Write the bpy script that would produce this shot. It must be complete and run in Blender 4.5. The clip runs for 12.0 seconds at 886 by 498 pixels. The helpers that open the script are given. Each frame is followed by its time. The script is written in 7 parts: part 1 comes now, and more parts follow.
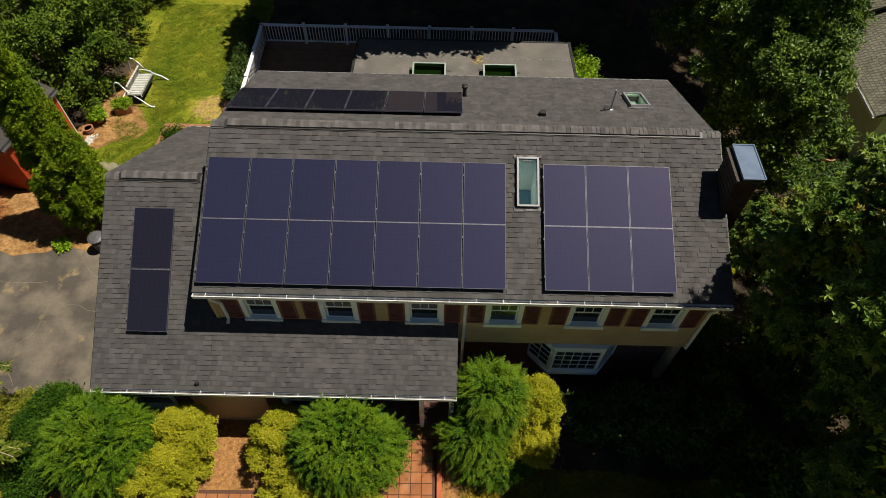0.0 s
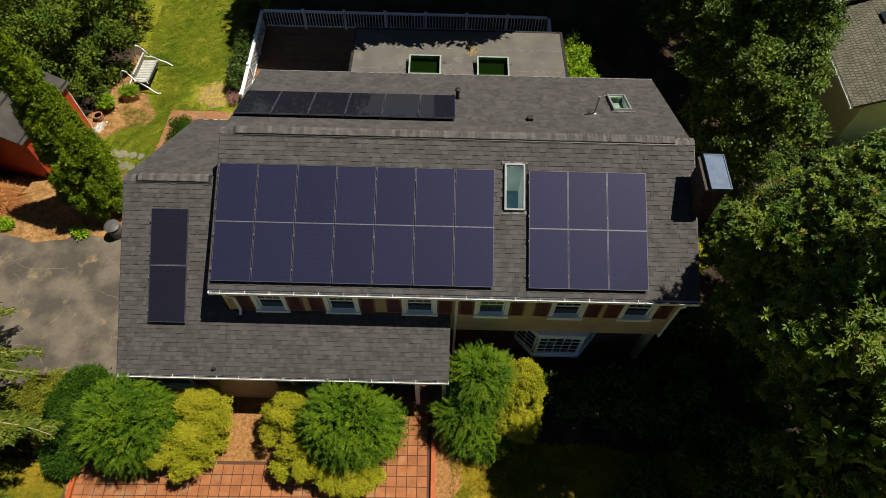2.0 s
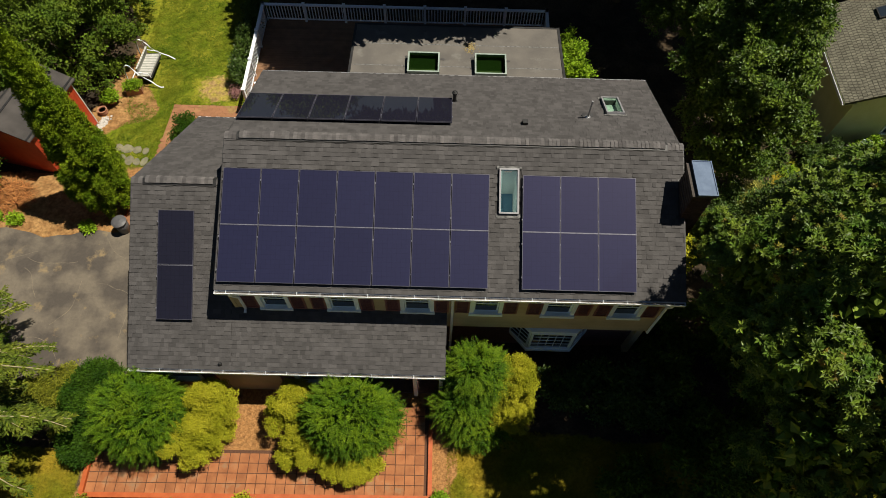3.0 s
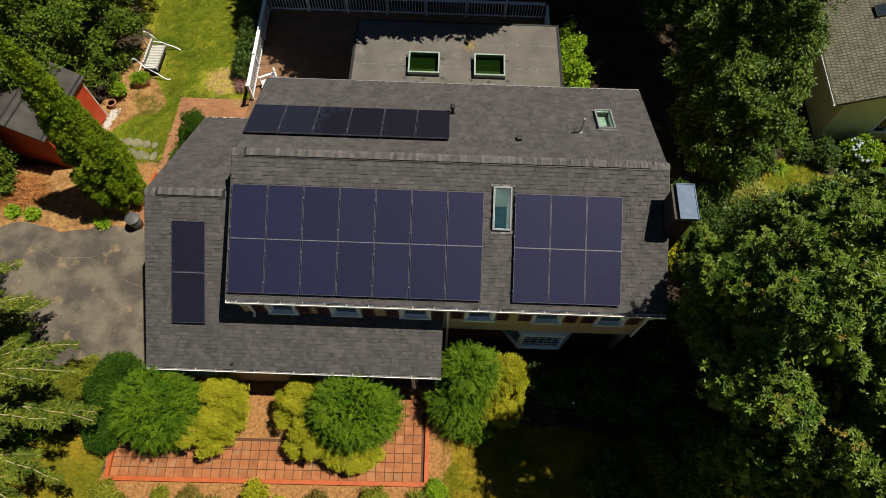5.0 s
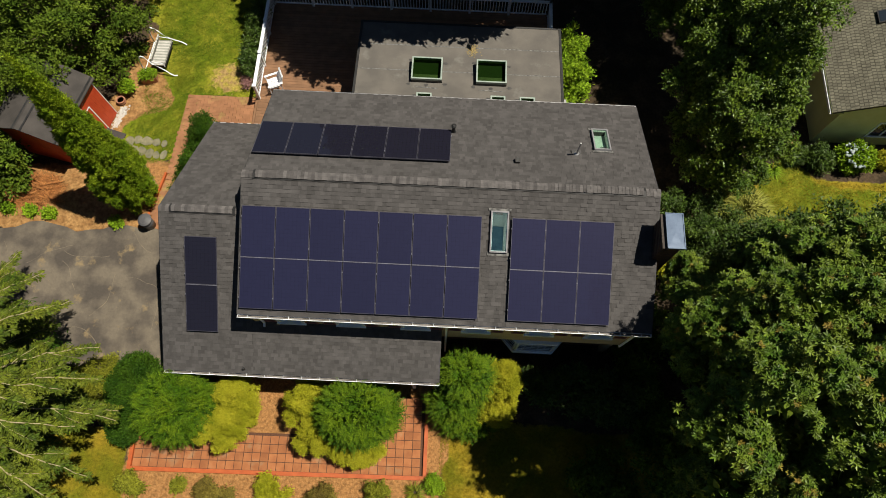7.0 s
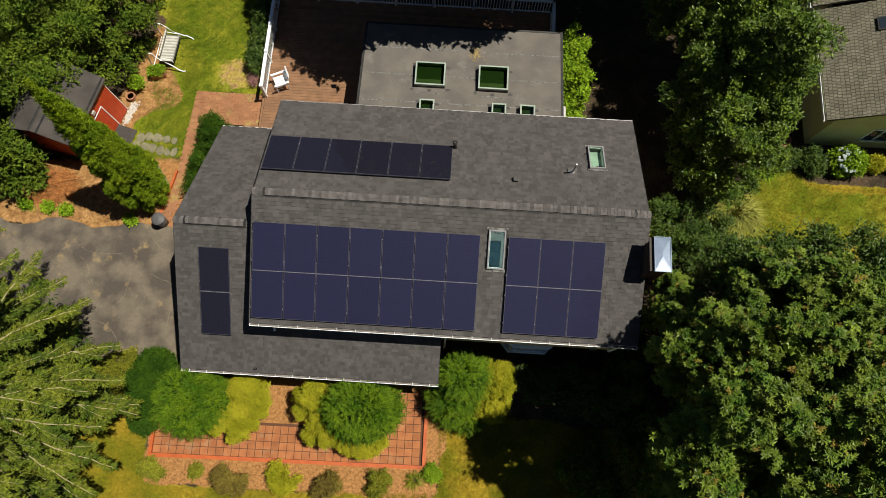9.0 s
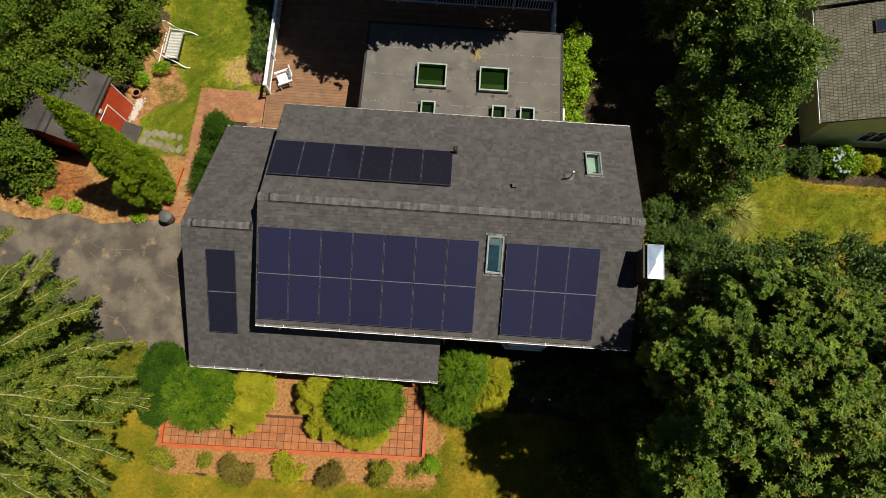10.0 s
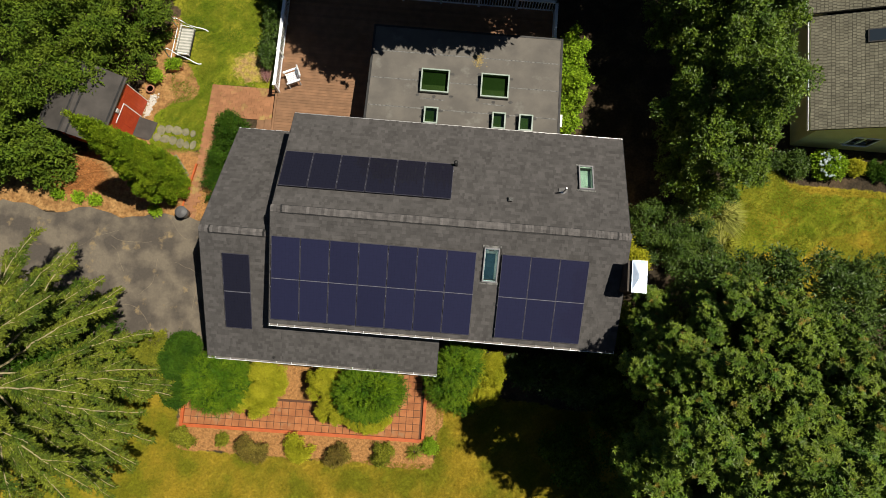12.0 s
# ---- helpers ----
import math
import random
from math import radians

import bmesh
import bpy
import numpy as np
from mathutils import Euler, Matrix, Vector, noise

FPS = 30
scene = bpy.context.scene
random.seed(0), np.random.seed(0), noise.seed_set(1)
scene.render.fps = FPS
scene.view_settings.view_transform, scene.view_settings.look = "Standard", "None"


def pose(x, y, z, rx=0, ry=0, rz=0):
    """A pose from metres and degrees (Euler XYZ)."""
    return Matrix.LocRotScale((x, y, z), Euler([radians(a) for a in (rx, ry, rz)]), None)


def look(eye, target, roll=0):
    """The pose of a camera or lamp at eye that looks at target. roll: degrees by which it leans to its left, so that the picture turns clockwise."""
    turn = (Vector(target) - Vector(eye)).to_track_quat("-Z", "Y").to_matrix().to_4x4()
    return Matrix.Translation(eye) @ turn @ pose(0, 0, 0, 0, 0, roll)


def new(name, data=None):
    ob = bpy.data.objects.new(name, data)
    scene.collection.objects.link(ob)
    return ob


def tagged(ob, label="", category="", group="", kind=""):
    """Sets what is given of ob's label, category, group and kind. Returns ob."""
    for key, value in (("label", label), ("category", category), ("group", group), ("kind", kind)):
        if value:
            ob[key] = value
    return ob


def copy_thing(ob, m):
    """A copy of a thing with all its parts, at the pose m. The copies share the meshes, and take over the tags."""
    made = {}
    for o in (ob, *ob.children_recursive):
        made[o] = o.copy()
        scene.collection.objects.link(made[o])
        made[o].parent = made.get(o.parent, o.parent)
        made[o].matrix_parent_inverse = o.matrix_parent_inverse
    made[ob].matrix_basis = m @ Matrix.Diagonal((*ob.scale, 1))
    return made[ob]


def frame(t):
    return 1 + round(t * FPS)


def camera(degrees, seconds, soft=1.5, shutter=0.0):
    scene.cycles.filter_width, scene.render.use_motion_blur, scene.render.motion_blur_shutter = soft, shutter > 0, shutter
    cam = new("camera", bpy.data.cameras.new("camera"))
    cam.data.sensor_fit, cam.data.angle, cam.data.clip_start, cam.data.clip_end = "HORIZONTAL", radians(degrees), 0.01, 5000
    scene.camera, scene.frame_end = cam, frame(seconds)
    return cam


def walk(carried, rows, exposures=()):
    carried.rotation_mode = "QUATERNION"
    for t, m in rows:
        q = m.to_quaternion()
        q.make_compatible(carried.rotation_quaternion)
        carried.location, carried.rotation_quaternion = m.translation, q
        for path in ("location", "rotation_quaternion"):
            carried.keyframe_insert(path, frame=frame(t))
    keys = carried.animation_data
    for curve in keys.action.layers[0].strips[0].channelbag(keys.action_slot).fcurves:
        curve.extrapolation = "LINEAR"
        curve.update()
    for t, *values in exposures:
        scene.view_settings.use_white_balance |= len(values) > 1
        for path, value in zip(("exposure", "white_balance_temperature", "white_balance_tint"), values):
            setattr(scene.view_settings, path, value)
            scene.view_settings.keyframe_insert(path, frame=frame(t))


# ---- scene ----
cam = camera(69.3, 12.0, 0.6)
PATH = [
    (0, (5.8628, -7.9946, 18.0932), (5.8627, -6.8418, 16.4589), 1.314),
    (0.5, (5.8734, -7.9547, 18.5543), (5.8759, -6.8312, 16.8998), 1.426),
    (1, (5.9051, -7.9146, 19.0213), (5.9091, -6.8212, 17.3467), 1.508),
    (1.5, (5.9507, -7.8552, 19.4919), (5.9552, -6.7933, 17.7971), 1.553),
    (2, (6.0042, -7.7631, 19.9643), (6.0086, -6.7336, 18.2496), 1.587),
    (2.5, (6.0609, -7.6289, 20.4365), (6.0643, -6.6329, 18.7021), 1.600),
    (3, (6.1169, -7.4473, 20.9069), (6.1189, -6.4856, 19.1533), 1.601),
    (4, (6.2157, -6.9366, 21.8371), (6.2137, -6.0465, 20.0461), 1.589),
    (5, (6.2877, -6.2534, 22.7477), (6.2814, -5.4371, 20.9219), 1.592),
    (5.5, (6.3122, -5.8595, 23.1945), (6.3038, -5.0812, 21.3521), 1.597),
    (6, (6.3293, -5.4412, 23.6354), (6.3193, -4.7011, 21.7774), 1.625),
    (6.5, (6.3397, -5.0066, 24.0710), (6.3283, -4.3049, 22.1982), 1.657),
    (7, (6.3446, -4.5632, 24.5023), (6.3322, -3.8999, 22.6155), 1.706),
    (8, (6.3423, -3.6794, 25.3565), (6.3289, -3.0938, 23.4442), 1.845),
    (9, (6.3309, -2.8208, 26.2130), (6.3175, -2.3124, 24.2787), 2.011),
    (9.5, (6.3247, -2.4057, 26.6483), (6.3115, -1.9359, 24.7043), 2.100),
    (10, (6.3187, -1.9941, 27.0928), (6.3060, -1.5639, 25.1397), 2.183),
    (10.5, (6.3132, -1.5777, 27.5501), (6.3009, -1.1864, 25.5888), 2.250),
    (11, (6.3077, -1.1432, 28.0250), (6.2959, -0.7907, 26.0563), 2.313),
    (11.5, (6.3015, -0.6730, 28.5221), (6.2900, -0.3608, 26.5466), 2.375),
    (12, (6.2924, -0.1433, 29.0469), (6.2812, 0.1275, 27.0653), 2.343),
]
walk(cam, [(t, look(eye, target, roll)) for t, eye, target, roll in PATH])

# ---- light ----
SUN = Vector((0.41, 0.08, 1.0)).normalized()
world = bpy.data.worlds.new("sky")
scene.world = world
world.use_nodes = True
wn = world.node_tree
sky = wn.nodes.new("ShaderNodeTexSky")
sky.sky_type, sky.sun_disc = "NISHITA", False
sky.altitude, sky.dust_density, sky.ozone_density = 300, 0.4, 3.0
sky.sun_elevation, sky.sun_rotation = math.asin(SUN.z), math.atan2(SUN.x, SUN.y)
wn.links.new(sky.outputs[0], wn.nodes["Background"].inputs[0])
wn.nodes["Background"].inputs[1].default_value = 0.024
lamp = bpy.data.lights.new("sun", "SUN")
lamp.energy, lamp.angle, lamp.color = 5.0, radians(0.53), (1.0, 0.92, 0.78)
new("sun", lamp).matrix_world = look(SUN * 60, (0, 0, 0))
scene.view_settings.exposure = 0.26


# ---- materials ----
def surface(name, dark, light, rough=0.8, scale=6.0, bump=0.3, grain=90.0, rnd="", amount=0.35, metal=0.0,
            stain=None, stain_scale=0.8, stain_at=0.6, coat=0.0, translucent=0.0, spec=0.5, low=0.35, high=0.65):
    """A worn surface: two tones by noise, fine grain, an optional stain, and tone by piece."""
    m = bpy.data.materials.new(name)
    m.use_nodes = True
    t = m.node_tree
    N, L = t.nodes, t.links
    b = N["Principled BSDF"]
    geo = N.new("ShaderNodeNewGeometry")
    n1 = N.new("ShaderNodeTexNoise")
    n1.inputs["Scale"].default_value, n1.inputs["Detail"].default_value = scale, 6
    L.new(geo.outputs["Position"], n1.inputs["Vector"])
    ramp = N.new("ShaderNodeMapRange")
    ramp.inputs[1].default_value, ramp.inputs[2].default_value = low, high
    L.new(n1.outputs[0], ramp.inputs[0])
    mix = N.new("ShaderNodeMix")
    mix.data_type = "RGBA"
    mix.inputs[6].default_value, mix.inputs[7].default_value = (*dark, 1), (*light, 1)
    L.new(ramp.outputs[0], mix.inputs[0])
    col = mix.outputs[2]
    n2 = N.new("ShaderNodeTexNoise")
    n2.inputs["Scale"].default_value, n2.inputs["Detail"].default_value = grain, 3
    L.new(geo.outputs["Position"], n2.inputs["Vector"])
    if stain:
        n3 = N.new("ShaderNodeTexNoise")
        n3.inputs["Scale"].default_value, n3.inputs["Detail"].default_value = stain_scale, 8
        n3.inputs["Roughness"].default_value = 0.65
        L.new(geo.outputs["Position"], n3.inputs["Vector"])
        r3 = N.new("ShaderNodeMapRange")
        r3.inputs[1].default_value, r3.inputs[2].default_value = stain_at, stain_at + 0.12
        L.new(n3.outputs[0], r3.inputs[0])
        m3 = N.new("ShaderNodeMix")
        m3.data_type = "RGBA"
        m3.inputs[7].default_value = (*stain, 1)
        L.new(r3.outputs[0], m3.inputs[0])
        L.new(col, m3.inputs[6])
        col = m3.outputs[2]
    hsv = N.new("ShaderNodeHueSaturation")
    val = N.new("ShaderNodeMapRange")
    val.inputs[3].default_value, val.inputs[4].default_value = 0.8, 1.2
    L.new(n2.outputs[0], val.inputs[0])
    out = val.outputs[0]
    if rnd:
        if rnd == "island":
            src = geo.outputs["Random Per Island"]
        else:
            src = N.new("ShaderNodeObjectInfo").outputs["Random"]
        r4 = N.new("ShaderNodeMapRange")
        r4.inputs[3].default_value, r4.inputs[4].default_value = 1 - amount, 1 + amount
        L.new(src, r4.inputs[0])
        mul = N.new("ShaderNodeMath")
        mul.operation = "MULTIPLY"
        L.new(out, mul.inputs[0])
        L.new(r4.outputs[0], mul.inputs[1])
        out = mul.outputs[0]
    L.new(out, hsv.inputs["Value"])
    L.new(col, hsv.inputs["Color"])
    L.new(hsv.outputs[0], b.inputs["Base Color"])
    b.inputs["Roughness"].default_value, b.inputs["Metallic"].default_value = rough, metal
    b.inputs["Coat Weight"].default_value = coat
    b.inputs["Specular IOR Level"].default_value = spec
    if bump:
        bp = N.new("ShaderNodeBump")
        bp.inputs["Strength"].default_value, bp.inputs["Distance"].default_value = bump, 0.02
        L.new(n2.outputs[0], bp.inputs["Height"])
        L.new(bp.outputs[0], b.inputs["Normal"])
    if translucent:
        tr = N.new("ShaderNodeBsdfTranslucent")
        L.new(hsv.outputs[0], tr.inputs[0])
        ms = N.new("ShaderNodeMixShader")
        ms.inputs[0].default_value = translucent
        L.new(b.outputs[0], ms.inputs[1])
        L.new(tr.outputs[0], ms.inputs[2])
        L.new(ms.outputs[0], N["Material Output"].inputs[0])
    return m


def foliage(name, dark, light, rough=0.62, amount=0.45, translucent=0.22, scale=1.6, spec=0.16):
    return surface(name, dark, light, rough, scale, 0, 30, "island", amount, translucent=translucent, spec=spec)


def pane(name, tint, rough=0.03):
    """Dark glazing: a glossy sheet over an unlit room."""
    m = bpy.data.materials.new(name)
    m.use_nodes = True
    b = m.node_tree.nodes["Principled BSDF"]
    b.inputs["Base Color"].default_value = (*tint, 1)
    b.inputs["Roughness"].default_value = rough
    b.inputs["IOR"].default_value = 1.75
    return m


def clear_glass(name, tint):
    """Tinted see-through glazing with a glossy face."""
    m = bpy.data.materials.new(name)
    m.use_nodes = True
    N, L = m.node_tree.nodes, m.node_tree.links
    tr, gl, mx = N.new("ShaderNodeBsdfTransparent"), N.new("ShaderNodeBsdfGlossy"), N.new("ShaderNodeMixShader")
    tr.inputs[0].default_value = (*tint, 1)
    gl.inputs["Roughness"].default_value = 0.04
    mx.inputs[0].default_value = 0.05
    L.new(tr.outputs[0], mx.inputs[1])
    L.new(gl.outputs[0], mx.inputs[2])
    L.new(mx.outputs[0], N["Material Output"].inputs[0])
    return m


SHINGLE = dict(rough=0.95, scale=2.2, bump=0.6, grain=60.0, amount=0.19, spec=0.25)
M_shingle = surface("shingle_granules", (0.064, 0.0612, 0.0605), (0.081, 0.0772, 0.0765), rnd="island", **SHINGLE)
M_shingle_piece = surface("shingle_granules_piece", (0.064, 0.0612, 0.0605), (0.081, 0.0772, 0.0765), rnd="object", **SHINGLE)
M_cap = surface("ridge_cap_granules", (0.084, 0.080, 0.080), (0.132, 0.124, 0.122), rnd="object", rough=0.95, scale=5, bump=0.6, grain=140.0, amount=0.28, spec=0.25)
M_underlay = surface("roof_underlay", (0.03, 0.028, 0.028), (0.045, 0.042, 0.04), 0.95)
M_flat_roof = surface("flat_roof_membrane", (0.10, 0.093, 0.084), (0.138, 0.127, 0.112), 0.9, 1.2, 0.3, 120,
                      stain=(0.16, 0.155, 0.14), stain_scale=1.3, stain_at=0.58)
M_tape = surface("grey_sealant", (0.06, 0.06, 0.06), (0.2, 0.2, 0.19), 0.8, 9)
M_lichen = surface("dry_lichen", (0.22, 0.16, 0.06), (0.34, 0.27, 0.12), 0.95, 25)
M_siding = surface("tan_siding", (0.42, 0.335, 0.19), (0.49, 0.39, 0.225), 0.7, 1.5, 0.1, rnd="object", amount=0.05)
M_wall = surface("tan_wall_paint", (0.42, 0.335, 0.19), (0.49, 0.39, 0.225), 0.75, 1.5, 0.1)
M_white = surface("white_paint", (0.78, 0.83, 0.88), (0.85, 0.89, 0.93), 0.45, 3, 0.05)
# Blue in this white stands for skylight on the frames under the eave.
M_trim = surface("gloss_white_trim_sky_tint", (0.80, 0.92, 0.99), (0.86, 0.96, 1.0), 0.25, 3, 0.03, coat=0.6)
M_shutter = surface("maroon_paint", (0.155, 0.058, 0.055), (0.20, 0.078, 0.072), 0.6, 3, 0.1)
M_glass = pane("window_glass", (0.02, 0.028, 0.038))
M_skyglass = clear_glass("teal_skylight_glass", (0.90, 1.0, 1.0))
M_skygreen_clear = clear_glass("green_tinted_glass", (0.90, 1.0, 0.93))
M_well = surface("white_light_well", (0.72, 0.72, 0.70), (0.78, 0.78, 0.76), 0.8, 2, 0.05)
M_well_floor = surface("blue_rug_below", (0.11, 0.21, 0.30), (0.15, 0.27, 0.37), 0.8, 4, 0.1)
M_grit = surface("gutter_silt", (0.11, 0.10, 0.095), (0.20, 0.185, 0.17), 0.9, 3, 0.3)
M_skygreen = pane("green_skylight_glass", (0.020, 0.032, 0.013), 0.3)
M_patch = surface("dark_sealant", (0.035, 0.034, 0.033), (0.07, 0.068, 0.066), 0.7, 9)
M_skygreen_tint = clear_glass("deep_green_glass", (0.66, 0.80, 0.58))
M_lining = surface("olive_well_lining", (0.035, 0.042, 0.024), (0.055, 0.065, 0.038), 0.8, 3, 0.1)
M_well_grey = surface("grey_light_well_floor", (0.30, 0.33, 0.32), (0.38, 0.41, 0.40), 0.8, 3, 0.1)
M_curbframe = surface("pale_curb_frame", (0.24, 0.31, 0.27), (0.33, 0.39, 0.35), 0.4, 4, 0.02)
M_skyframe = surface("pale_grey_metal", (0.20, 0.20, 0.215), (0.26, 0.26, 0.275), 0.4, 4, 0.02)
M_dark_metal = surface("dark_metal", (0.015, 0.015, 0.016), (0.03, 0.03, 0.03), 0.5, 5, 0.05)
M_alu = surface("aluminium", (0.42, 0.42, 0.43), (0.52, 0.52, 0.52), 0.35, 8, 0.02, metal=0.7)
# Blue base colour stands in for the sky mirrored in the chimney cap.
M_steel = surface("steel_with_sky_blue_base", (0.15, 0.20, 0.29), (0.19, 0.25, 0.35), 0.165, 5, 0.02, metal=0.2)
M_black = surface("black_plastic", (0.012, 0.012, 0.012), (0.02, 0.02, 0.02), 0.5, 8)
M_brick_dark = surface("chimney_brick", (0.036, 0.02, 0.018), (0.062, 0.032, 0.027), 0.9, 9, 0.4, rnd="object", amount=0.3)
M_mortar = surface("mortar", (0.05, 0.042, 0.037), (0.08, 0.068, 0.058), 0.95, 20)
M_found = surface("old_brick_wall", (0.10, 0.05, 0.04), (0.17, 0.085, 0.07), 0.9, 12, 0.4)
M_paver = surface("clay_paver", (0.275, 0.100, 0.036), (0.355, 0.140, 0.052), 0.9, 3, 0.4, rnd="object", amount=0.13,
                  stain=(0.29, 0.165, 0.085), stain_scale=1.5, stain_at=0.56)
M_joint = surface("dark_sandy_joint", (0.075, 0.032, 0.017), (0.11, 0.052, 0.027), 0.95, 20)
M_path_brick = surface("worn_path_brick", (0.25, 0.115, 0.053), (0.32, 0.15, 0.072), 0.9, 2.5, 0.4, rnd="object", amount=0.09,
                       stain=(0.30, 0.22, 0.07), stain_scale=1.2, stain_at=0.55)
M_path_joint = surface("path_sand", (0.23, 0.115, 0.05), (0.31, 0.165, 0.07), 0.95, 3)
M_red_timber = surface("red_painted_timber", (0.36, 0.07, 0.011), (0.44, 0.095, 0.018), 0.65, 4, 0.2)
M_asphalt = surface("worn_asphalt", (0.066, 0.056, 0.046), (0.142, 0.120, 0.090), 0.9, 0.75, 0.6, 11,
                    stain=(0.235, 0.175, 0.092), stain_scale=1.3, stain_at=0.59, low=0.42, high=0.58)
M_crack = surface("crack_filler", (0.13, 0.11, 0.082), (0.20, 0.165, 0.115), 0.9, 1.5)
M_deck = surface("brown_decking", (0.17, 0.088, 0.042), (0.23, 0.12, 0.06), 0.7, 2.5, 0.3, 60, rnd="object", amount=0.12)
M_shed_red = surface("red_barn_paint", (0.46, 0.05, 0.014), (0.54, 0.07, 0.02), 0.6, 3, 0.15)
M_felt = surface("roofing_felt", (0.042, 0.038, 0.035), (0.068, 0.061, 0.056), 0.9, 1.5, 0.4)
M_yellow_wall = surface("pale_yellow_stucco", (0.60, 0.60, 0.29), (0.68, 0.68, 0.36), 0.85, 1.2, 0.2)
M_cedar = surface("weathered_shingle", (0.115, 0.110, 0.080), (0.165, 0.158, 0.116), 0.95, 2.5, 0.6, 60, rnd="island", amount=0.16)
# Same shingle tone darkened: shade in the notches painted into the roof base.
M_cedar_shade = surface("weathered_shingle_shade", (0.062, 0.058, 0.043), (0.088, 0.083, 0.062), 0.95, 2.5, 0.6, 60)
M_bark = surface("bark", (0.09, 0.065, 0.045), (0.16, 0.12, 0.09), 0.95, 14, 0.6)
M_pale_bark = surface("pale_bark", (0.23, 0.195, 0.105), (0.36, 0.31, 0.18), 0.9, 10, 0.3)
M_terracotta = surface("terracotta", (0.30, 0.13, 0.07), (0.40, 0.19, 0.11), 0.8, 8, 0.2)
M_urn = surface("grey_plastic_bin", (0.07, 0.07, 0.075), (0.10, 0.10, 0.105), 0.5, 5, 0.1)
M_soil = surface("potting_soil", (0.035, 0.025, 0.018), (0.06, 0.042, 0.03), 0.95, 20)
M_flag = surface("flagstone", (0.14, 0.135, 0.085), (0.22, 0.205, 0.125), 0.9, 5, 0.4, rnd="object", amount=0.15)
M_gravel = surface("white_gravel", (0.40, 0.38, 0.35), (0.62, 0.6, 0.56), 0.9, 30, 0.6)
M_fabric_w = surface("white_canvas", (0.46, 0.45, 0.42), (0.56, 0.55, 0.51), 0.9, 5)
M_fabric_g = surface("sage_canvas", (0.27, 0.28, 0.25), (0.34, 0.35, 0.31), 0.9, 5)
M_straw = surface("dead_brown_twigs", (0.30, 0.115, 0.03), (0.46, 0.20, 0.06), 0.9, 6, 0, rnd="island", amount=0.35)
M_flower = surface("white_blossom", (0.29, 0.36, 0.37), (0.42, 0.48, 0.49), 0.7, 20)
M_pink = surface("pink_blossom", (0.30, 0.14, 0.13), (0.40, 0.22, 0.20), 0.7, 20)
M_grass = foliage("grass_blades", (0.128, 0.130, 0.006), (0.255, 0.188, 0.013), 0.7, 0.22, 0.15, 0.7)
M_grass_green = foliage("green_grass_blades", (0.080, 0.138, 0.006), (0.180, 0.205, 0.014), 0.7, 0.12, 0.15, 0.7)
M_grass_next = foliage("sunburnt_grass_blades", (0.125, 0.145, 0.006), (0.27, 0.175, 0.014), 0.7, 0.22, 0.15, 0.5)
F_maple = foliage("maple_leaves", (0.052, 0.114, 0.010), (0.164, 0.226, 0.025), translucent=0.12, rough=0.45, spec=0.3)
F_young = foliage("bronze_young_leaves", (0.17, 0.16, 0.02), (0.27, 0.20, 0.04), translucent=0.12, rough=0.5, spec=0.25)
F_laurel = foliage("laurel_leaves", (0.036, 0.078, 0.009), (0.078, 0.13, 0.015), translucent=0.15, rough=0.45, spec=0.4)
F_hedge = foliage("hedge_leaves", (0.055, 0.105, 0.008), (0.118, 0.17, 0.013), translucent=0.12)
F_holly = foliage("holly_leaves", (0.045, 0.095, 0.007), (0.125, 0.19, 0.014), translucent=0.08, amount=0.5, rough=0.45, spec=0.4)
F_cypress = foliage("cypress_sprays", (0.110, 0.190, 0.006), (0.215, 0.290, 0.012), translucent=0.1)
F_hemlock = foliage("hemlock_needles", (0.040, 0.072, 0.005), (0.128, 0.152, 0.013), translucent=0.02, amount=0.5)
F_yew = foliage("feathery_shoots", (0.050, 0.118, 0.003), (0.125, 0.20, 0.006), translucent=0.12)
F_gold = foliage("golden_sprays", (0.27, 0.285, 0.012), (0.41, 0.395, 0.025), amount=0.25)
# Hedge's own dark green; also the shade inside hemlock and feathery shrubs.
F_dark = foliage("dark_hedge_and_inner_shade_leaves", (0.026, 0.072, 0.004), (0.054, 0.115, 0.006))
F_bright = foliage("lime_leaves", (0.15, 0.27, 0.012), (0.25, 0.38, 0.018))
F_brown = foliage("bronze_leaves", (0.135, 0.10, 0.022), (0.22, 0.18, 0.034))
F_olive = foliage("olive_leaves", (0.14, 0.16, 0.014), (0.23, 0.24, 0.022))
F_tuft = foliage("pale_grass", (0.18, 0.21, 0.03), (0.30, 0.30, 0.07))


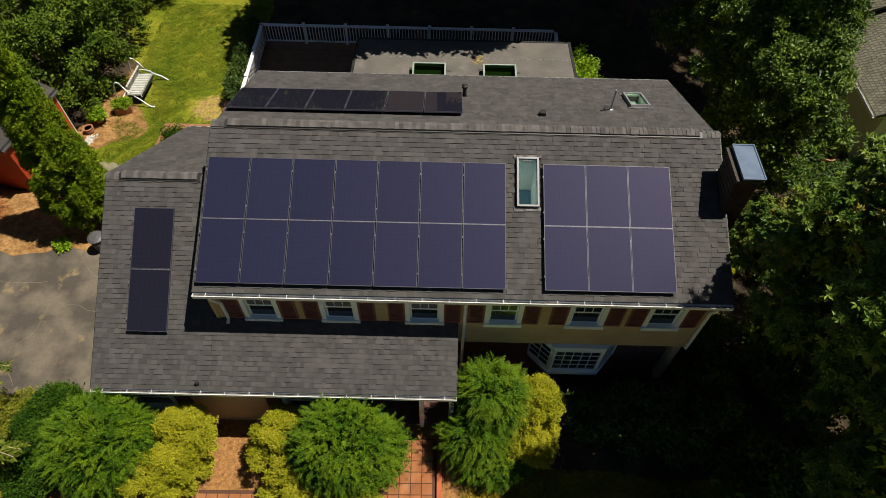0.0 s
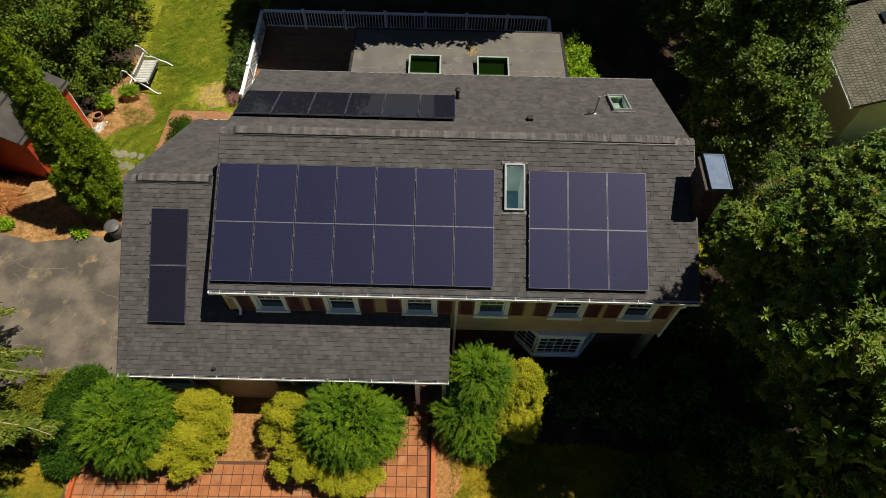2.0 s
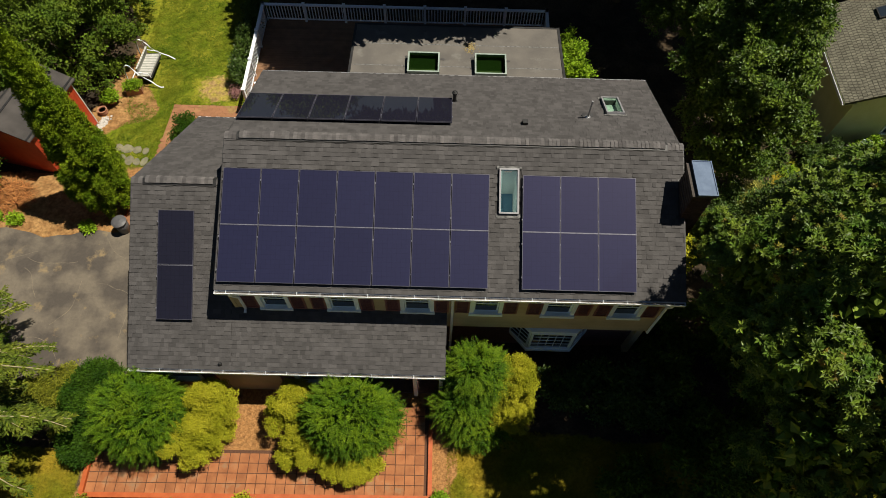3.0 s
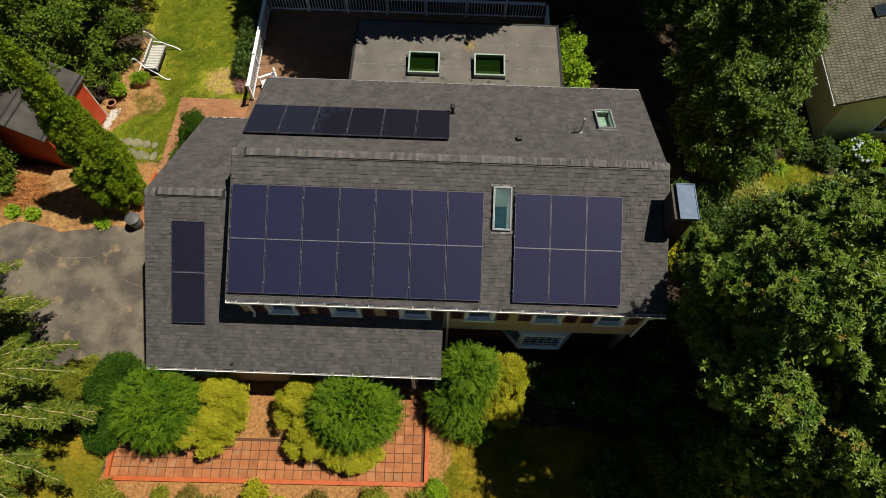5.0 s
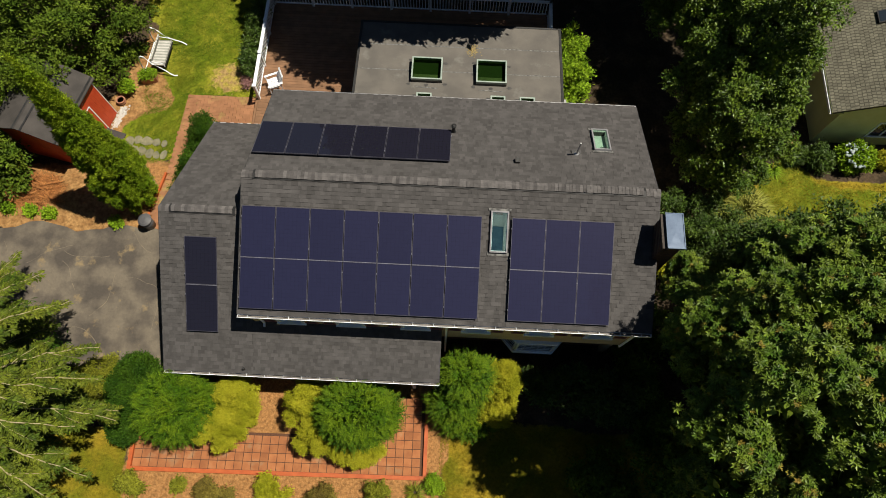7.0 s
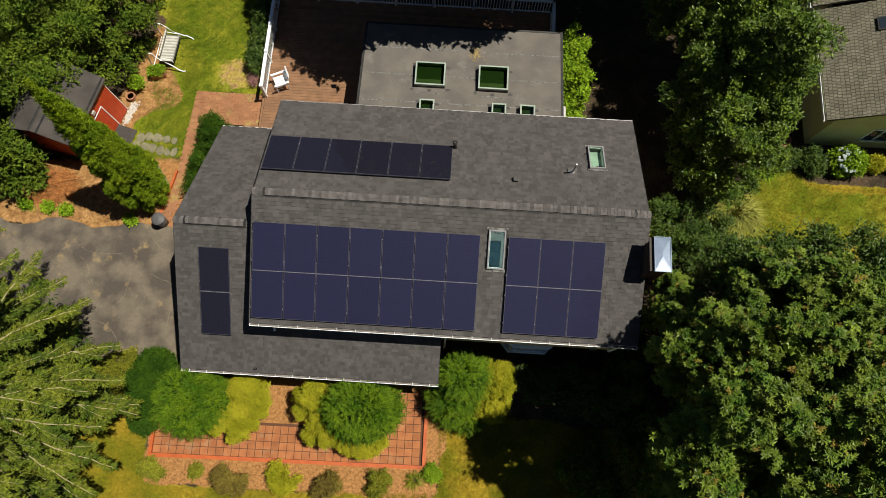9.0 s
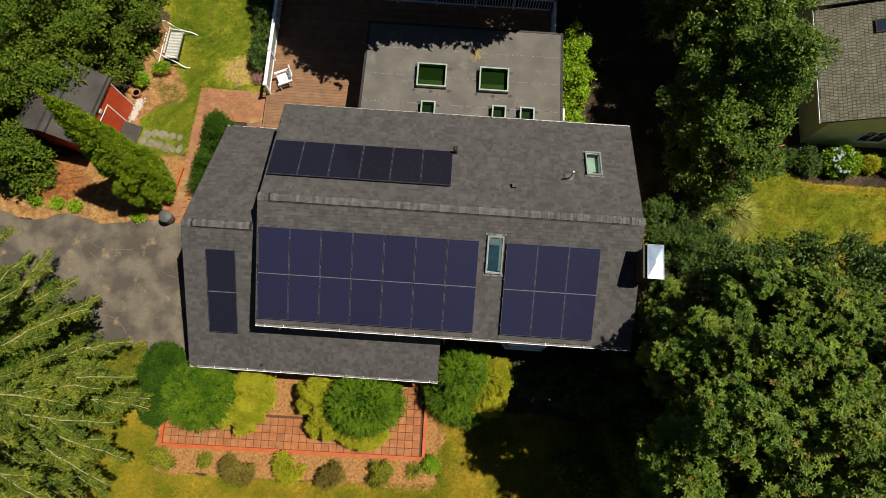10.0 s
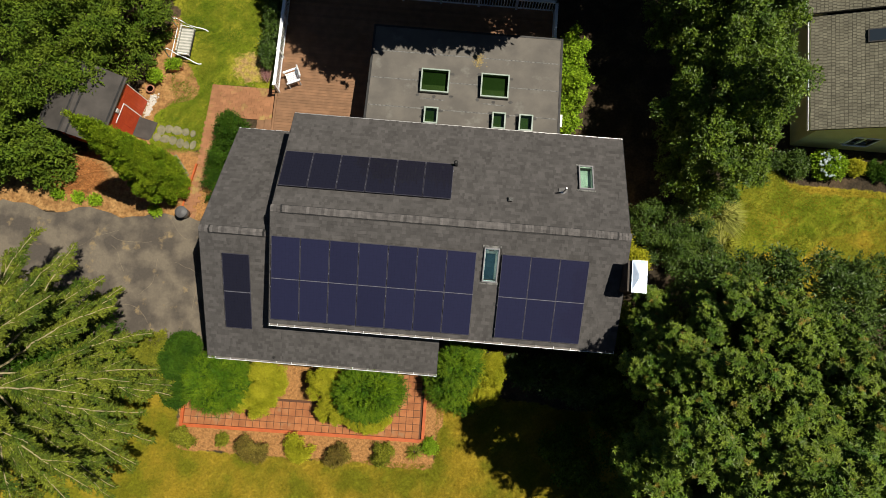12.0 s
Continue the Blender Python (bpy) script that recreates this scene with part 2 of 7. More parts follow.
def panel_cells(name, shade, spec):
    """Dark cells behind glass: fine lines between square cells."""
    m = bpy.data.materials.new(name)
    m.use_nodes = True
    N, L = m.node_tree.nodes, m.node_tree.links
    b = N["Principled BSDF"]
    co = N.new("ShaderNodeTexCoord")
    br = N.new("ShaderNodeTexBrick")
    br.offset = 0.0
    br.inputs["Scale"].default_value = 1.0
    br.inputs["Brick Width"].default_value = br.inputs["Row Height"].default_value = 0.1285
    br.inputs["Mortar Size"].default_value = 0.0022
    for key, k in (("Color1", 1.0), ("Color2", 1.06), ("Mortar", 0.68)):
        br.inputs[key].default_value = (*[c * k for c in shade], 1)
    L.new(co.outputs["Object"], br.inputs["Vector"])
    info = N.new("ShaderNodeObjectInfo")
    r = N.new("ShaderNodeMapRange")
    r.inputs[3].default_value, r.inputs[4].default_value = 0.98, 1.13
    L.new(info.outputs["Random"], r.inputs[0])
    h = N.new("ShaderNodeHueSaturation")
    L.new(r.outputs[0], h.inputs["Value"])
    L.new(br.outputs[0], h.inputs["Color"])
    L.new(h.outputs[0], b.inputs["Base Color"])
    b.inputs["Roughness"].default_value = 0.5
    b.inputs["Specular IOR Level"].default_value = spec
    b.inputs["Specular Tint"].default_value = (0.72, 0.66, 1.0, 1)
    b.inputs["Coat Weight"].default_value, b.inputs["Coat Roughness"].default_value, b.inputs["Coat IOR"].default_value = 1.0, 0.03, 1.6
    return m


M_cells = panel_cells("solar_cells", (0.0142, 0.0155, 0.0395), 0.16)
M_cells_black = panel_cells("black_solar_cells", (0.0115, 0.0115, 0.0205), 0.08)


def ground_material():
    """Soil, dry and green turf and bark mulch, blended by where each lies."""
    m = bpy.data.materials.new("garden_ground")
    m.use_nodes = True
    N, L = m.node_tree.nodes, m.node_tree.links
    b = N["Principled BSDF"]
    b.inputs["Roughness"].default_value = 0.95
    b.inputs["Specular IOR Level"].default_value = 0.2
    geo = N.new("ShaderNodeNewGeometry")

    def nz(scale, detail=6):
        n = N.new("ShaderNodeTexNoise")
        n.inputs["Scale"].default_value, n.inputs["Detail"].default_value = scale, detail
        L.new(geo.outputs["Position"], n.inputs["Vector"])
        return n.outputs[0]

    def mixc(f, a, c):
        x = N.new("ShaderNodeMix")
        x.data_type = "RGBA"
        for i, v in ((6, a), (7, c)):
            if isinstance(v, tuple):
                x.inputs[i].default_value = (*v, 1)
            else:
                L.new(v, x.inputs[i])
        L.new(f, x.inputs[0])
        return x.outputs[2]

    def ramp(v, lo, hi):
        r = N.new("ShaderNodeMapRange")
        r.inputs[1].default_value, r.inputs[2].default_value = lo, hi
        L.new(v, r.inputs[0])
        return r.outputs[0]

    def mask(name, grain=2.3, lo=0.9, hi=1.06):
        at = N.new("ShaderNodeAttribute")
        at.attribute_name = name
        add = N.new("ShaderNodeMath")
        add.operation = "ADD"
        L.new(at.outputs["Fac"], add.inputs[0])
        L.new(nz(grain), add.inputs[1])
        return ramp(add.outputs[0], lo, hi)

    soil = mixc(ramp(nz(1.1), 0.4, 0.62), (0.035, 0.027, 0.017), (0.075, 0.052, 0.03))
    turf = mixc(ramp(nz(0.7), 0.4, 0.6), (0.128, 0.130, 0.006), (0.26, 0.188, 0.016))
    lush = mixc(ramp(nz(1.3), 0.4, 0.6), (0.105, 0.14, 0.005), (0.19, 0.195, 0.014))
    bark = mixc(ramp(nz(22.0), 0.38, 0.64), (0.25, 0.120, 0.040), (0.35, 0.185, 0.070))
    bare = mixc(ramp(nz(3.0), 0.38, 0.62), (0.22, 0.115, 0.042), (0.34, 0.195, 0.075))
    worn = mixc(ramp(nz(4.0), 0.4, 0.62), (0.30, 0.20, 0.08), (0.31, 0.25, 0.05))
    c = mixc(mask("dry_turf"), soil, turf)
    c = mixc(mask("green_turf"), c, lush)
    c = mixc(mask("bare"), c, bare)
    c = mixc(mask("bald", 6.0, 0.9, 1.12), c, worn)
    c = mixc(mask("bark"), c, bark)
    h = N.new("ShaderNodeHueSaturation")
    v = N.new("ShaderNodeMapRange")
    v.inputs[1].default_value, v.inputs[2].default_value = 0.3, 0.7
    v.inputs[3].default_value, v.inputs[4].default_value = 0.68, 1.30
    fine = nz(9, 8)
    L.new(fine, v.inputs[0])
    L.new(v.outputs[0], h.inputs["Value"])
    L.new(c, h.inputs["Color"])
    L.new(h.outputs[0], b.inputs["Base Color"])
    bp = N.new("ShaderNodeBump")
    bp.inputs["Strength"].default_value, bp.inputs["Distance"].default_value = 0.8, 0.05
    L.new(fine, bp.inputs["Height"])
    L.new(bp.outputs[0], b.inputs["Normal"])
    return m


# ---- mesh helpers ----
class Geo:
    """Collects boxes, tubes and prisms into one mesh."""

    def __init__(self):
        self.v, self.f = [], []

    def add(self, verts, faces, m=None):
        k = len(self.v)
        self.v += [tuple(m @ Vector(p)) if m else tuple(p) for p in verts]
        self.f += [tuple(k + i for i in q) for q in faces]
        return self

    def box(self, a, b, m=None):
        (x0, y0, z0), (x1, y1, z1) = a, b
        return self.add([(x0, y0, z0), (x1, y0, z0), (x1, y1, z0), (x0, y1, z0), (x0, y0, z1), (x1, y0, z1), (x1, y1, z1), (x0, y1, z1)],
                        [(3, 2, 1, 0), (4, 5, 6, 7), (0, 1, 5, 4), (1, 2, 6, 5), (2, 3, 7, 6), (3, 0, 4, 7)], m)

    def prism(self, poly, d, m=None):
        """A flat polygon pushed out by the vector d."""
        n = len(poly)
        top = [tuple(Vector(p) + Vector(d)) for p in poly]
        faces = [tuple(range(n))[::-1], tuple(range(n, 2 * n))] + [(i, (i + 1) % n, n + (i + 1) % n, n + i) for i in range(n)]
        return self.add(list(poly) + top, faces, m)

    def tube(self, pts, radii, sides=8, m=None, cap=True):
        pts = [Vector(p) for p in pts]
        verts, faces = [], []
        for i, p in enumerate(pts):
            d = (pts[min(i + 1, len(pts) - 1)] - pts[max(i - 1, 0)]).normalized()
            a = d.orthogonal().normalized()
            c = d.cross(a)
            for s in range(sides):
                w = 2 * math.pi * s / sides
                verts.append(p + radii[i] * (math.cos(w) * a + math.sin(w) * c))
        for i in range(len(pts) - 1):
            for s in range(sides):
                s2 = (s + 1) % sides
                faces.append((i * sides + s, i * sides + s2, (i + 1) * sides + s2, (i + 1) * sides + s))
        if cap:
            faces += [tuple(range(sides))[::-1], tuple(range((len(pts) - 1) * sides, len(pts) * sides))]
        return self.add(verts, faces, m)

    def lathe(self, profile, sides=16, m=None):
        verts = [(r * math.cos(2 * math.pi * s / sides), r * math.sin(2 * math.pi * s / sides), z) for r, z in profile for s in range(sides)]
        faces = []
        for i in range(len(profile) - 1):
            for s in range(sides):
                s2 = (s + 1) % sides
                faces.append((i * sides + s, i * sides + s2, (i + 1) * sides + s2, (i + 1) * sides + s))
        faces.append(tuple(range(sides))[::-1])
        faces.append(tuple(range((len(profile) - 1) * sides, len(profile) * sides)))
        return self.add(verts, faces, m)

    def mesh(self, name, mat, smooth=False):
        me = bpy.data.meshes.new(name)
        me.from_pydata(self.v, [], self.f)
        me.materials.append(mat)
        if smooth:
            me.polygons.foreach_set("use_smooth", [True] * len(me.polygons))
        me.update()
        return me


def part(name, g, mat, parent=None, label="", smooth=False):
    """One mesh object under a thing or a part."""
    ob = new(name, g if isinstance(g, bpy.types.Mesh) else g.mesh(name, mat, smooth))
    ob.parent = parent
    return tagged(ob, label) if label else ob


def thing(name, label, category, at=None, group="", kind=""):
    ob = new(name)
    ob.empty_display_size = 0.2
    if at is not None:
        ob.matrix_basis = at
    return tagged(ob, label, category, group, kind)


def soup(name, verts, faces, mat, parent=None, label=""):
    """One mesh from numpy arrays of corners and equal-sided faces."""
    n, k = faces.shape
    me = bpy.data.meshes.new(name)
    me.vertices.add(len(verts))
    me.vertices.foreach_set("co", verts.astype(np.float32).ravel())
    me.loops.add(n * k)
    me.loops.foreach_set("vertex_index", faces.astype(np.int32).ravel())
    me.polygons.add(n)
    me.polygons.foreach_set("loop_start", np.arange(0, n * k, k, dtype=np.int32))
    me.polygons.foreach_set("use_smooth", np.zeros(n, bool))
    me.update(calc_edges=True)
    me.materials.append(mat)
    ob = new(name, me)
    ob.parent = parent
    return tagged(ob, label) if label else ob


def rng(seed):
    return np.random.default_rng(seed)


def unit(a):
    return a / np.maximum(np.linalg.norm(a, axis=-1, keepdims=True), 1e-6)


def leaf_soup(P, D, U, length, width):
    """Folded leaves at P that point along D with faces towards U. Returns corners and triangles."""
    D = unit(D)
    S = unit(np.cross(D, U))
    Nn = np.cross(S, D)
    L, W = length[:, None], width[:, None]
    V = np.stack([P, P + D * L * 0.45 + S * W + Nn * W * 0.35, P + D * L, P + D * L * 0.45 - S * W + Nn * W * 0.35], 1).reshape(-1, 3)
    k = np.arange(len(P))[:, None, None] * 4
    F = (k + np.array([[0, 1, 2], [0, 2, 3]])[None]).reshape(-1, 3)
    return V, F


def lobed_soup(P, D, U, length):
    """Three-lobed leaves at P that point along D with faces towards U."""
    D = unit(D)
    S = unit(np.cross(D, U))
    Nn = np.cross(S, D)
    L = length[:, None]
    V = [P]
    for turn, size in ((0.0, 1.0), (0.95, 0.78), (-0.95, 0.78)):
        d = D * math.cos(turn) + S * math.sin(turn)
        q = S * math.cos(turn) - D * math.sin(turn)
        V += [P + d * L * size * 0.55 + q * L * 0.17 + Nn * L * 0.06, P + d * L * size - Nn * L * 0.05, P + d * L * size * 0.55 - q * L * 0.17 + Nn * L * 0.06]
    V = np.stack(V, 1).reshape(-1, 3)
    k = np.arange(len(P))[:, None, None] * 10
    F = (k + np.array([[0, 1, 2], [0, 2, 3], [0, 4, 5], [0, 5, 6], [0, 7, 8], [0, 8, 9]])[None]).reshape(-1, 3)
    return V, F


def crown_points(lumps, clumps, r, floor=-0.35):
    """Clump centres over the outside of several rounded masses, with the way out at each."""
    lumps = np.array(lumps, float)
    area = (lumps[:, 3] * lumps[:, 5]) ** 1.0
    pick = r.choice(len(lumps), clumps * 3, p=area / area.sum())
    d = unit(r.normal(size=(clumps * 3, 3)))
    keep = d[:, 2] > floor
    pick, d = pick[keep], d[keep]
    c, rad = lumps[pick, :3], lumps[pick, 3:6]
    depth = 1 - 0.34 * r.random(len(d)) ** 1.6
    p = c + d * rad * depth[:, None]
    inside = np.zeros(len(p), bool)
    for i, l in enumerate(lumps):
        q = (((p - l[:3]) / l[3:6]) ** 2).sum(1)
        inside |= (q < 0.55) & (pick != i)
    p, d, rad = p[~inside], d[~inside], rad[~inside]
    return p[:clumps], unit(d / rad)[:clumps]


def crown(name, lumps, clumps, per, size, spread, mat, parent, seed, slim=0.45, droop=0.0, label="", floor=-0.35, up=0.7, core=1.8, clusters=None, shy=(0.6, 0.75, 0.25, -2.0), reach=0.6, wild=None, whorl=False, lobed=False, tips=None, deep=False):
    """A crown of many small leaves in clumps over rounded masses; clusters (number, least, largest) breaks the masses into boughs with gaps."""
    r = rng(seed)
    heart = np.array(lumps, float)
    wild = wild or (0.5 if clusters else 0.75)
    if clusters:
        k, lo, hi = clusters
        p, d = crown_points(lumps, k, r, floor)
        keep = (d @ np.array(shy[:3]) > shy[3]) | (r.random(len(d)) < 0.16)
        p, d = p[keep], d[keep]
        w = lo + (hi - lo) * r.random(len(p)) ** 1.4
        boughs = np.concatenate([p, w[:, None] * (0.7 + 0.75 * r.random((len(p), 3)))], 1)
        pick = r.choice(len(boughs), clumps, p=w ** 2 / (w ** 2).sum())
        n = unit(r.normal(size=(clumps, 3)) + d[pick] * 0.75 + np.array([0, 0, 0.45]))
        c = boughs[pick, :3] + n * boughs[pick, 3:6] * (0.45 + 0.65 * r.random((clumps, 1)) ** 0.8)
        heart = np.concatenate([heart, boughs])
    else:
        c, n = crown_points(lumps, clumps, r, floor)
    P = np.repeat(c, per, 0)
    N = np.repeat(n, per, 0)
    P = P + r.normal(size=P.shape) * spread * np.array([1, 1, 0.75])
    D = unit(N * reach + r.normal(size=P.shape) * 0.85 + np.array([0, 0, -droop]))
    U = unit(np.array([0, 0, up]) + N * 0.7 + r.normal(size=P.shape) * wild)
    if whorl:
        N = unit(N * 0.7 + np.array([0, 0, 0.6]))
        a = unit(np.cross(N, r.normal(size=N.shape)))
        D = unit(a + N * 0.3 + r.normal(size=N.shape) * 0.2)
        U = unit(N + r.normal(size=N.shape) * 0.5)
    L = size * (0.65 + 0.7 * r.random(len(P)))
    if tips:
        young = np.repeat(r.random(len(c)) < tips[1], per)
        V, F = lobed_soup(P[young], D[young], U[young], L[young] * 0.72)
        soup("young_foliage", V, F, tips[0], parent, "bronze-tipped young shoots")
        P, D, U, L = P[~young], D[~young], U[~young], L[~young]
    V, F = lobed_soup(P, D, U, L) if lobed else leaf_soup(P, D, U, L, L * slim * 0.5)
    if core:
        q = rng(seed + 5)
        m = max(300, int(clumps * core))
        if deep:
            heart = np.array(lumps, float)
        big = 2.0 if deep else 1.0
        area = heart[:, 3] * heart[:, 5]
        k = q.choice(len(heart), m, p=area / area.sum())
        ci = heart[k, :3] + unit(q.normal(size=(m, 3))) * heart[k, 3:6] * (0.25 + (0.4 if deep else 0.33) * q.random((m, 1)))
        V2, F2 = leaf_soup(ci, q.normal(size=(m, 3)), q.normal(size=(m, 3)), np.full(m, size * 1.25 * big), np.full(m, size * 0.5 * big))
        F = np.concatenate([F, F2 + len(V)])
        V = np.concatenate([V, V2])
    return soup(name, V, F, mat, parent, label)


def limbs(trunk, ends, radius, parent, mat, seed, sides=8):
    """A tapered trunk along the given points, and one limb from it to each end."""
    r = random.Random(seed)
    n = len(trunk)
    part("trunk", Geo().tube(trunk, [radius * (1 - 0.6 * i / (n - 1)) for i in range(n)], sides), mat, parent, smooth=True)
    for e in ends:
        k = r.uniform(0.35, 0.95) * (n - 1)
        i = min(int(k), n - 2)
        a = Vector(trunk[i]).lerp(Vector(trunk[i + 1]), k - i)
        b = Vector(e)
        mid = a.lerp(b, 0.5) + Vector((r.uniform(-.3, .3), r.uniform(-.3, .3), 0.3))
        part("limb", Geo().tube([a, mid, b], [radius * 0.38, radius * 0.24, radius * 0.07], 6), mat, parent, smooth=True)


# ---- ground ----
def smooth(a, b, x):
    t = np.clip((x - a) / (b - a), 0, 1)
    return t * t * (3 - 2 * t)


def gz(x, y):
    """Height of the ground: level before the house, falling a little behind it and to the neighbour."""
    return -0.35 * smooth(4.5, 9.5, np.asarray(y, float)) - 0.85 * smooth(14, 20.5, np.asarray(x, float)) * smooth(-1, 6, np.asarray(y, float))


def inside(px, py, poly):
    hit = np.zeros(px.shape, bool)
    n = len(poly)
    for i in range(n):
        (x0, y0), (x1, y1) = poly[i], poly[(i + 1) % n]
        if y0 != y1:
            cross = ((y0 > py) != (y1 > py)) & (px < (x1 - x0) * (py - y0) / (y1 - y0) + x0)
            hit ^= cross
    return hit


FRONT_LAWN = [(-60, -60), (60, -60), (60, -6), (16, -3.2), (6.4, -2.4), (6.5, -5.7), (-4.0, -6.0), (-4.9, -5.6), (-4.9, -3.6), (-12, -3.4), (-60, -6)]
REAR_LAWN = [(-6.6, 10.3), (-5.6, 10.1), (-5.5, 10.8), (-2.6, 10.8), (-2.6, 30), (-9.5, 30), (-9.0, 17), (-7.6, 14.4), (-6.7, 13.6), (-6.5, 12.4), (-6.2, 11.2)]
SIDE_LAWN = [(-8.2, 7.4), (-5.5, 7.4), (-5.35, 10.3), (-6.8, 10.2), (-7.6, 9.7), (-8.2, 9.3)]
NEXT_LAWN = [(19.4, 3.2), (40, 2.0), (40, 8.6), (24, 8.4), (22.6, 8.5), (21.4, 9.7), (19.9, 8.6), (19.2, 6.5)]
MULCH = [(-5.0, -6.0), (6.5, -5.9), (6.7, -2.8), (6.4, -1.3), (-3.2, -1.2), (-5.0, -3.4)]
BARE = [(-17, 4.2), (-5.0, 4.1), (-5.2, 8.0), (-5.9, 7.4), (-8.0, 7.4), (-8.2, 9.2), (-7.6, 9.5), (-6.8, 9.9), (-6.0, 10.2), (-6.3, 11.0), (-6.9, 12.0), (-7.2, 13.6), (-7.8, 14.4), (-8.8, 10.8), (-9.3, 7.0), (-17, 7.0)]
NEXT_GREEN = [(19.6, 4.4), (21.5, 5.2), (22.6, 4.6), (24.2, 6.0), (26.5, 6.6), (28, 8.2), (24, 8.1), (22.6, 8.3), (21.4, 9.5), (20.0, 8.4), (19.4, 6.5)]
SPARSE = [(-5.5, 10.1), (-5.4, 11.2), (-5.8, 13.6), (-7.2, 14.6), (-8.3, 12.6), (-8.0, 10.9), (-7.0, 10.0)]
BALD = [(-4.8, 12.0), (-4.6, 11.5), (-4.2, 11.1), (-3.0, 11.2), (-2.9, 12.4), (-3.3, 12.2), (-3.6, 13.0), (-4.0, 12.4), (-4.3, 12.9), (-4.5, 12.4)]
BED = [(-6.2, 4.6), (-4.4, 4.5), (-4.6, 7.2), (-6.4, 7.4), (-7.8, 6.8)]


def build_ground():
    fine_x, fine_y = np.arange(-22, 34.01, 0.2), np.arange(-14, 26.01, 0.2)
    far = np.array([60, 110, 220, 500.0])
    xs = np.concatenate([-far[::-1] - 0, [-40, -30], fine_x, [42], far])
    ys = np.concatenate([-far[::-1], [-40, -25], fine_y, [35], far])
    X, Y = np.meshgrid(xs, ys)
    Z = gz(X, Y)
    r = rng(3)
    Z = Z + 0.012 * r.normal(size=Z.shape) * ((abs(X) < 34) & (abs(Y) < 26))
    nx, ny = len(xs), len(ys)
    i = (np.arange(ny - 1)[:, None] * nx + np.arange(nx - 1)[None]).ravel()
    F = np.stack([i, i + 1, i + nx + 1, i + nx], 1)
    ob = soup("ground", np.stack([X, Y, Z], -1).reshape(-1, 3), F, ground_material())
    px, py = X.ravel(), Y.ravel()
    for name, polys in (("dry_turf", [FRONT_LAWN, NEXT_LAWN]), ("green_turf", [REAR_LAWN, SIDE_LAWN, NEXT_GREEN, SPARSE]), ("bark", [MULCH, BED]), ("bare", [BARE]), ("bald", [BALD])):
        a = ob.data.attributes.new(name, "FLOAT", "POINT")
        v = np.zeros(len(px), np.float32)
        for p in polys:
            v[inside(px, py, p)] = 1
        v = v.reshape(ny, nx)
        for _ in range(10 if name == "bald" else 2):
            w = v.copy()
            w[1:-1, 1:-1] = (v[1:-1, 1:-1] + v[:-2, 1:-1] + v[2:, 1:-1] + v[1:-1, :-2] + v[1:-1, 2:]) / 5
            v = w
        a.data.foreach_set("value", v.ravel())
    return tagged(ob, "garden ground of bare soil, turf and bark mulch", "ground", kind="structure")


build_ground()


def turf(name, poly, count, mat, height, label, seed, thin=None):
    r = rng(seed)
    p = np.array(poly)
    lo, hi = np.maximum(p.min(0), (-7.5, -8.5)), np.minimum(p.max(0), (30 if p.max(0)[1] > 0 else 13, 19))
    x, y = r.uniform(lo[0], hi[0], count * 2), r.uniform(lo[1], hi[1], count * 2)
    ok = inside(x, y, poly)
    if thin:
        for cx, cy, rad in thin:
            ok &= ~(((x - cx) ** 2 + (y - cy) ** 2 < rad ** 2 * (0.25 + 1.5 * r.random(len(x)))))
    x, y = x[ok][:count], y[ok][:count]
    P = np.stack([x, y, gz(x, y) - 0.005], 1)
    D = np.stack([r.normal(size=len(x)) * 0.8, r.normal(size=len(x)) * 0.8, 0.5 * np.ones(len(x))], 1)
    L = height * (0.6 + 0.8 * r.random(len(x)))
    V, F = leaf_soup(P, D, unit(r.normal(size=(len(x), 3)) * 0.4 + np.array([0, 0, 1.0])), L, np.full(len(x), 0.012))
    tagged(soup(name, V, F, mat), label, "grass", kind="stuff")


turf("front_grass", FRONT_LAWN, 90000, M_grass, 0.065, "short dry yellow-green lawn grass", 11)
turf("rear_grass", REAR_LAWN, 40000, M_grass_green, 0.06, "green mown grass of the back lawn", 12, [(-4.1, 12.1, 0.7), (-3.5, 11.7, 0.7), (-4.6, 12.2, 0.35), (-4.0, 11.3, 0.5), (-3.1, 11.2, 0.5), (-3.6, 12.6, 0.5), (-4.8, 11.6, 0.3), (-6.2, 10.6, 0.4)])
turf("sparse_grass", SPARSE, 4500, M_grass_green, 0.07, "thin green grass on the bare soil round the swing seat", 15, [(-7.0, 11.4, 0.4), (-7.6, 12.3, 0.45), (-6.6, 12.9, 0.4), (-6.3, 10.9, 0.3)])
turf("watered_grass", NEXT_GREEN, 12000, M_grass_green, 0.065, "greener patch in the sunburnt lawn next door", 16, [(22.0, 6.6, 0.5), (24.4, 7.4, 0.6), (20.6, 5.6, 0.4)])
turf("side_grass", SIDE_LAWN, 9000, M_grass_green, 0.06, "green grass round the stepping stones", 13)
turf("neighbour_grass", NEXT_LAWN, 30000, M_grass_next, 0.06, "sunburnt lawn of the house next door", 14)


# ---- paved surfaces ----
def flat_patch(name, poly, mat, dz, thick, label, category):
    g = Geo()
    g.prism([(x, y, float(gz(x, y)) + dz - thick) for x, y in poly], (0, 0, thick))
    return tagged(part(name, g, mat), label, category, kind="structure")


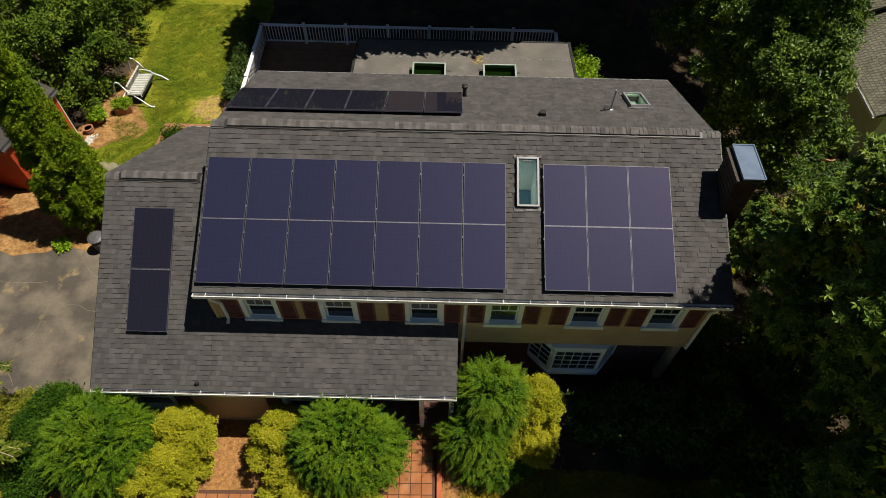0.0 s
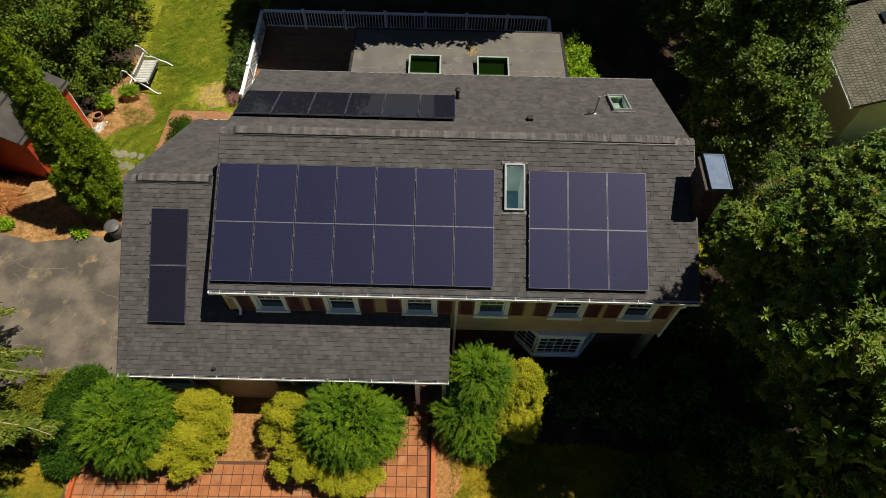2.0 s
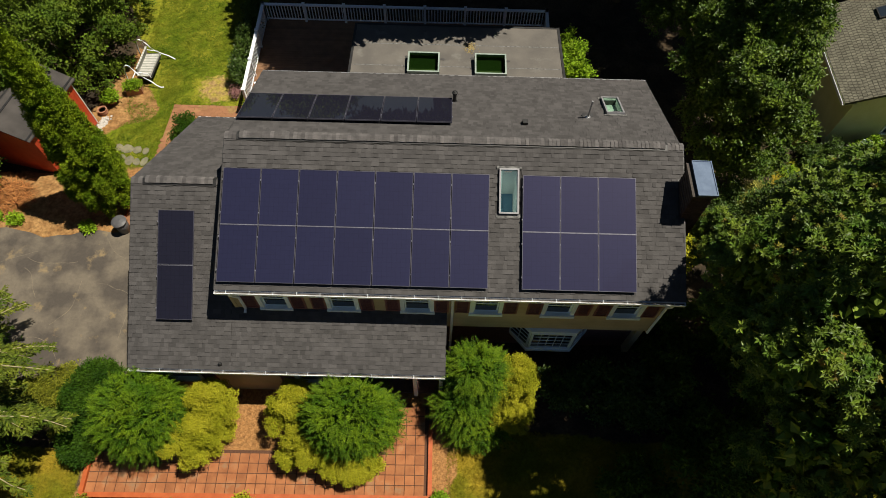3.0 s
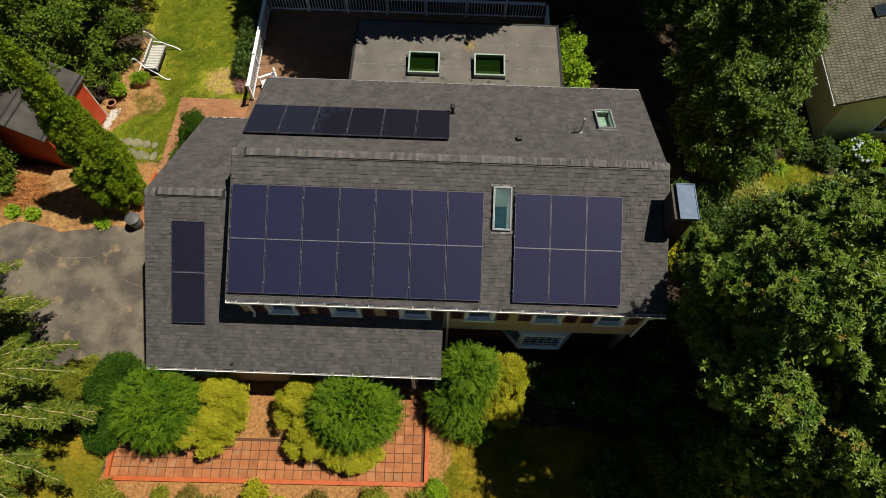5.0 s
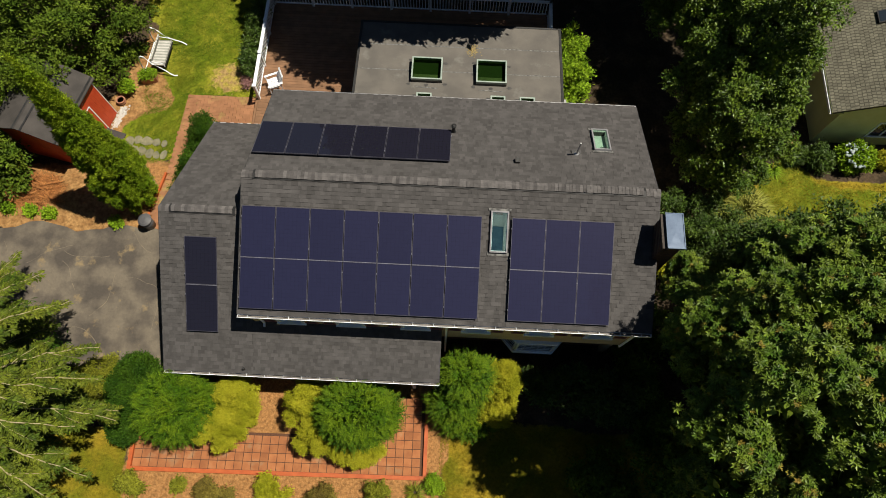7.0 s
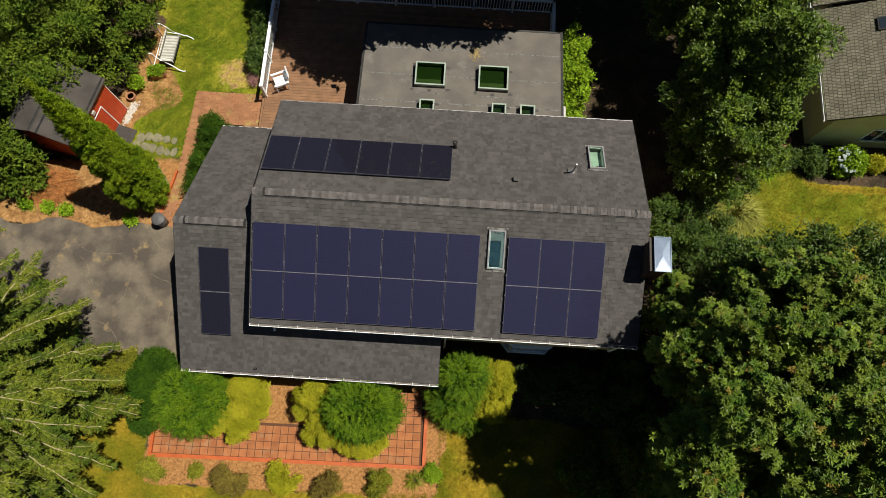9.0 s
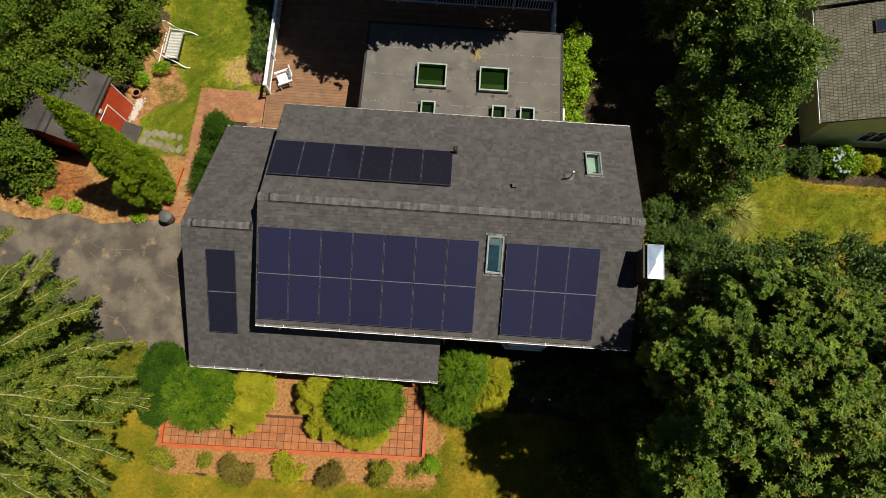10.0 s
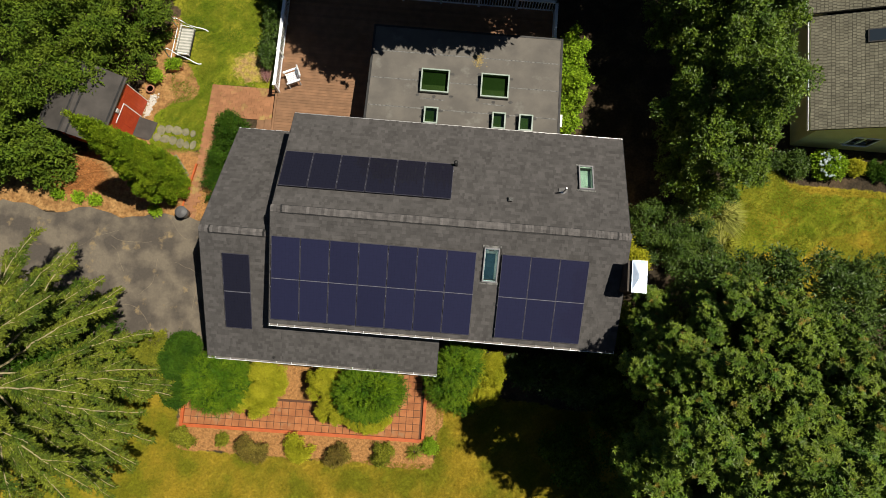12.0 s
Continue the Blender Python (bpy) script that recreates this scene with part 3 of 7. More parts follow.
def build_driveway():
    r = random.Random(5)
    top = [(x, 4.25 + 0.18 * math.sin(x * 1.7) + r.uniform(-.1, .1)) for x in [-3.2 - 0.5 * i for i in range(60)]]
    poly = [(-3.05, -1.6)] + [(-3.05, 4.3)] + top[1:] + [(-33, -1.3), (-8, -1.3), (-5.2, -1.5)]
    d = flat_patch("driveway", poly, M_asphalt, 0.05, 0.14, "cracked grey asphalt driveway with pale dust stains", "driveway")
    g = Geo()
    for x, y, a, n in ((-4.9, 0.2, 1.3, 16), (-6.2, 2.2, 0.2, 14), (-7.4, 0.6, 0.9, 12), (-9.0, 3.2, -0.5, 12), (-6.8, -0.6, 2.2, 12),
                       (-10.4, 2.6, 0.4, 12), (-5.4, 3.2, 2.7, 9), (-8.2, 1.6, 1.9, 9), (-11.5, 3.5, -0.9, 9)):
        p = [(x, y, 0.0515)]
        for _ in range(n):
            a += r.uniform(-.28, .28)
            p.append((p[-1][0] + 0.16 * math.cos(a), p[-1][1] + 0.16 * math.sin(a), 0.0515))
        for u, v in zip(p, p[1:]):
            w = r.uniform(0.004, 0.011)
            e = (Vector(v) - Vector(u)).normalized().cross(Vector((0, 0, 1))) * w
            g.add([Vector(u) - e, Vector(v) - e, Vector(v) + e, Vector(u) + e], [(0, 1, 2, 3)])
    part("crack_line", g, M_crack, d)


build_driveway()


def build_terrace():
    """Square clay pavers in a red timber border."""
    x0, x1, y0, y1 = -4.62, 5.86, -4.76, -2.0
    t = flat_patch("terrace", [(x0, y0), (x1, y0), (x1, -2.0), (4.6, -2.0), (4.6, -3.45), (x0, -3.45)], M_joint, 0.05, 0.12,
                   "terrace of square red clay pavers edged with red timber", "terrace")
    s, gap = 0.305, 0.024
    me = Geo().box((gap / 2, gap / 2, 0.03), (s - gap / 2, s - gap / 2, 0.068)).mesh("paver", M_paver)
    r = random.Random(7)
    for i in range(int((x1 - x0) / s) + 1):
        for j in range(9):
            x, y = x0 + i * s, y0 + j * s
            if x + s > x1 + 0.02 or (j >= 4 and x < 4.5):
                continue
            ob = new("paver", me)
            ob.matrix_basis = pose(x, y, r.uniform(-.004, .004), r.uniform(-.6, .6), r.uniform(-.6, .6), r.uniform(-.5, .5))
            ob.parent = t
    for a, b in (((x0 - 0.13, y0 - 0.14, -0.02), (x1 + 0.13, y0, 0.16)), ((x0 - 0.13, y0 + 0.003, -0.02), (x0, -3.9, 0.16)),
                 ((x1, y0 + 0.003, -0.02), (x1 + 0.13, -2.6, 0.16))):
        part("border_timber", Geo().box(a, b), M_red_timber, t, "red painted border timber")
    t.matrix_basis = pose(0.6, -4.87, 0, 0, 0, 0.75) @ pose(-0.6, 4.90, 0)


build_terrace()


def build_path():
    poly = [(-6.05, 4.35), (-5.35, 4.3), (-4.85, 7.2), (-4.85, 9.35), (-2.35, 9.35), (-2.35, 10.85), (-5.5, 10.85), (-5.6, 9.0), (-5.62, 7.3)]
    t = flat_patch("garden_path", poly, M_path_joint, 0.03, 0.1, "worn red brick garden path widening into a small patio", "path")
    r = random.Random(9)
    me = Geo().box((-0.145, -0.07, 0), (0.145, 0.07, 0.05)).mesh("brick", M_path_brick)
    for j in range(46):
        for i in range(13):
            x, y = -6.1 + i * 0.302 + (0.151 if j % 2 else 0), 4.4 + j * 0.1425
            if bool(inside(np.array([x - .1, x + .1]), np.array([y, y]), poly).all()):
                ob = new("brick", me)
                ob.matrix_basis = pose(x, y, float(gz(x, y)) + 0.005 + r.uniform(-.004, .004), r.uniform(-1, 1), r.uniform(-1, 1), r.uniform(-2, 2))
                ob.parent = t
    part("edging_timber", Geo().box((-0.05, 0, 0), (0.03, 2.4, 0.11), pose(-6.02, 4.5, -0.05, 0, 0, -10)), M_red_timber, t, "red painted edging board")


build_path()
for k, (x, y, a, sx, sy) in enumerate(((-7.6, 8.42, 5, .2, .26), (-7.25, 8.5, -8, .2, .22), (-6.85, 8.45, 4, .26, .24), (-6.45, 8.42, 12, .2, .2), (-6.08, 8.36, -6, .13, .2),
                                       (-7.35, 7.98, 0, .24, .2), (-6.98, 7.95, 15, .2, .22), (-6.62, 7.85, -12, .2, .26), (-6.3, 7.78, 20, .15, .2), (-6.0, 7.8, -15, .14, .24), (-7.75, 8.05, 0, .2, .2))):
    r = random.Random(k)
    poly = [(sx * math.cos(w) * r.uniform(.85, 1.15), sy * math.sin(w) * r.uniform(.85, 1.15), 0) for w in [2 * math.pi * q / 7 for q in range(7)]]
    st = part("stepping_stone", Geo().prism(poly, (0, 0, 0.05)), M_flag)
    st.matrix_basis = pose(x, y, float(gz(x, y)) - 0.01, 0, 0, a)
    tagged(st, "flat dusty tan-grey flagstone set in the grass", "stepping stone", "stepping stones")

# ---- house ----
house = thing("house", "two-storey tan clapboard house with grey shingle roofs and maroon shutters", "house")
EAVE_Z, PITCH, Y_FRONT, Y_RIDGE, Y_BACK = 4.948, 0.402, -0.15, 3.784, 8.065
BACK_Z, BACK_PITCH = 4.765, 0.412
X_LEFT, X_RIGHT = -0.09, 12.81


def roof_z(y):
    return EAVE_Z + PITCH * (y - Y_FRONT) if y < Y_RIDGE else BACK_Z + BACK_PITCH * (Y_BACK - y)


def slope_pose(x, y, z, rise, back=False):
    """A frame on a slope: x along the eave, y up the slope, z out of it."""
    a = math.degrees(math.atan(rise))
    return pose(x, y, z, a, 0, 0) if not back else pose(x, y, z, a, 0, 180)


TAB = 0.127
tab_widths = (0.09, 0.125, 0.165, 0.22)


def tab_geo(w, butt=0.024):
    """One tab; raised ones have a thick butt, those between them a thin one."""
    return [(0, 0, 0.0), (w, 0, 0.0), (w, TAB * 1.25, 0.0), (0, TAB * 1.25, 0.0), (0, 0, butt), (w, 0, butt), (w, TAB * 1.25, 0.003), (0, TAB * 1.25, 0.003)]


TAB_FACES = [(4, 5, 6, 7), (0, 1, 5, 4), (1, 2, 6, 5), (3, 0, 4, 7)]
THIN = 0.013
tab_meshes = []
for w in tab_widths:
    tab_meshes.append([Geo().add(tab_geo(w + 0.003, butt), TAB_FACES).mesh("shingle", M_shingle_piece) for butt in (THIN, 0.024)])


def shingles(parent, m, width, length, seed, singles=None, mat=None, scale=1.0, holes=()):
    """Courses of shingle tabs over a slope; those in the stretch singles (x0, x1, v0, v1) are pieces of their own."""
    r = random.Random(seed)
    V, F = [], []
    base = (np.array(tab_geo(1.0, THIN)), np.array(tab_geo(1.0)))
    q = np.array(m)
    for j in range(int(length / (TAB * scale)) + 1):
        v, x, tooth = j * TAB * scale, -r.uniform(0, 0.3), r.randrange(2)
        while x < width:
            k = r.randrange(4)
            tooth = 1 - tooth if r.random() < 0.8 else tooth
            w = tab_widths[k] * scale
            a, b = max(x, 0), min(x + w, width)
            top = min(TAB * 1.25 * scale, length - v)
            if b - a > 0.03 and top > 0.02 and not any(h[0] < b and a < h[1] and h[2] < v + top and v < h[3] for h in holes):
                lift = r.uniform(0, 0.003)
                if singles and a == x and b == x + w and singles[0] < a < singles[1] and singles[2] < v < singles[3]:
                    ob = new("shingle", tab_meshes[k][tooth])
                    ob.matrix_basis = m @ Matrix.Translation((a, v, 0.002 + lift))
                    ob.parent = parent
                else:
                    p = base[tooth].copy()
                    p[:, 0] = a + p[:, 0] * (b - a + 0.003)
                    p[:, 1] = v + np.minimum(p[:, 1] * scale, top)
                    p[:, 2] = p[:, 2] * (1 + (scale - 1) * 1.5) + 0.002 + lift
                    F.append(np.array(TAB_FACES) + 8 * len(V))
                    V.append(p @ q[:3, :3].T + q[:3, 3])
            x += w
    ob = soup("shingle_field", np.concatenate(V), np.concatenate(F), mat or M_shingle, parent)
    ob["kind"] = "stuff"


def cut_wall(g, x0, x1, z0, z1, ya, yb, holes):
    """A wall along x with openings through it, as one closed shell."""
    xs = sorted({x0, x1, *[h[0] for h in holes], *[h[1] for h in holes]})
    zs = sorted({z0, z1, *[h[2] for h in holes], *[h[3] for h in holes]})
    nx, nz = len(xs), len(zs)

    def solid(i, k):
        if not (0 <= i < nx - 1 and 0 <= k < nz - 1):
            return False
        x, z = (xs[i] + xs[i + 1]) / 2, (zs[k] + zs[k + 1]) / 2
        return not any(h[0] < x < h[1] and h[2] < z < h[3] for h in holes)

    def at(i, k, back):
        return (i * nz + k) * 2 + back

    verts = [(x, y, z) for x in xs for z in zs for y in (ya, yb)]
    faces = []
    for i in range(nx - 1):
        for k in range(nz - 1):
            if not solid(i, k):
                continue
            faces += [(at(i, k, 0), at(i + 1, k, 0), at(i + 1, k + 1, 0), at(i, k + 1, 0)), (at(i, k, 1), at(i, k + 1, 1), at(i + 1, k + 1, 1), at(i + 1, k, 1))]
            for di, dk, p, q in ((-1, 0, (i, k), (i, k + 1)), (1, 0, (i + 1, k + 1), (i + 1, k)), (0, -1, (i + 1, k), (i, k)), (0, 1, (i, k + 1), (i + 1, k + 1))):
                if not solid(i + di, k + dk):
                    faces.append((at(*p, 0), at(*q, 0), at(*q, 1), at(*p, 1)))
    return g.add(verts, faces)


def roof_slab(name, m, width, length, thick=0.14, holes=()):
    g = cut_wall(Geo(), 0, width, 0, length, -thick, -0.001, holes)
    g.v = [tuple(m @ Vector((x, s, t))) for x, t, s in g.v]
    return part(name, g, M_underlay, house, "grey laminated asphalt shingle roof slope")


def ridge_caps(parent, x0, x1, y, z, rise, seed):
    """A raised ridge vent with folded cap shingles lapped along it."""
    r = random.Random(seed)
    a = math.atan(rise)
    w, t = 0.128, 0.075
    prof = [(-w, -w * rise), (0, 0), (w, -w * rise)]
    g = Geo()
    # Vent is dark and wider than the caps: its rim paints their shade line.
    e, low = w + 0.028, (w + 0.028) * rise
    g.prism([(x0 + 0.35, y - e, z - low + 0.006), (x0 + 0.35, y - e, z - low + 0.05), (x0 + 0.35, y, z + 0.055), (x0 + 0.35, y + e, z - low + 0.05), (x0 + 0.35, y + e, z - low + 0.006), (x0 + 0.35, y, z + 0.008)], (x1 - x0 - 0.8, 0, 0))
    part("ridge_vent", g, M_dark_metal, parent, "dark ridge vent whose rim draws the shade line under the caps")
    n = int((x1 - x0) / 0.108)
    cap = Geo()
    for s, (u, v) in enumerate(((0, 1), (1, 2))):
        (ya, za), (yb, zb) = prof[u], prof[v]
        cap.prism([(0, ya, za + 0.008), (0.13, ya, za - 0.008), (0.13, yb, zb - 0.008), (0, yb, zb + 0.008)], (0, 0, 0.016))
    me = cap.mesh("ridge_cap", M_cap)
    for i in range(n):
        x = x0 + i * (x1 - x0) / n
        raised = x0 + 0.35 < x < x1 - 0.58
        ob = new("ridge_cap", me)
        ob.matrix_basis = pose(x, y + r.uniform(-.006, .006), z + (t if raised else 0.014) + r.uniform(0, .004))
        ob.parent = parent


def main_roof():
    ln = math.hypot(Y_RIDGE - Y_FRONT, PITCH * (Y_RIDGE - Y_FRONT))
    w = X_RIGHT - X_LEFT
    m1 = slope_pose(X_LEFT, Y_FRONT, EAVE_Z, PITCH)
    back = math.hypot(1, BACK_PITCH)
    m2 = slope_pose(X_RIGHT, Y_BACK, BACK_Z, BACK_PITCH, True)
    cut1 = (7.70 - X_LEFT, 8.15 - X_LEFT, (2.03 - Y_FRONT) * ln / (Y_RIDGE - Y_FRONT), (3.12 - Y_FRONT) * ln / (Y_RIDGE - Y_FRONT))
    cut2 = (X_RIGHT - 11.52, X_RIGHT - 11.07, (Y_BACK - 6.61) * back, (Y_BACK - 5.71) * back)
    f = roof_slab("roof", m1, w, ln, holes=[cut1])
    b = roof_slab("roof", m2, w, (Y_BACK - Y_RIDGE) * back, holes=[cut2])
    shingles(f, m1, w, ln, 21, (9.6, 12.6, 2.9, 4.4), holes=[cut1])
    shingles(b, m2, w, (Y_BACK - Y_RIDGE) * back, 22, (0.2, 4.0, 2.8, 4.2), holes=[cut2])
    ridge_caps(f, X_LEFT, X_RIGHT, Y_RIDGE + 0.12, roof_z(Y_RIDGE) + 0.045, PITCH, 23)
    for x in (X_LEFT - 0.02, X_RIGHT - 0.005):
        g = Geo().prism([(x, Y_FRONT, EAVE_Z - 0.17), (x, Y_RIDGE, roof_z(Y_RIDGE) - 0.17), (x, Y_BACK, BACK_Z - 0.17),
                 (x, Y_BACK, BACK_Z), (x, Y_RIDGE, roof_z(Y_RIDGE) + 0.004), (x, Y_FRONT, EAVE_Z)], (0.025, 0, 0))
        part("rake_board", g, M_dark_metal, house)


main_roof()

# lower roof over the garage and porch
LOW_RISE, LOW_Y, LOW_Z = 0.571, -1.65, 2.615
GX0, PORCH_X1 = -3.02, 6.3
GRIDGE_Y, GBACK_Y = 3.15, 8.03
GRIDGE_Z = LOW_Z + LOW_RISE * (GRIDGE_Y - LOW_Y)
GBACK_RISE = 0.617


def low_z(y):
    return LOW_Z + LOW_RISE * (y - LOW_Y)


def garage_roof():
    k = math.hypot(1, LOW_RISE)
    m = slope_pose(GX0, LOW_Y, LOW_Z, LOW_RISE)
    w1, l1 = X_LEFT - GX0 + 0.1, (GRIDGE_Y - LOW_Y) * k
    w2, l2 = PORCH_X1 - GX0, (-0.03 - LOW_Y) * k
    g = Geo()
    g.box((0, 0, -0.14), (w1, l1, -0.001), m)
    g.box((w1, 0, -0.14), (w2, l2, -0.001), m)
    f = part("roof", g, M_underlay, house, "grey asphalt shingle roof over the garage and porch")
    shingles(f, m, w1, l1, 31, (0.1, 3.0, 0, 1.3))
    m2 = m @ Matrix.Translation((w1, 0, 0))
    shingles(f, m2, w2 - w1, l2, 32, (0.1, 3.2, 0, 1.2))
    lb = (GBACK_Y - GRIDGE_Y) * math.hypot(1, GBACK_RISE)
    mb = slope_pose(X_LEFT + 0.1, GBACK_Y, GRIDGE_Z - GBACK_RISE * (GBACK_Y - GRIDGE_Y), GBACK_RISE, True)
    b = roof_slab("roof", mb, w1, lb)
    shingles(b, mb, w1, lb, 33)
    ridge_caps(f, GX0, X_LEFT, GRIDGE_Y, GRIDGE_Z, 0.58, 34)
    g = Geo()
    x, zb = GX0 - 0.02, GRIDGE_Z - GBACK_RISE * (GBACK_Y - GRIDGE_Y)
    g.prism([(x, LOW_Y, LOW_Z - 0.17), (x, GRIDGE_Y, GRIDGE_Z - 0.17), (x, GBACK_Y, zb - 0.17), (x, GBACK_Y, zb), (x, GRIDGE_Y, GRIDGE_Z), (x, LOW_Y, LOW_Z)], (0.022, 0, 0))
    part("rake_board", g, M_dark_metal, house)
    g = Geo().box((GX0, GBACK_Y, zb - 0.08), (X_LEFT, GBACK_Y + 0.02, zb + 0.01))
    part("drip_edge", g, M_white, house, "white metal drip edge")


garage_roof()
part("drip_edge", Geo().box((X_LEFT, Y_BACK, BACK_Z - 0.1), (X_RIGHT, Y_BACK + 0.028, BACK_Z + 0.022)), M_alu, house, "white metal drip edge")


# walls, siding, windows
WIN = ((0.88, 1.77), (2.84, 3.75), (4.97, 5.90), (6.97, 7.88), (9.05, 9.98), (11.01, 11.91))
SILL, HEAD, WALL_Y = 3.50, 4.78, -0.02
holes = [(a + 0.09, b - 0.09, SILL + 0.1, HEAD - 0.09) for a, b in WIN]


def build_walls():
    g = Geo()
    cut_wall(g, 0.1, 12.55, 2.5, 4.84, WALL_Y, WALL_Y + 0.2, holes)
    part("wall", g, M_wall, house, "tan upper front wall")
    for x in (0.1, 12.35):
        part("wall", Geo().prism([(x, WALL_Y + 0.2, -1.2), (x, 7.85, -1.2), (x, 7.85, 4.68), (x, Y_RIDGE, roof_z(Y_RIDGE) - 0.16), (x, WALL_Y + 0.2, 4.83)], (0.2, 0, 0)), M_wall, house, "tan gable wall")
    part("wall", Geo().box((0.3, 7.65, -1.2), (12.35, 7.85, 4.68)), M_wall, house, "tan back wall")
    bay_hole = [(8.38, 10.9, 0.95, 2.42)]
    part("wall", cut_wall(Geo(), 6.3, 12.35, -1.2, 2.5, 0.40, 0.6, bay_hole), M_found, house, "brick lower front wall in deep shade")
    part("soffit", Geo().box((6.3, WALL_Y, 2.46), (12.55, 0.62, 2.498)), M_wall, house)
    part("floor_slab", Geo().box((0.32, 0.62, 2.3), (12.33, 7.6, 2.45)), M_wall, house)
    # garage and porch walls
    gh = [(-2.35, -1.35, 1.0, 2.1), (1.75, 2.75, 1.0, 2.1)]
    part("wall", cut_wall(Geo(), -2.86, 3.3, -0.3, 2.52, -1.45, -1.25, gh), M_wall, house, "tan lower front wall under the porch eave")
    part("wall", Geo().box((3.1, -1.25, -0.3), (3.3, 0.18, 2.55)), M_wall, house)
    part("wall", Geo().box((3.1, 0.18, -0.3), (6.3, 0.4, 3.3)), M_wall, house)
    zb = GRIDGE_Z - GBACK_RISE * (7.8 - GRIDGE_Y)
    part("wall", Geo().prism([(-2.86, -1.25, -0.5), (-2.86, 7.8, -0.5), (-2.86, 7.8, zb - 0.16), (-2.86, GRIDGE_Y, GRIDGE_Z - 0.16), (-2.86, -1.25, low_z(-1.25) - 0.17)], (0.2, 0, 0)), M_wall, house, "tan garage side wall")
    part("wall", Geo().box((-2.66, 7.6, -0.6), (0.1, 7.8, zb - 0.16)), M_wall, house)
    part("porch_floor", Geo().box((3.3, -1.45, -0.1), (6.3, 0.18, 0.12)), M_found, house, "brick porch floor")
    part("porch_post", Geo().box((5.32, -1.58, 0.12), (5.44, -1.46, 2.5)), M_white, house, "white porch post")
    part("porch_post", Geo().box((6.12, -1.58, 0), (6.24, -1.46, 2.5)), M_white, house, "white porch post")
    part("porch_wall_end", Geo().prism([(6.18, -1.55, 2.5), (6.18, -0.03, 2.5), (6.18, -0.03, low_z(-0.03) - 0.15), (6.18, -1.55, low_z(-1.55) - 0.15)], (0.1, 0, 0)), M_wall, house)
    # lapped siding boards
    for j in range(21):
        z = 2.5 + j * 0.112
        xs = [0.1]
        for h, (a, b) in zip(holes, WIN):
            if SILL - 0.05 < z + 0.06 < HEAD:
                xs += [a, b]
        xs.append(12.55)
        for a, b in zip(xs[::2], xs[1::2]):
            if z < low_z(-0.03) - 0.1:
                a = max(a, PORCH_X1)
            if b - a > 0.02:
                part("siding_board", Geo().add([(a, WALL_Y, z), (b, WALL_Y, z), (b, WALL_Y, z + 0.125), (a, WALL_Y, z + 0.125),
                                               (a, WALL_Y - 0.018, z), (b, WALL_Y - 0.018, z), (b, WALL_Y - 0.004, z + 0.125), (a, WALL_Y - 0.004, z + 0.125)],
                                              [(4, 5, 6, 7), (0, 1, 5, 4), (1, 2, 6, 5), (3, 0, 4, 7)]), M_siding, house)


build_walls()


def window(x0, x1, z0, z1, y, cols=3, rows=2, m=None, name="window", label="white sash window"):
    """A double-hung window in a wall that faces -y."""
    m = m or Matrix()
    w = part(name, Geo().box((x0 - 0.02, y - 0.045, z0 + 0.12), (x0 + 0.1, y + 0.05, z1), m).box((x1 - 0.1, y - 0.045, z0 + 0.12), (x1 + 0.02, y + 0.05, z1), m)
             .box((x0 + 0.1, y - 0.045, z1 - 0.1), (x1 - 0.1, y + 0.05, z1), m), M_trim, house, label)
    part("sill", Geo().box((x0 - 0.04, y - 0.09, z0 - 0.03), (x1 + 0.04, y + 0.05, z0 + 0.115), m), M_trim, w)
    zm = (z0 + z1) / 2
    for a, b, yy in ((z0 + 0.085, zm + 0.02, y + 0.045), (zm - 0.02, z1 - 0.1, y + 0.02)):
        s = Geo()
        xa, xb = x0 + 0.1, x1 - 0.1
        s.box((xa, yy, a), (xa + 0.045, yy + 0.03, b), m).box((xb - 0.045, yy, a), (xb, yy + 0.03, b), m)
        s.box((xa + 0.045, yy, a), (xb - 0.045, yy + 0.03, a + 0.05), m).box((xa + 0.045, yy, b - 0.045), (xb - 0.045, yy + 0.03, b), m)
        part("sash", s, M_trim, w)
        part("pane", Geo().box((xa + 0.04, yy + 0.012, a + 0.04), (xb - 0.04, yy + 0.018, b - 0.04), m), M_glass, w, "dark window glass")
        if name == "window" and a < zm - 0.1:
            continue
        mu = Geo()
        for i in range(1, cols):
            x = xa + 0.045 + (xb - xa - 0.09) * i / cols
            mu.box((x - 0.009, yy + 0.004, a + 0.05), (x + 0.009, yy + 0.010, b - 0.045), m)
        for i in range(1, rows):
            z = a + 0.05 + (b - a - 0.095) * i / rows
            mu.box((xa + 0.045, yy + 0.003, z - 0.009), (xb - 0.045, yy + 0.009, z + 0.009), m)
        part("muntin", mu, M_trim, w)
    return w


def shutter(x0, x1, z0, z1, y):
    s = part("shutter", Geo().box((x0, y - 0.04, z0), (x0 + 0.05, y - 0.012, z1)).box((x1 - 0.05, y - 0.04, z0), (x1, y - 0.012, z1))
             .box((x0 + 0.05, y - 0.04, z0), (x1 - 0.05, y - 0.012, z0 + 0.06)).box((x0 + 0.05, y - 0.04, z1 - 0.06), (x1 - 0.05, y - 0.012, z1)), M_shutter, house, "maroon louvred shutter")
    n = int((z1 - z0 - 0.12) / 0.045)
    g = Geo()
    for i in range(n):
        g.box((x0 + 0.05, -0.004, -0.024), (x1 - 0.05, 0.004, 0.024), pose(0, y - 0.026, z0 + 0.085 + i * 0.045, 16))
    part("louvre", g, M_shutter, s)


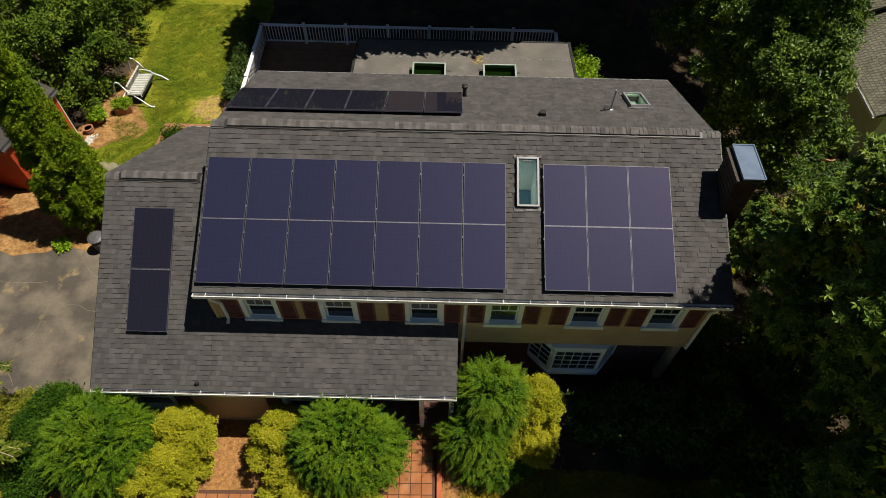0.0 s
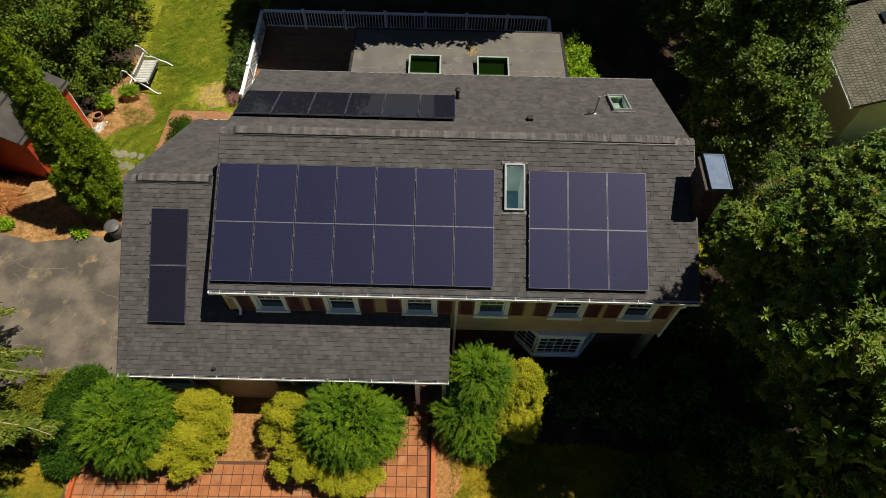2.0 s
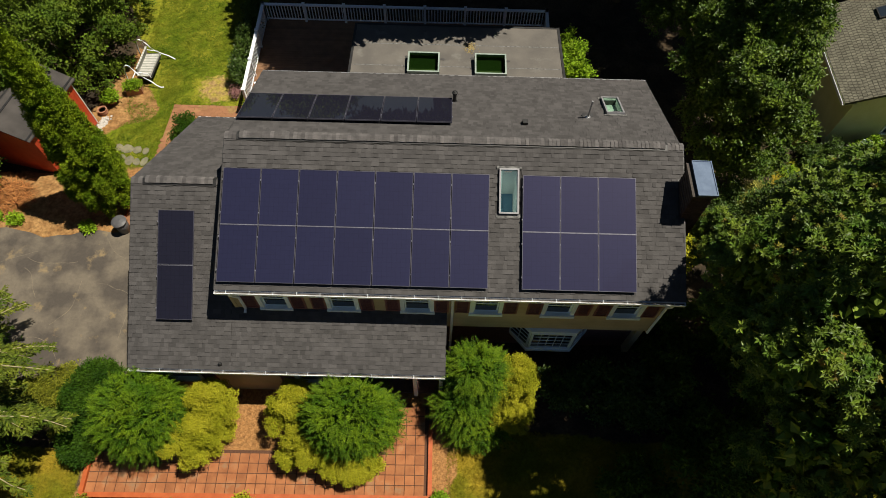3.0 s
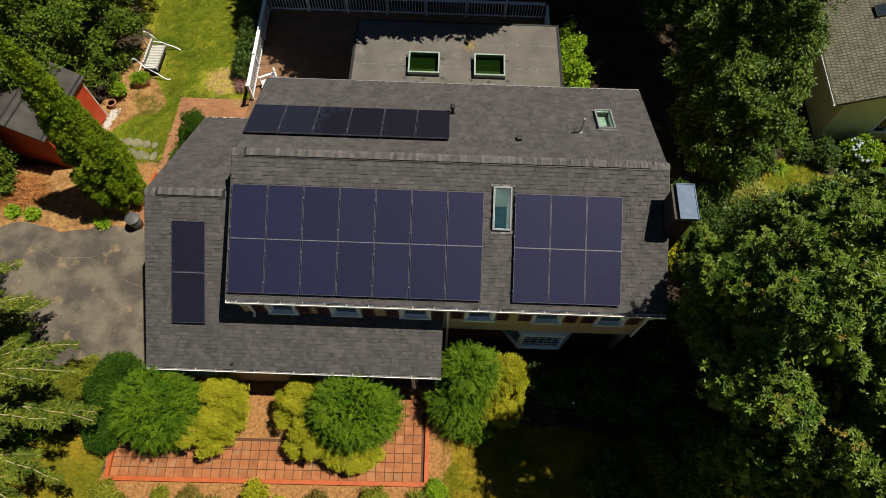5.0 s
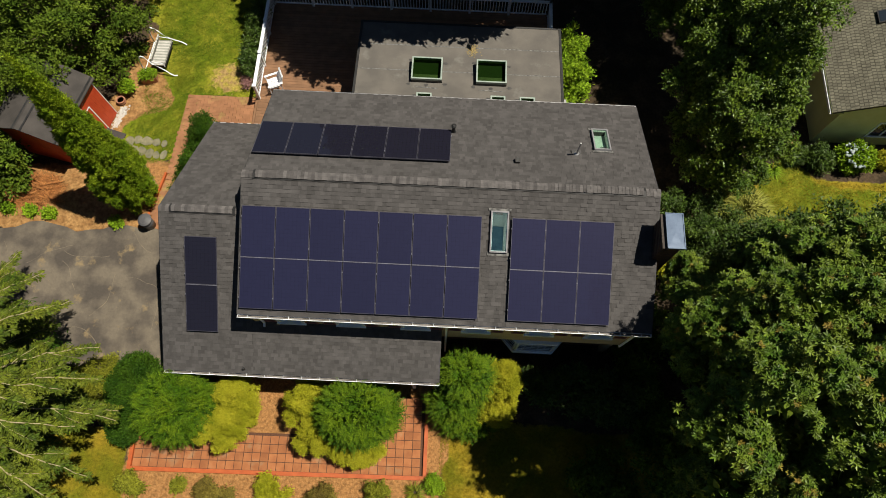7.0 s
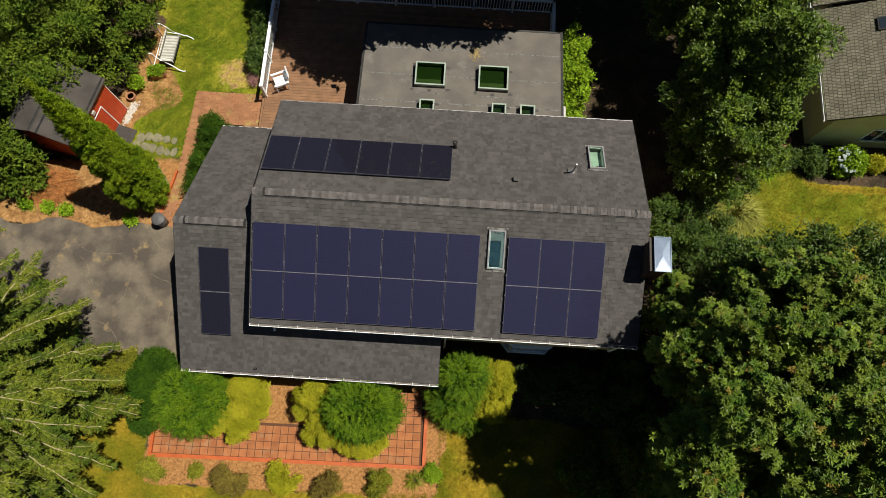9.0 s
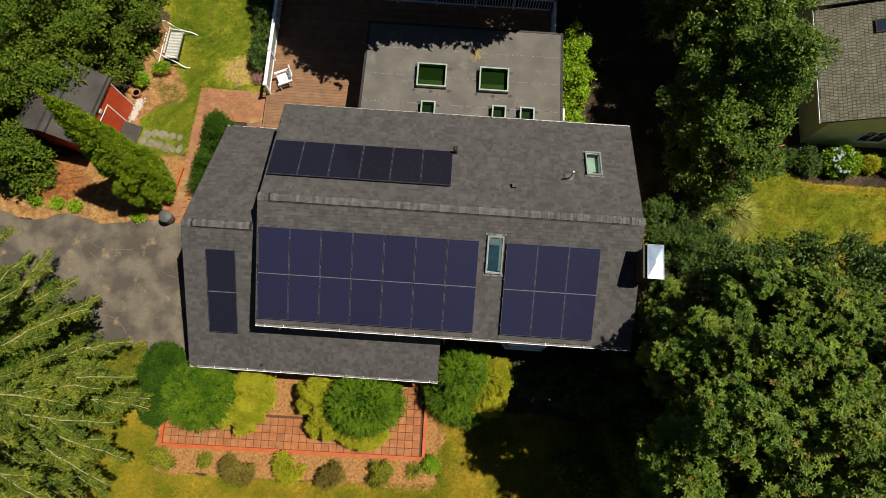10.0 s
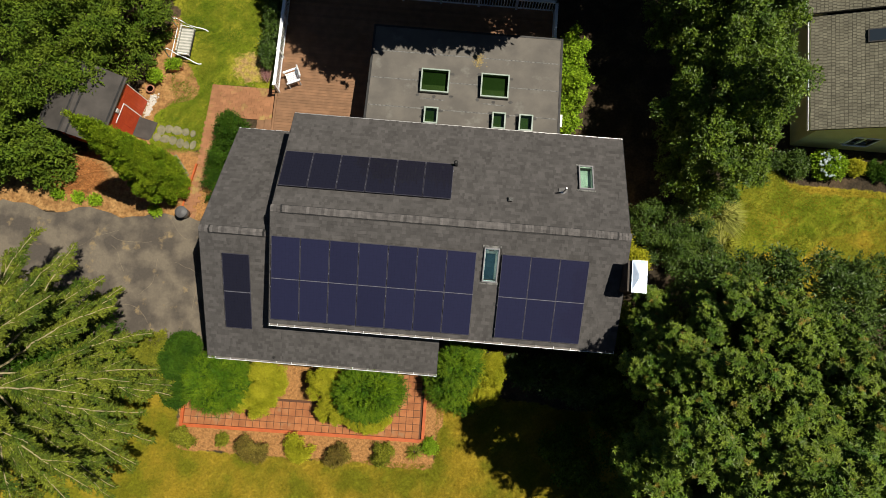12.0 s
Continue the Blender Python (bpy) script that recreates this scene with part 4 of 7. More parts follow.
for a, b in WIN:
    window(a, b, SILL, HEAD, WALL_Y)
    shutter(a - 0.45, a - 0.03, SILL + 0.08, HEAD, WALL_Y)
    shutter(b + 0.03, b + 0.45, SILL + 0.08, HEAD, WALL_Y)
window(-2.43, -1.27, 0.92, 2.18, -1.45)
window(1.67, 2.83, 0.92, 2.18, -1.45)
shutter(-2.88, -2.46, 0.98, 2.15, -1.45)
shutter(-1.24, -0.82, 0.98, 2.15, -1.45)
shutter(1.2, 1.62, 0.98, 2.15, -1.45)
door = part("door", Geo().box((3.9, 0.13, 0.12), (4.85, 0.178, 2.15)), M_shutter, house, "maroon front door in the porch shade")
part("door_handle", Geo().box((4.72, 0.09, 1.05), (4.76, 0.13, 1.2)), M_alu, door)


def bay_window():
    b = part("bay_window", Geo().prism([(8.36, 0.5, 2.34), (8.94, -0.14, 2.34), (10.35, -0.14, 2.34), (10.94, 0.5, 2.34)], (0, 0, 0.11)), M_trim, house, "white bay window with small panes")
    part("sill", Geo().prism([(8.33, 0.5, 0.9), (8.92, -0.2, 0.9), (10.37, -0.2, 0.9), (10.97, 0.5, 0.9)], (0, 0, 0.12)), M_trim, b)
    for (xa, ya), (xb, yb), cols in (((8.38, 0.46), (8.96, -0.12), 2), ((8.96, -0.12), (10.33, -0.12), 5), ((10.33, -0.12), (10.92, 0.46), 2)):
        w = math.hypot(xb - xa, yb - ya)
        m = pose(xa, ya, 0, 0, 0, math.degrees(math.atan2(yb - ya, xb - xa)))
        s = Geo()
        s.box((0, -0.03, 1.02), (0.08, 0.05, 2.34), m).box((w - 0.08, -0.03, 1.02), (w, 0.05, 2.34), m)
        s.box((0.08, -0.03, 1.02), (w - 0.08, 0.05, 1.12), m).box((0.08, -0.03, 2.22), (w - 0.08, 0.05, 2.34), m)
        part("sash", s, M_trim, b)
        part("pane", Geo().box((0.07, 0.012, 1.1), (w - 0.07, 0.018, 2.24), m), M_glass, b, "dark window glass")
        mu = Geo()
        for i in range(1, cols):
            x = 0.08 + (w - 0.16) * i / cols
            mu.box((x - 0.011, -0.004, 1.12), (x + 0.011, 0.008, 2.22), m)
        for i in range(1, 4):
            z = 1.12 + 1.1 * i / 4
            mu.box((0.08, -0.006, z - 0.011), (w - 0.08, 0.006, z + 0.011), m)
        part("muntin", mu, M_trim, b)


bay_window()


def gutter(x0, x1, y, z, step=0.62):
    """An eaves gutter: a dark trough, a bright front lip and hangers across it."""
    g = part("gutter", Geo().box((x0, y - 0.098, z - 0.115), (x1, y - 0.090, z - 0.002)).box((x0, y - 0.090, z - 0.115), (x1, y - 0.004, z - 0.107))
             .box((x0, y - 0.090, z - 0.107), (x0 + 0.006, y - 0.004, z - 0.01)).box((x1 - 0.006, y - 0.090, z - 0.107), (x1, y - 0.004, z - 0.01))
             .box((x0, y - 0.106, z - 0.012), (x1, y - 0.0985, z + 0.002)), M_white, house, "white metal eaves gutter")
    part("fascia", Geo().box((x0, y - 0.003, z - 0.15), (x1, y + 0.02, z - 0.02)), M_white, g)
    part("leaf_litter", Geo().box((x0 + 0.01, y - 0.089, z - 0.1065), (x1 - 0.01, y - 0.005, z - 0.09)), M_grit, g, "grey silt in the gutter")
    me = Geo().box((-0.006, -0.112, -0.010), (0.006, 0.005, 0.007)).mesh("hanger", M_white)
    n = int((x1 - x0) / step)
    for i in range(n):
        ob = new("hanger", me)
        ob.matrix_basis = pose(x0 + (i + 0.5) * (x1 - x0) / n, y, z)
        ob.parent = g


gutter(X_LEFT, X_RIGHT, Y_FRONT, EAVE_Z - 0.015)
gutter(GX0, PORCH_X1, LOW_Y, LOW_Z - 0.015)


def downspout(pts):
    part("downspout", Geo().tube(pts, [0.042] * len(pts), 6), M_white, house, "white metal downspout")


downspout([(0.28, Y_FRONT - 0.05, 4.8), (0.28, Y_FRONT - 0.05, 4.7), (0.42, WALL_Y - 0.07, 4.35), (0.42, WALL_Y - 0.07, 3.62), (0.42, WALL_Y - 0.2, 3.55)])
downspout([(6.45, Y_FRONT - 0.05, 4.8), (6.45, Y_FRONT - 0.05, 4.7), (6.45, WALL_Y - 0.07, 4.4), (6.45, WALL_Y - 0.07, 0.1)])
downspout([(12.5, Y_FRONT - 0.05, 4.8), (12.5, Y_FRONT - 0.05, 4.7), (12.47, WALL_Y - 0.07, 4.4), (12.47, WALL_Y - 0.07, 2.5), (12.45, 0.3, 2.35), (12.45, 0.36, 1.2)])
for x in (0.1, 12.45):
    part("corner_board", Geo().box((x - 0.003, WALL_Y - 0.03, 2.5), (x + 0.1, WALL_Y - 0.019, 4.8)), M_wall, house)


def chimney():
    x0, x1, y0, y1, top = 12.66, 13.2, 1.98, 2.96, 6.93
    c = part("chimney", Geo().box((x0 + 0.012, y0 + 0.012, -1.2), (x1 - 0.012, y1 - 0.012, top - 0.01)), M_mortar, house, "dark red brick chimney beside the gable")
    r = random.Random(41)
    me = Geo().box((0.005, 0.0, 0.005), (0.205, 0.1, 0.062)).mesh("brick", M_brick_dark)
    half = Geo().box((0.005, 0.0, 0.005), (0.10, 0.1, 0.062)).mesh("brick", M_brick_dark)

    def course(px, py, a, width, z, odd):
        u = 0.0
        if odd:
            ob = new("brick", half)
            ob.matrix_basis = pose(px, py, z, 0, 0, a)
            ob.parent = c
            u = 0.105
        while u < width - 0.05:
            ob = new("brick", me if width - u > 0.19 else half)
            t = math.radians(a)
            ob.matrix_basis = pose(px + u * math.cos(t), py + u * math.sin(t), z + r.uniform(-.002, .002), 0, 0, a)
            ob.parent = c
            u += 0.21
    for j in range(36):
        z = 4.5 + j * 0.0675
        course(x0, y0, 0, x1 - x0, z, j % 2)
        if j % 2 == 0:
            course(x1, y0, 90, y1 - y0, z, 0)
            course(x0, y1, -90, y1 - y0, z, 0)
    part("crown", Geo().box((x0 - 0.05, y0 - 0.05, top), (x1 + 0.05, y1 + 0.05, top + 0.07)), M_mortar, c, "mortar crown")
    cap = part("cap", Geo().prism([(12.72, 1.90, 7.06), (13.25, 1.90, 7.06), (13.25, 3.02, 7.06), (12.72, 3.02, 7.06)], (0, 0, 0.03))
               .add([(12.73, 1.91, 7.09), (13.24, 1.91, 7.09), (13.24, 3.01, 7.09), (12.73, 3.01, 7.09), (12.985, 2.40, 7.102), (12.985, 2.52, 7.102)],
                    [(0, 1, 4), (1, 2, 5, 4), (2, 3, 5), (3, 0, 4, 5)]), M_steel, c, "bright sheet-metal chimney cap")
    for p, q in (((12.72, 1.90), (13.25, 1.925)), ((12.72, 2.995), (13.25, 3.02)), ((12.72, 1.926), (12.745, 2.994)), ((13.225, 1.926), (13.25, 2.994))):
        part("cap_rim", Geo().box((*p, 7.085), (*q, 7.112)), M_steel, cap)
    for x in (12.76, 13.18):
        for y in (1.96, 2.94):
            part("cap_leg", Geo().box((x, y, 6.99), (x + 0.03, y + 0.03, 7.065)), M_steel, c)
    part("flashing", Geo().add([(12.63, 1.85, roof_z(1.85) + 0.03), (12.81, 1.85, roof_z(1.85) + 0.03), (12.81, 3.0, roof_z(3.0) + 0.03), (12.63, 3.0, roof_z(3.0) + 0.03)], [(0, 1, 2, 3)]), M_dark_metal, c)


chimney()


def roof_skylight(x0, x1, y0, y1, m, label, glass, tint, deep, below, rug=False):
    """A skylight in a slope; lengths run along the slope frame m."""
    s = part("skylight", Geo().box((x0, y0, 0.0), (x0 + 0.045, y1, 0.12), m).box((x1 - 0.045, y0, 0.0), (x1, y1, 0.12), m)
             .box((x0 + 0.045, y0, 0.0), (x1 - 0.045, y0 + 0.045, 0.12), m).box((x0 + 0.045, y1 - 0.045, 0.0), (x1 - 0.045, y1, 0.12), m), M_skyframe, house, label)
    part("pane", Geo().box((x0 + 0.04, y0 + 0.04, 0.085), (x1 - 0.04, y1 - 0.04, 0.1), m), glass, s, tint)
    xa, xb, ya, yb = x0 + 0.045, x1 - 0.045, y0 + 0.045, y1 - 0.045
    rim = [m @ Vector(p) for p in ((xa, ya, 0.06), (xb, ya, 0.06), (xb, yb, 0.06), (xa, yb, 0.06))]
    mid = (rim[0] + rim[2]) / 2
    g = Geo()
    for p, q in zip(rim, rim[1:] + rim[:1]):
        out = ((p + q) / 2 - mid) * Vector((1, 1, 0))
        g.prism([p, q, (q.x, q.y, q.z - deep), (p.x, p.y, p.z - deep)], out.normalized() * -0.012)
    w = part("light_well", g, M_well, s, "white light well below the glass")
    part("well_floor", Geo().prism([(p.x, p.y, p.z - deep - 0.004) for p in rim], (0, 0, -0.02)), below, w)
    if rug:
        lo = Vector((min(p.x for p in rim), min(p.y for p in rim)))
        z = min(p.z for p in rim) - deep
        part("rug", Geo().box((lo.x + 0.02, lo.y + 0.02, z), (lo.x + 0.24, lo.y + 0.55, z + 0.02)), M_well_floor, w, "dark blue cloth in the well")
    part("sash_bar", Geo().box((x0 + 0.14, y1 - 0.11, 0.1), (x1 - 0.2, y1 - 0.08, 0.108), m), M_dark_metal, s)
    part("apron", Geo().box((x0 - 0.07, y0 - 0.1, 0.02), (x1 + 0.07, y0, 0.035), m), M_tape, s, "grey flashing apron")
    part("apron", Geo().box((x0 - 0.07, y1, 0.02), (x1 + 0.07, y1 + 0.07, 0.05), m), M_tape, s, "grey flashing apron")
    return s


kf = math.hypot(1, PITCH)
mf = slope_pose(0, Y_FRONT, EAVE_Z, PITCH)
kb = math.hypot(1, BACK_PITCH)
mb = slope_pose(X_RIGHT, Y_BACK, BACK_Z, BACK_PITCH, True)
roof_skylight(7.65, 8.2, (1.98 - Y_FRONT) * kf, (3.17 - Y_FRONT) * kf, mf, "narrow skylight with pale teal glass in the front slope", M_skyglass, "pale teal glass", 1.15, M_well_floor)
roof_skylight(X_RIGHT - 11.57, X_RIGHT - 11.02, (Y_BACK - 6.66) * kb, (Y_BACK - 5.66) * kb, mb, "small skylight with green glass in the back slope", M_skygreen_clear, "green tinted glass", 0.22, M_well_grey, True)


def roof_vents():
    def on_back(x, y):
        return pose(x, y, roof_z(y) + 0.012)
    v = part("roof_vent", Geo().box((-0.1, -0.1, 0), (0.1, 0.1, 0.02)).box((-0.075, -0.075, 0.02), (0.075, 0.075, 0.14)), M_black, house, "square black roof vent")
    v.matrix_basis = on_back(8.47, 5.02)
    p = part("vent_pipe", Geo().lathe([(0.11, 0), (0.05, 0.05), (0.03, 0.06), (0.028, 0.72), (0.02, 0.72)], 10), M_alu, house, "tall grey vent pipe")
    p.matrix_basis = on_back(10.42, 5.5)
    part("flange", Geo().box((-0.16, -0.16, 0.004), (0.16, 0.16, 0.012)), M_dark_metal, p)
    s = part("flue", Geo().lathe([(0.1, 0), (0.055, 0.05), (0.055, 0.34), (0.05, 0.34)], 10), M_black, house, "black vent stack")
    s.matrix_basis = on_back(6.38, 6.3)
    part("vent_cowl", Geo().lathe([(0.08, 0.33), (0.085, 0.4), (0.03, 0.44)], 10), M_black, s)
    b = part("flue_stub", Geo().lathe([(0.05, 0), (0.05, 0.1), (0.03, 0.12)], 8), M_dark_metal, house)
    b.matrix_basis = pose(-0.3, -1.52, low_z(-1.52) + 0.01)


roof_vents()


# sunroom with a flat roof
def flat_z(y):
    return 2.72 - 0.10 * (y - 8.06)


FX0, FX1, FY0, FY1 = 2.32, 10.66, 7.9, 13.3


def sunroom():
    s = part("sunroom_roof", Geo().add([(FX0, FY0, flat_z(FY0) - .2), (FX1, FY0, flat_z(FY0) - .2), (FX1, FY1, flat_z(FY1) - .2), (FX0, FY1, flat_z(FY1) - .2),
                                        (FX0, FY0, flat_z(FY0)), (FX1, FY0, flat_z(FY0)), (FX1, FY1, flat_z(FY1)), (FX0, FY1, flat_z(FY1))],
                                       [(3, 2, 1, 0), (4, 5, 6, 7), (0, 1, 5, 4), (1, 2, 6, 5), (2, 3, 7, 6), (3, 0, 4, 7)]), M_flat_roof, house, "nearly flat grey membrane roof of the sunroom")
    for x in (FX0 - 0.03, FX1 - 0.07):
        part("edge_strip", Geo().prism([(x, 8.06, flat_z(8.06) - 0.18), (x, FY1 + 0.02, flat_z(FY1) - 0.18), (x, FY1 + 0.02, flat_z(FY1) + 0.02), (x, 8.06, flat_z(8.06) + 0.02)], (0.1, 0, 0)), M_dark_metal, s, "dark metal roof edge")
    part("edge_strip", Geo().box((FX0 + 0.07, FY1 - 0.06, flat_z(FY1) - 0.18), (FX1 - 0.07, FY1 + 0.02, flat_z(FY1) + 0.022)), M_dark_metal, s, "dark metal roof edge")
    part("gutter_box", Geo().box((FX1 + 0.035, 9.2, 2.3), (FX1 + 0.15, 9.75, 2.42)), M_alu, s, "grey end gutter")
    for y in (9.45, 10.75, 12.05):
        part("seam", Geo().add([(FX0 + .1, y, flat_z(y) + .003), (FX1 - .1, y, flat_z(y) + .003), (FX1 - .1, y + .05, flat_z(y + .05) + .003), (FX0 + .1, y + .05, flat_z(y + .05) + .003)], [(0, 1, 2, 3)]), M_tape, s)
    wx = [(FX0 + .15, FX0 + .35), (FX1 - .35, FX1 - .15)]
    for a, b in wx:
        part("wall", Geo().box((a, 7.85, -1.2), (b, 13.1, 2.0)), M_wall, s, "tan sunroom wall")
    part("wall", cut_wall(Geo(), FX0 + .35, FX1 - .35, -1.2, 2.0, 12.9, 13.1, [(3.2, 5.6, 0.3, 1.8), (7.0, 9.6, 0.3, 1.8)]), M_wall, s, "tan sunroom wall")
    for a, b in ((3.2, 5.6), (7.0, 9.6)):
        part("pane", Geo().box((a, 12.99, 0.3), (b, 13.0, 1.8)), M_glass, s)
    r = rng(77)
    P = np.stack([7.02 + r.normal(size=160) * 0.11, 11.98 + r.normal(size=160) * 0.15, np.zeros(160)], 1)
    P[:, 2] = flat_z(P[:, 1]) + 0.004
    V, F = leaf_soup(P, np.stack([r.normal(size=160), r.normal(size=160), 0.15 * np.ones(160)], 1), np.tile([0, 0, 1.0], (160, 1)), np.full(160, .07), np.full(160, .02))
    soup("leaf_litter", V, F, M_lichen, s, "dry ochre leaf litter")["kind"] = "stuff"


sunroom()


def ring(x0, x1, y0, y1, za, zb, w):
    return (Geo().box((x0, y0, za), (x0 + w, y1, zb)).box((x1 - w, y0, za), (x1, y1, zb))
            .box((x0 + w, y0, za), (x1 - w, y0 + w, zb)).box((x0 + w, y1 - w, za), (x1 - w, y1, zb)))


def curb_skylight(x0, x1, y0, y1, label):
    """A raised skylight: dark felt curb, pale metal frame, tinted glass over a dark room."""
    z = flat_z((y0 + y1) / 2)
    w = 0.06
    s = part("skylight", ring(x0, x1, y0, y1, z + 0.17, z + 0.29, w), M_curbframe, house, label)
    part("pane", Geo().box((x0 + w - .01, y0 + w - .01, z + 0.25), (x1 - w + .01, y1 - w + .01, z + 0.26)), M_skygreen_tint, s, "dark green glass")
    part("well_lining", ring(x0 + 0.045, x1 - 0.045, y0 + 0.045, y1 - 0.045, z + 0.0, z + 0.166, 0.03), M_lining, s, "olive lining below the glass")
    part("well_floor", Geo().box((x0 + 0.08, y0 + 0.08, z - 0.02), (x1 - 0.08, y1 - 0.08, z + 0.012)), M_skygreen, s, "dark room seen below the glass")
    part("curb", ring(x0 - 0.005, x1 + 0.005, y0 - 0.005, y1 + 0.005, z - 0.08, z + 0.165, 0.045), M_dark_metal, s, "dark roofing felt curb")
    r = random.Random(int(x0 * 10))
    for cx, cy in ((x0 - .1, y0 - .1), (x1 + .12, y0 - .08), (x1 + .1, y1 - .05), (x0 - .1, (y0 + y1) / 2), (x0 - .08, y1 + .06), ((x0 + x1) / 2, y0 - .14)):
        a = [(cx + 0.10 * math.cos(k) * r.uniform(.7, 1.25), cy + 0.07 * math.sin(k) * r.uniform(.7, 1.25)) for k in [q * 0.9 for q in range(7)]]
        part("sealant_patch", Geo().prism([(x, y, flat_z(y) - 0.002) for x, y in a], (0, 0, 0.008)), M_patch, s)
    part("sealant_line", Geo().prism([(x, y, flat_z(y) - 0.002) for x, y in ((x0 + .1, y0 - .26), (x1 - .2, y0 - .3), (x1 - .1, y0 - .25), (x1 - .3, y0 - .25), (x0 + .3, y0 - .22))], (0, 0, 0.007)), M_tape, s)


curb_skylight(4.59, 5.82, 10.2, 11.24, "large square skylight with dark green glass")
curb_skylight(7.18, 8.40, 10.17, 11.23, "large square skylight with dark green glass")
for a, b in ((4.86, 5.46), (7.76, 8.34), (8.9, 9.5)):
    curb_skylight(a, b, 8.75, 9.47, "small skylight with dark green glass near the wall")


# ---- solar panels ----
PW, PL = 1.035, 1.579


def solar_panel(label, cells, glass):
    p = thing("solar_panel", label, "solar panel", group="solar panels")
    f = 0.014
    part("frame", Geo().box((0, 0, 0.0), (f, PL, 0.04)).box((PW - f, 0, 0), (PW, PL, 0.04)).box((f, 0, 0), (PW - f, f, 0.04)).box((f, PL - f, 0), (PW - f, PL, 0.04)), M_panel_frame, p, "thin black frame")
    part("glass", Geo().box((f, f, 0.028), (PW - f, PL - f, 0.036)), cells, p, glass)
    part("junction_box", Geo().box((0.45, 1.3, -0.005), (0.58, 1.42, 0.026)), M_black, p)
    for x, y in ((-0.011, 0.33), (-0.011, PL - 0.33)):
        part("clamp", Geo().box((x - 0.010, y - 0.018, 0.0), (x + 0.010, y + 0.018, 0.044)), M_clamp, p)
    for x in (0.2, 0.84):
        for y in (0.12, PL - 0.12):
            part("foot", Geo().box((x - 0.02, y - 0.02, -0.09), (x + 0.02, y + 0.02, 0.0)), M_black, p)
    return p


M_panel_frame = surface("black_anodised_frame", (0.060, 0.060, 0.080), (0.080, 0.080, 0.105), 0.5, 6, 0.02, metal=0.3, spec=0.3)
M_clamp = surface("mill_aluminium", (0.165, 0.17, 0.21), (0.21, 0.215, 0.26), 0.6, 6, 0, metal=0.2, spec=0.2)
PANEL = solar_panel("black-framed solar panel with dark blue cells on a shingle roof", M_cells, "dark blue cells under glass")
BLACK_PANEL = solar_panel("all-black solar panel on a shingle roof", M_cells_black, "black cells under glass")
LIFT = 0.11
spots = []
for i in range(7):
    for j in range(2):
        spots.append(mf @ pose(0.003 + i * 1.0557, (0.0 - Y_FRONT) * kf + 0.055 + j * 1.587, LIFT))
for i in range(3):
    for j in range(2):
        spots.append(mf @ pose(8.30 + i * 1.0455, (0.0 - Y_FRONT) * kf + 0.055 + j * 1.587, LIFT))
kl = math.hypot(1, LOW_RISE)
ml = slope_pose(0, LOW_Y, LOW_Z, LOW_RISE)
for j in range(2):
    spots.append(ml @ pose(-2.149, (-0.46 - LOW_Y) * kl + 0.09 + j * 1.6, LIFT))
for i in range(6):
    spots.append(mb @ pose(X_RIGHT - 6.302 + i * 1.0555, (Y_BACK - 6.235) * kb, 0.11))
PANEL.matrix_basis, BLACK_PANEL.matrix_basis = spots[0], spots[20]
for k, m in enumerate(spots):
    if k not in (0, 20):
        copy_thing(PANEL if k < 20 else BLACK_PANEL, m)
for m, ln in ((spots[0], 7.38), (spots[14], 3.13), (spots[20], PW)):
    rail = thing("panel_joint_strip", "thin pale aluminium strip between two rows of solar panels", "metal strip", m, "panel strips")
    part("strip", Geo().box((0, PL + 0.001, 0.0), (ln, PL + 0.0075, 0.041)), M_clamp, rail)
    part("strip_cap", Geo().box((0, PL - 0.0005, 0.0412), (ln, PL + 0.0095, 0.044)), M_clamp, rail)


# ---- deck ----
def build_deck():
    dz = 0.02
    d = thing("deck", "brown timber deck with a white railing behind the house", "deck")
    part("joist_bed", Geo().box((-2.2, 8.1, -0.35), (2.4, 15.8, dz - 0.05)).box((2.4, 13.35, -0.35), (10.5, 15.8, dz - 0.05)), M_soil, d)
    n = 55
    for i in range(n):
        y = 8.08 + i * 0.1405
        part("deck_board", Geo().box((-2.26, y, dz - 0.04), (2.42 if y < 13.25 else 10.5, y + 0.134, dz)), M_deck, d)
    part("edge_board", Geo().box((-2.36, 8.1, -0.42), (-2.27, 15.85, dz + 0.004)), M_deck, d)
    part("edge_board", Geo().box((-2.27, 15.82, -0.42), (10.55, 15.87, dz - 0.002)), M_deck, d)
    for k, (a, b) in enumerate(((-2.75, -0.12), (-3.15, -0.26))):
        part("step", Geo().box((a, 8.2, b - 0.05), (a + 0.38, 9.3, b)), M_deck, d)
    return d


build_deck()


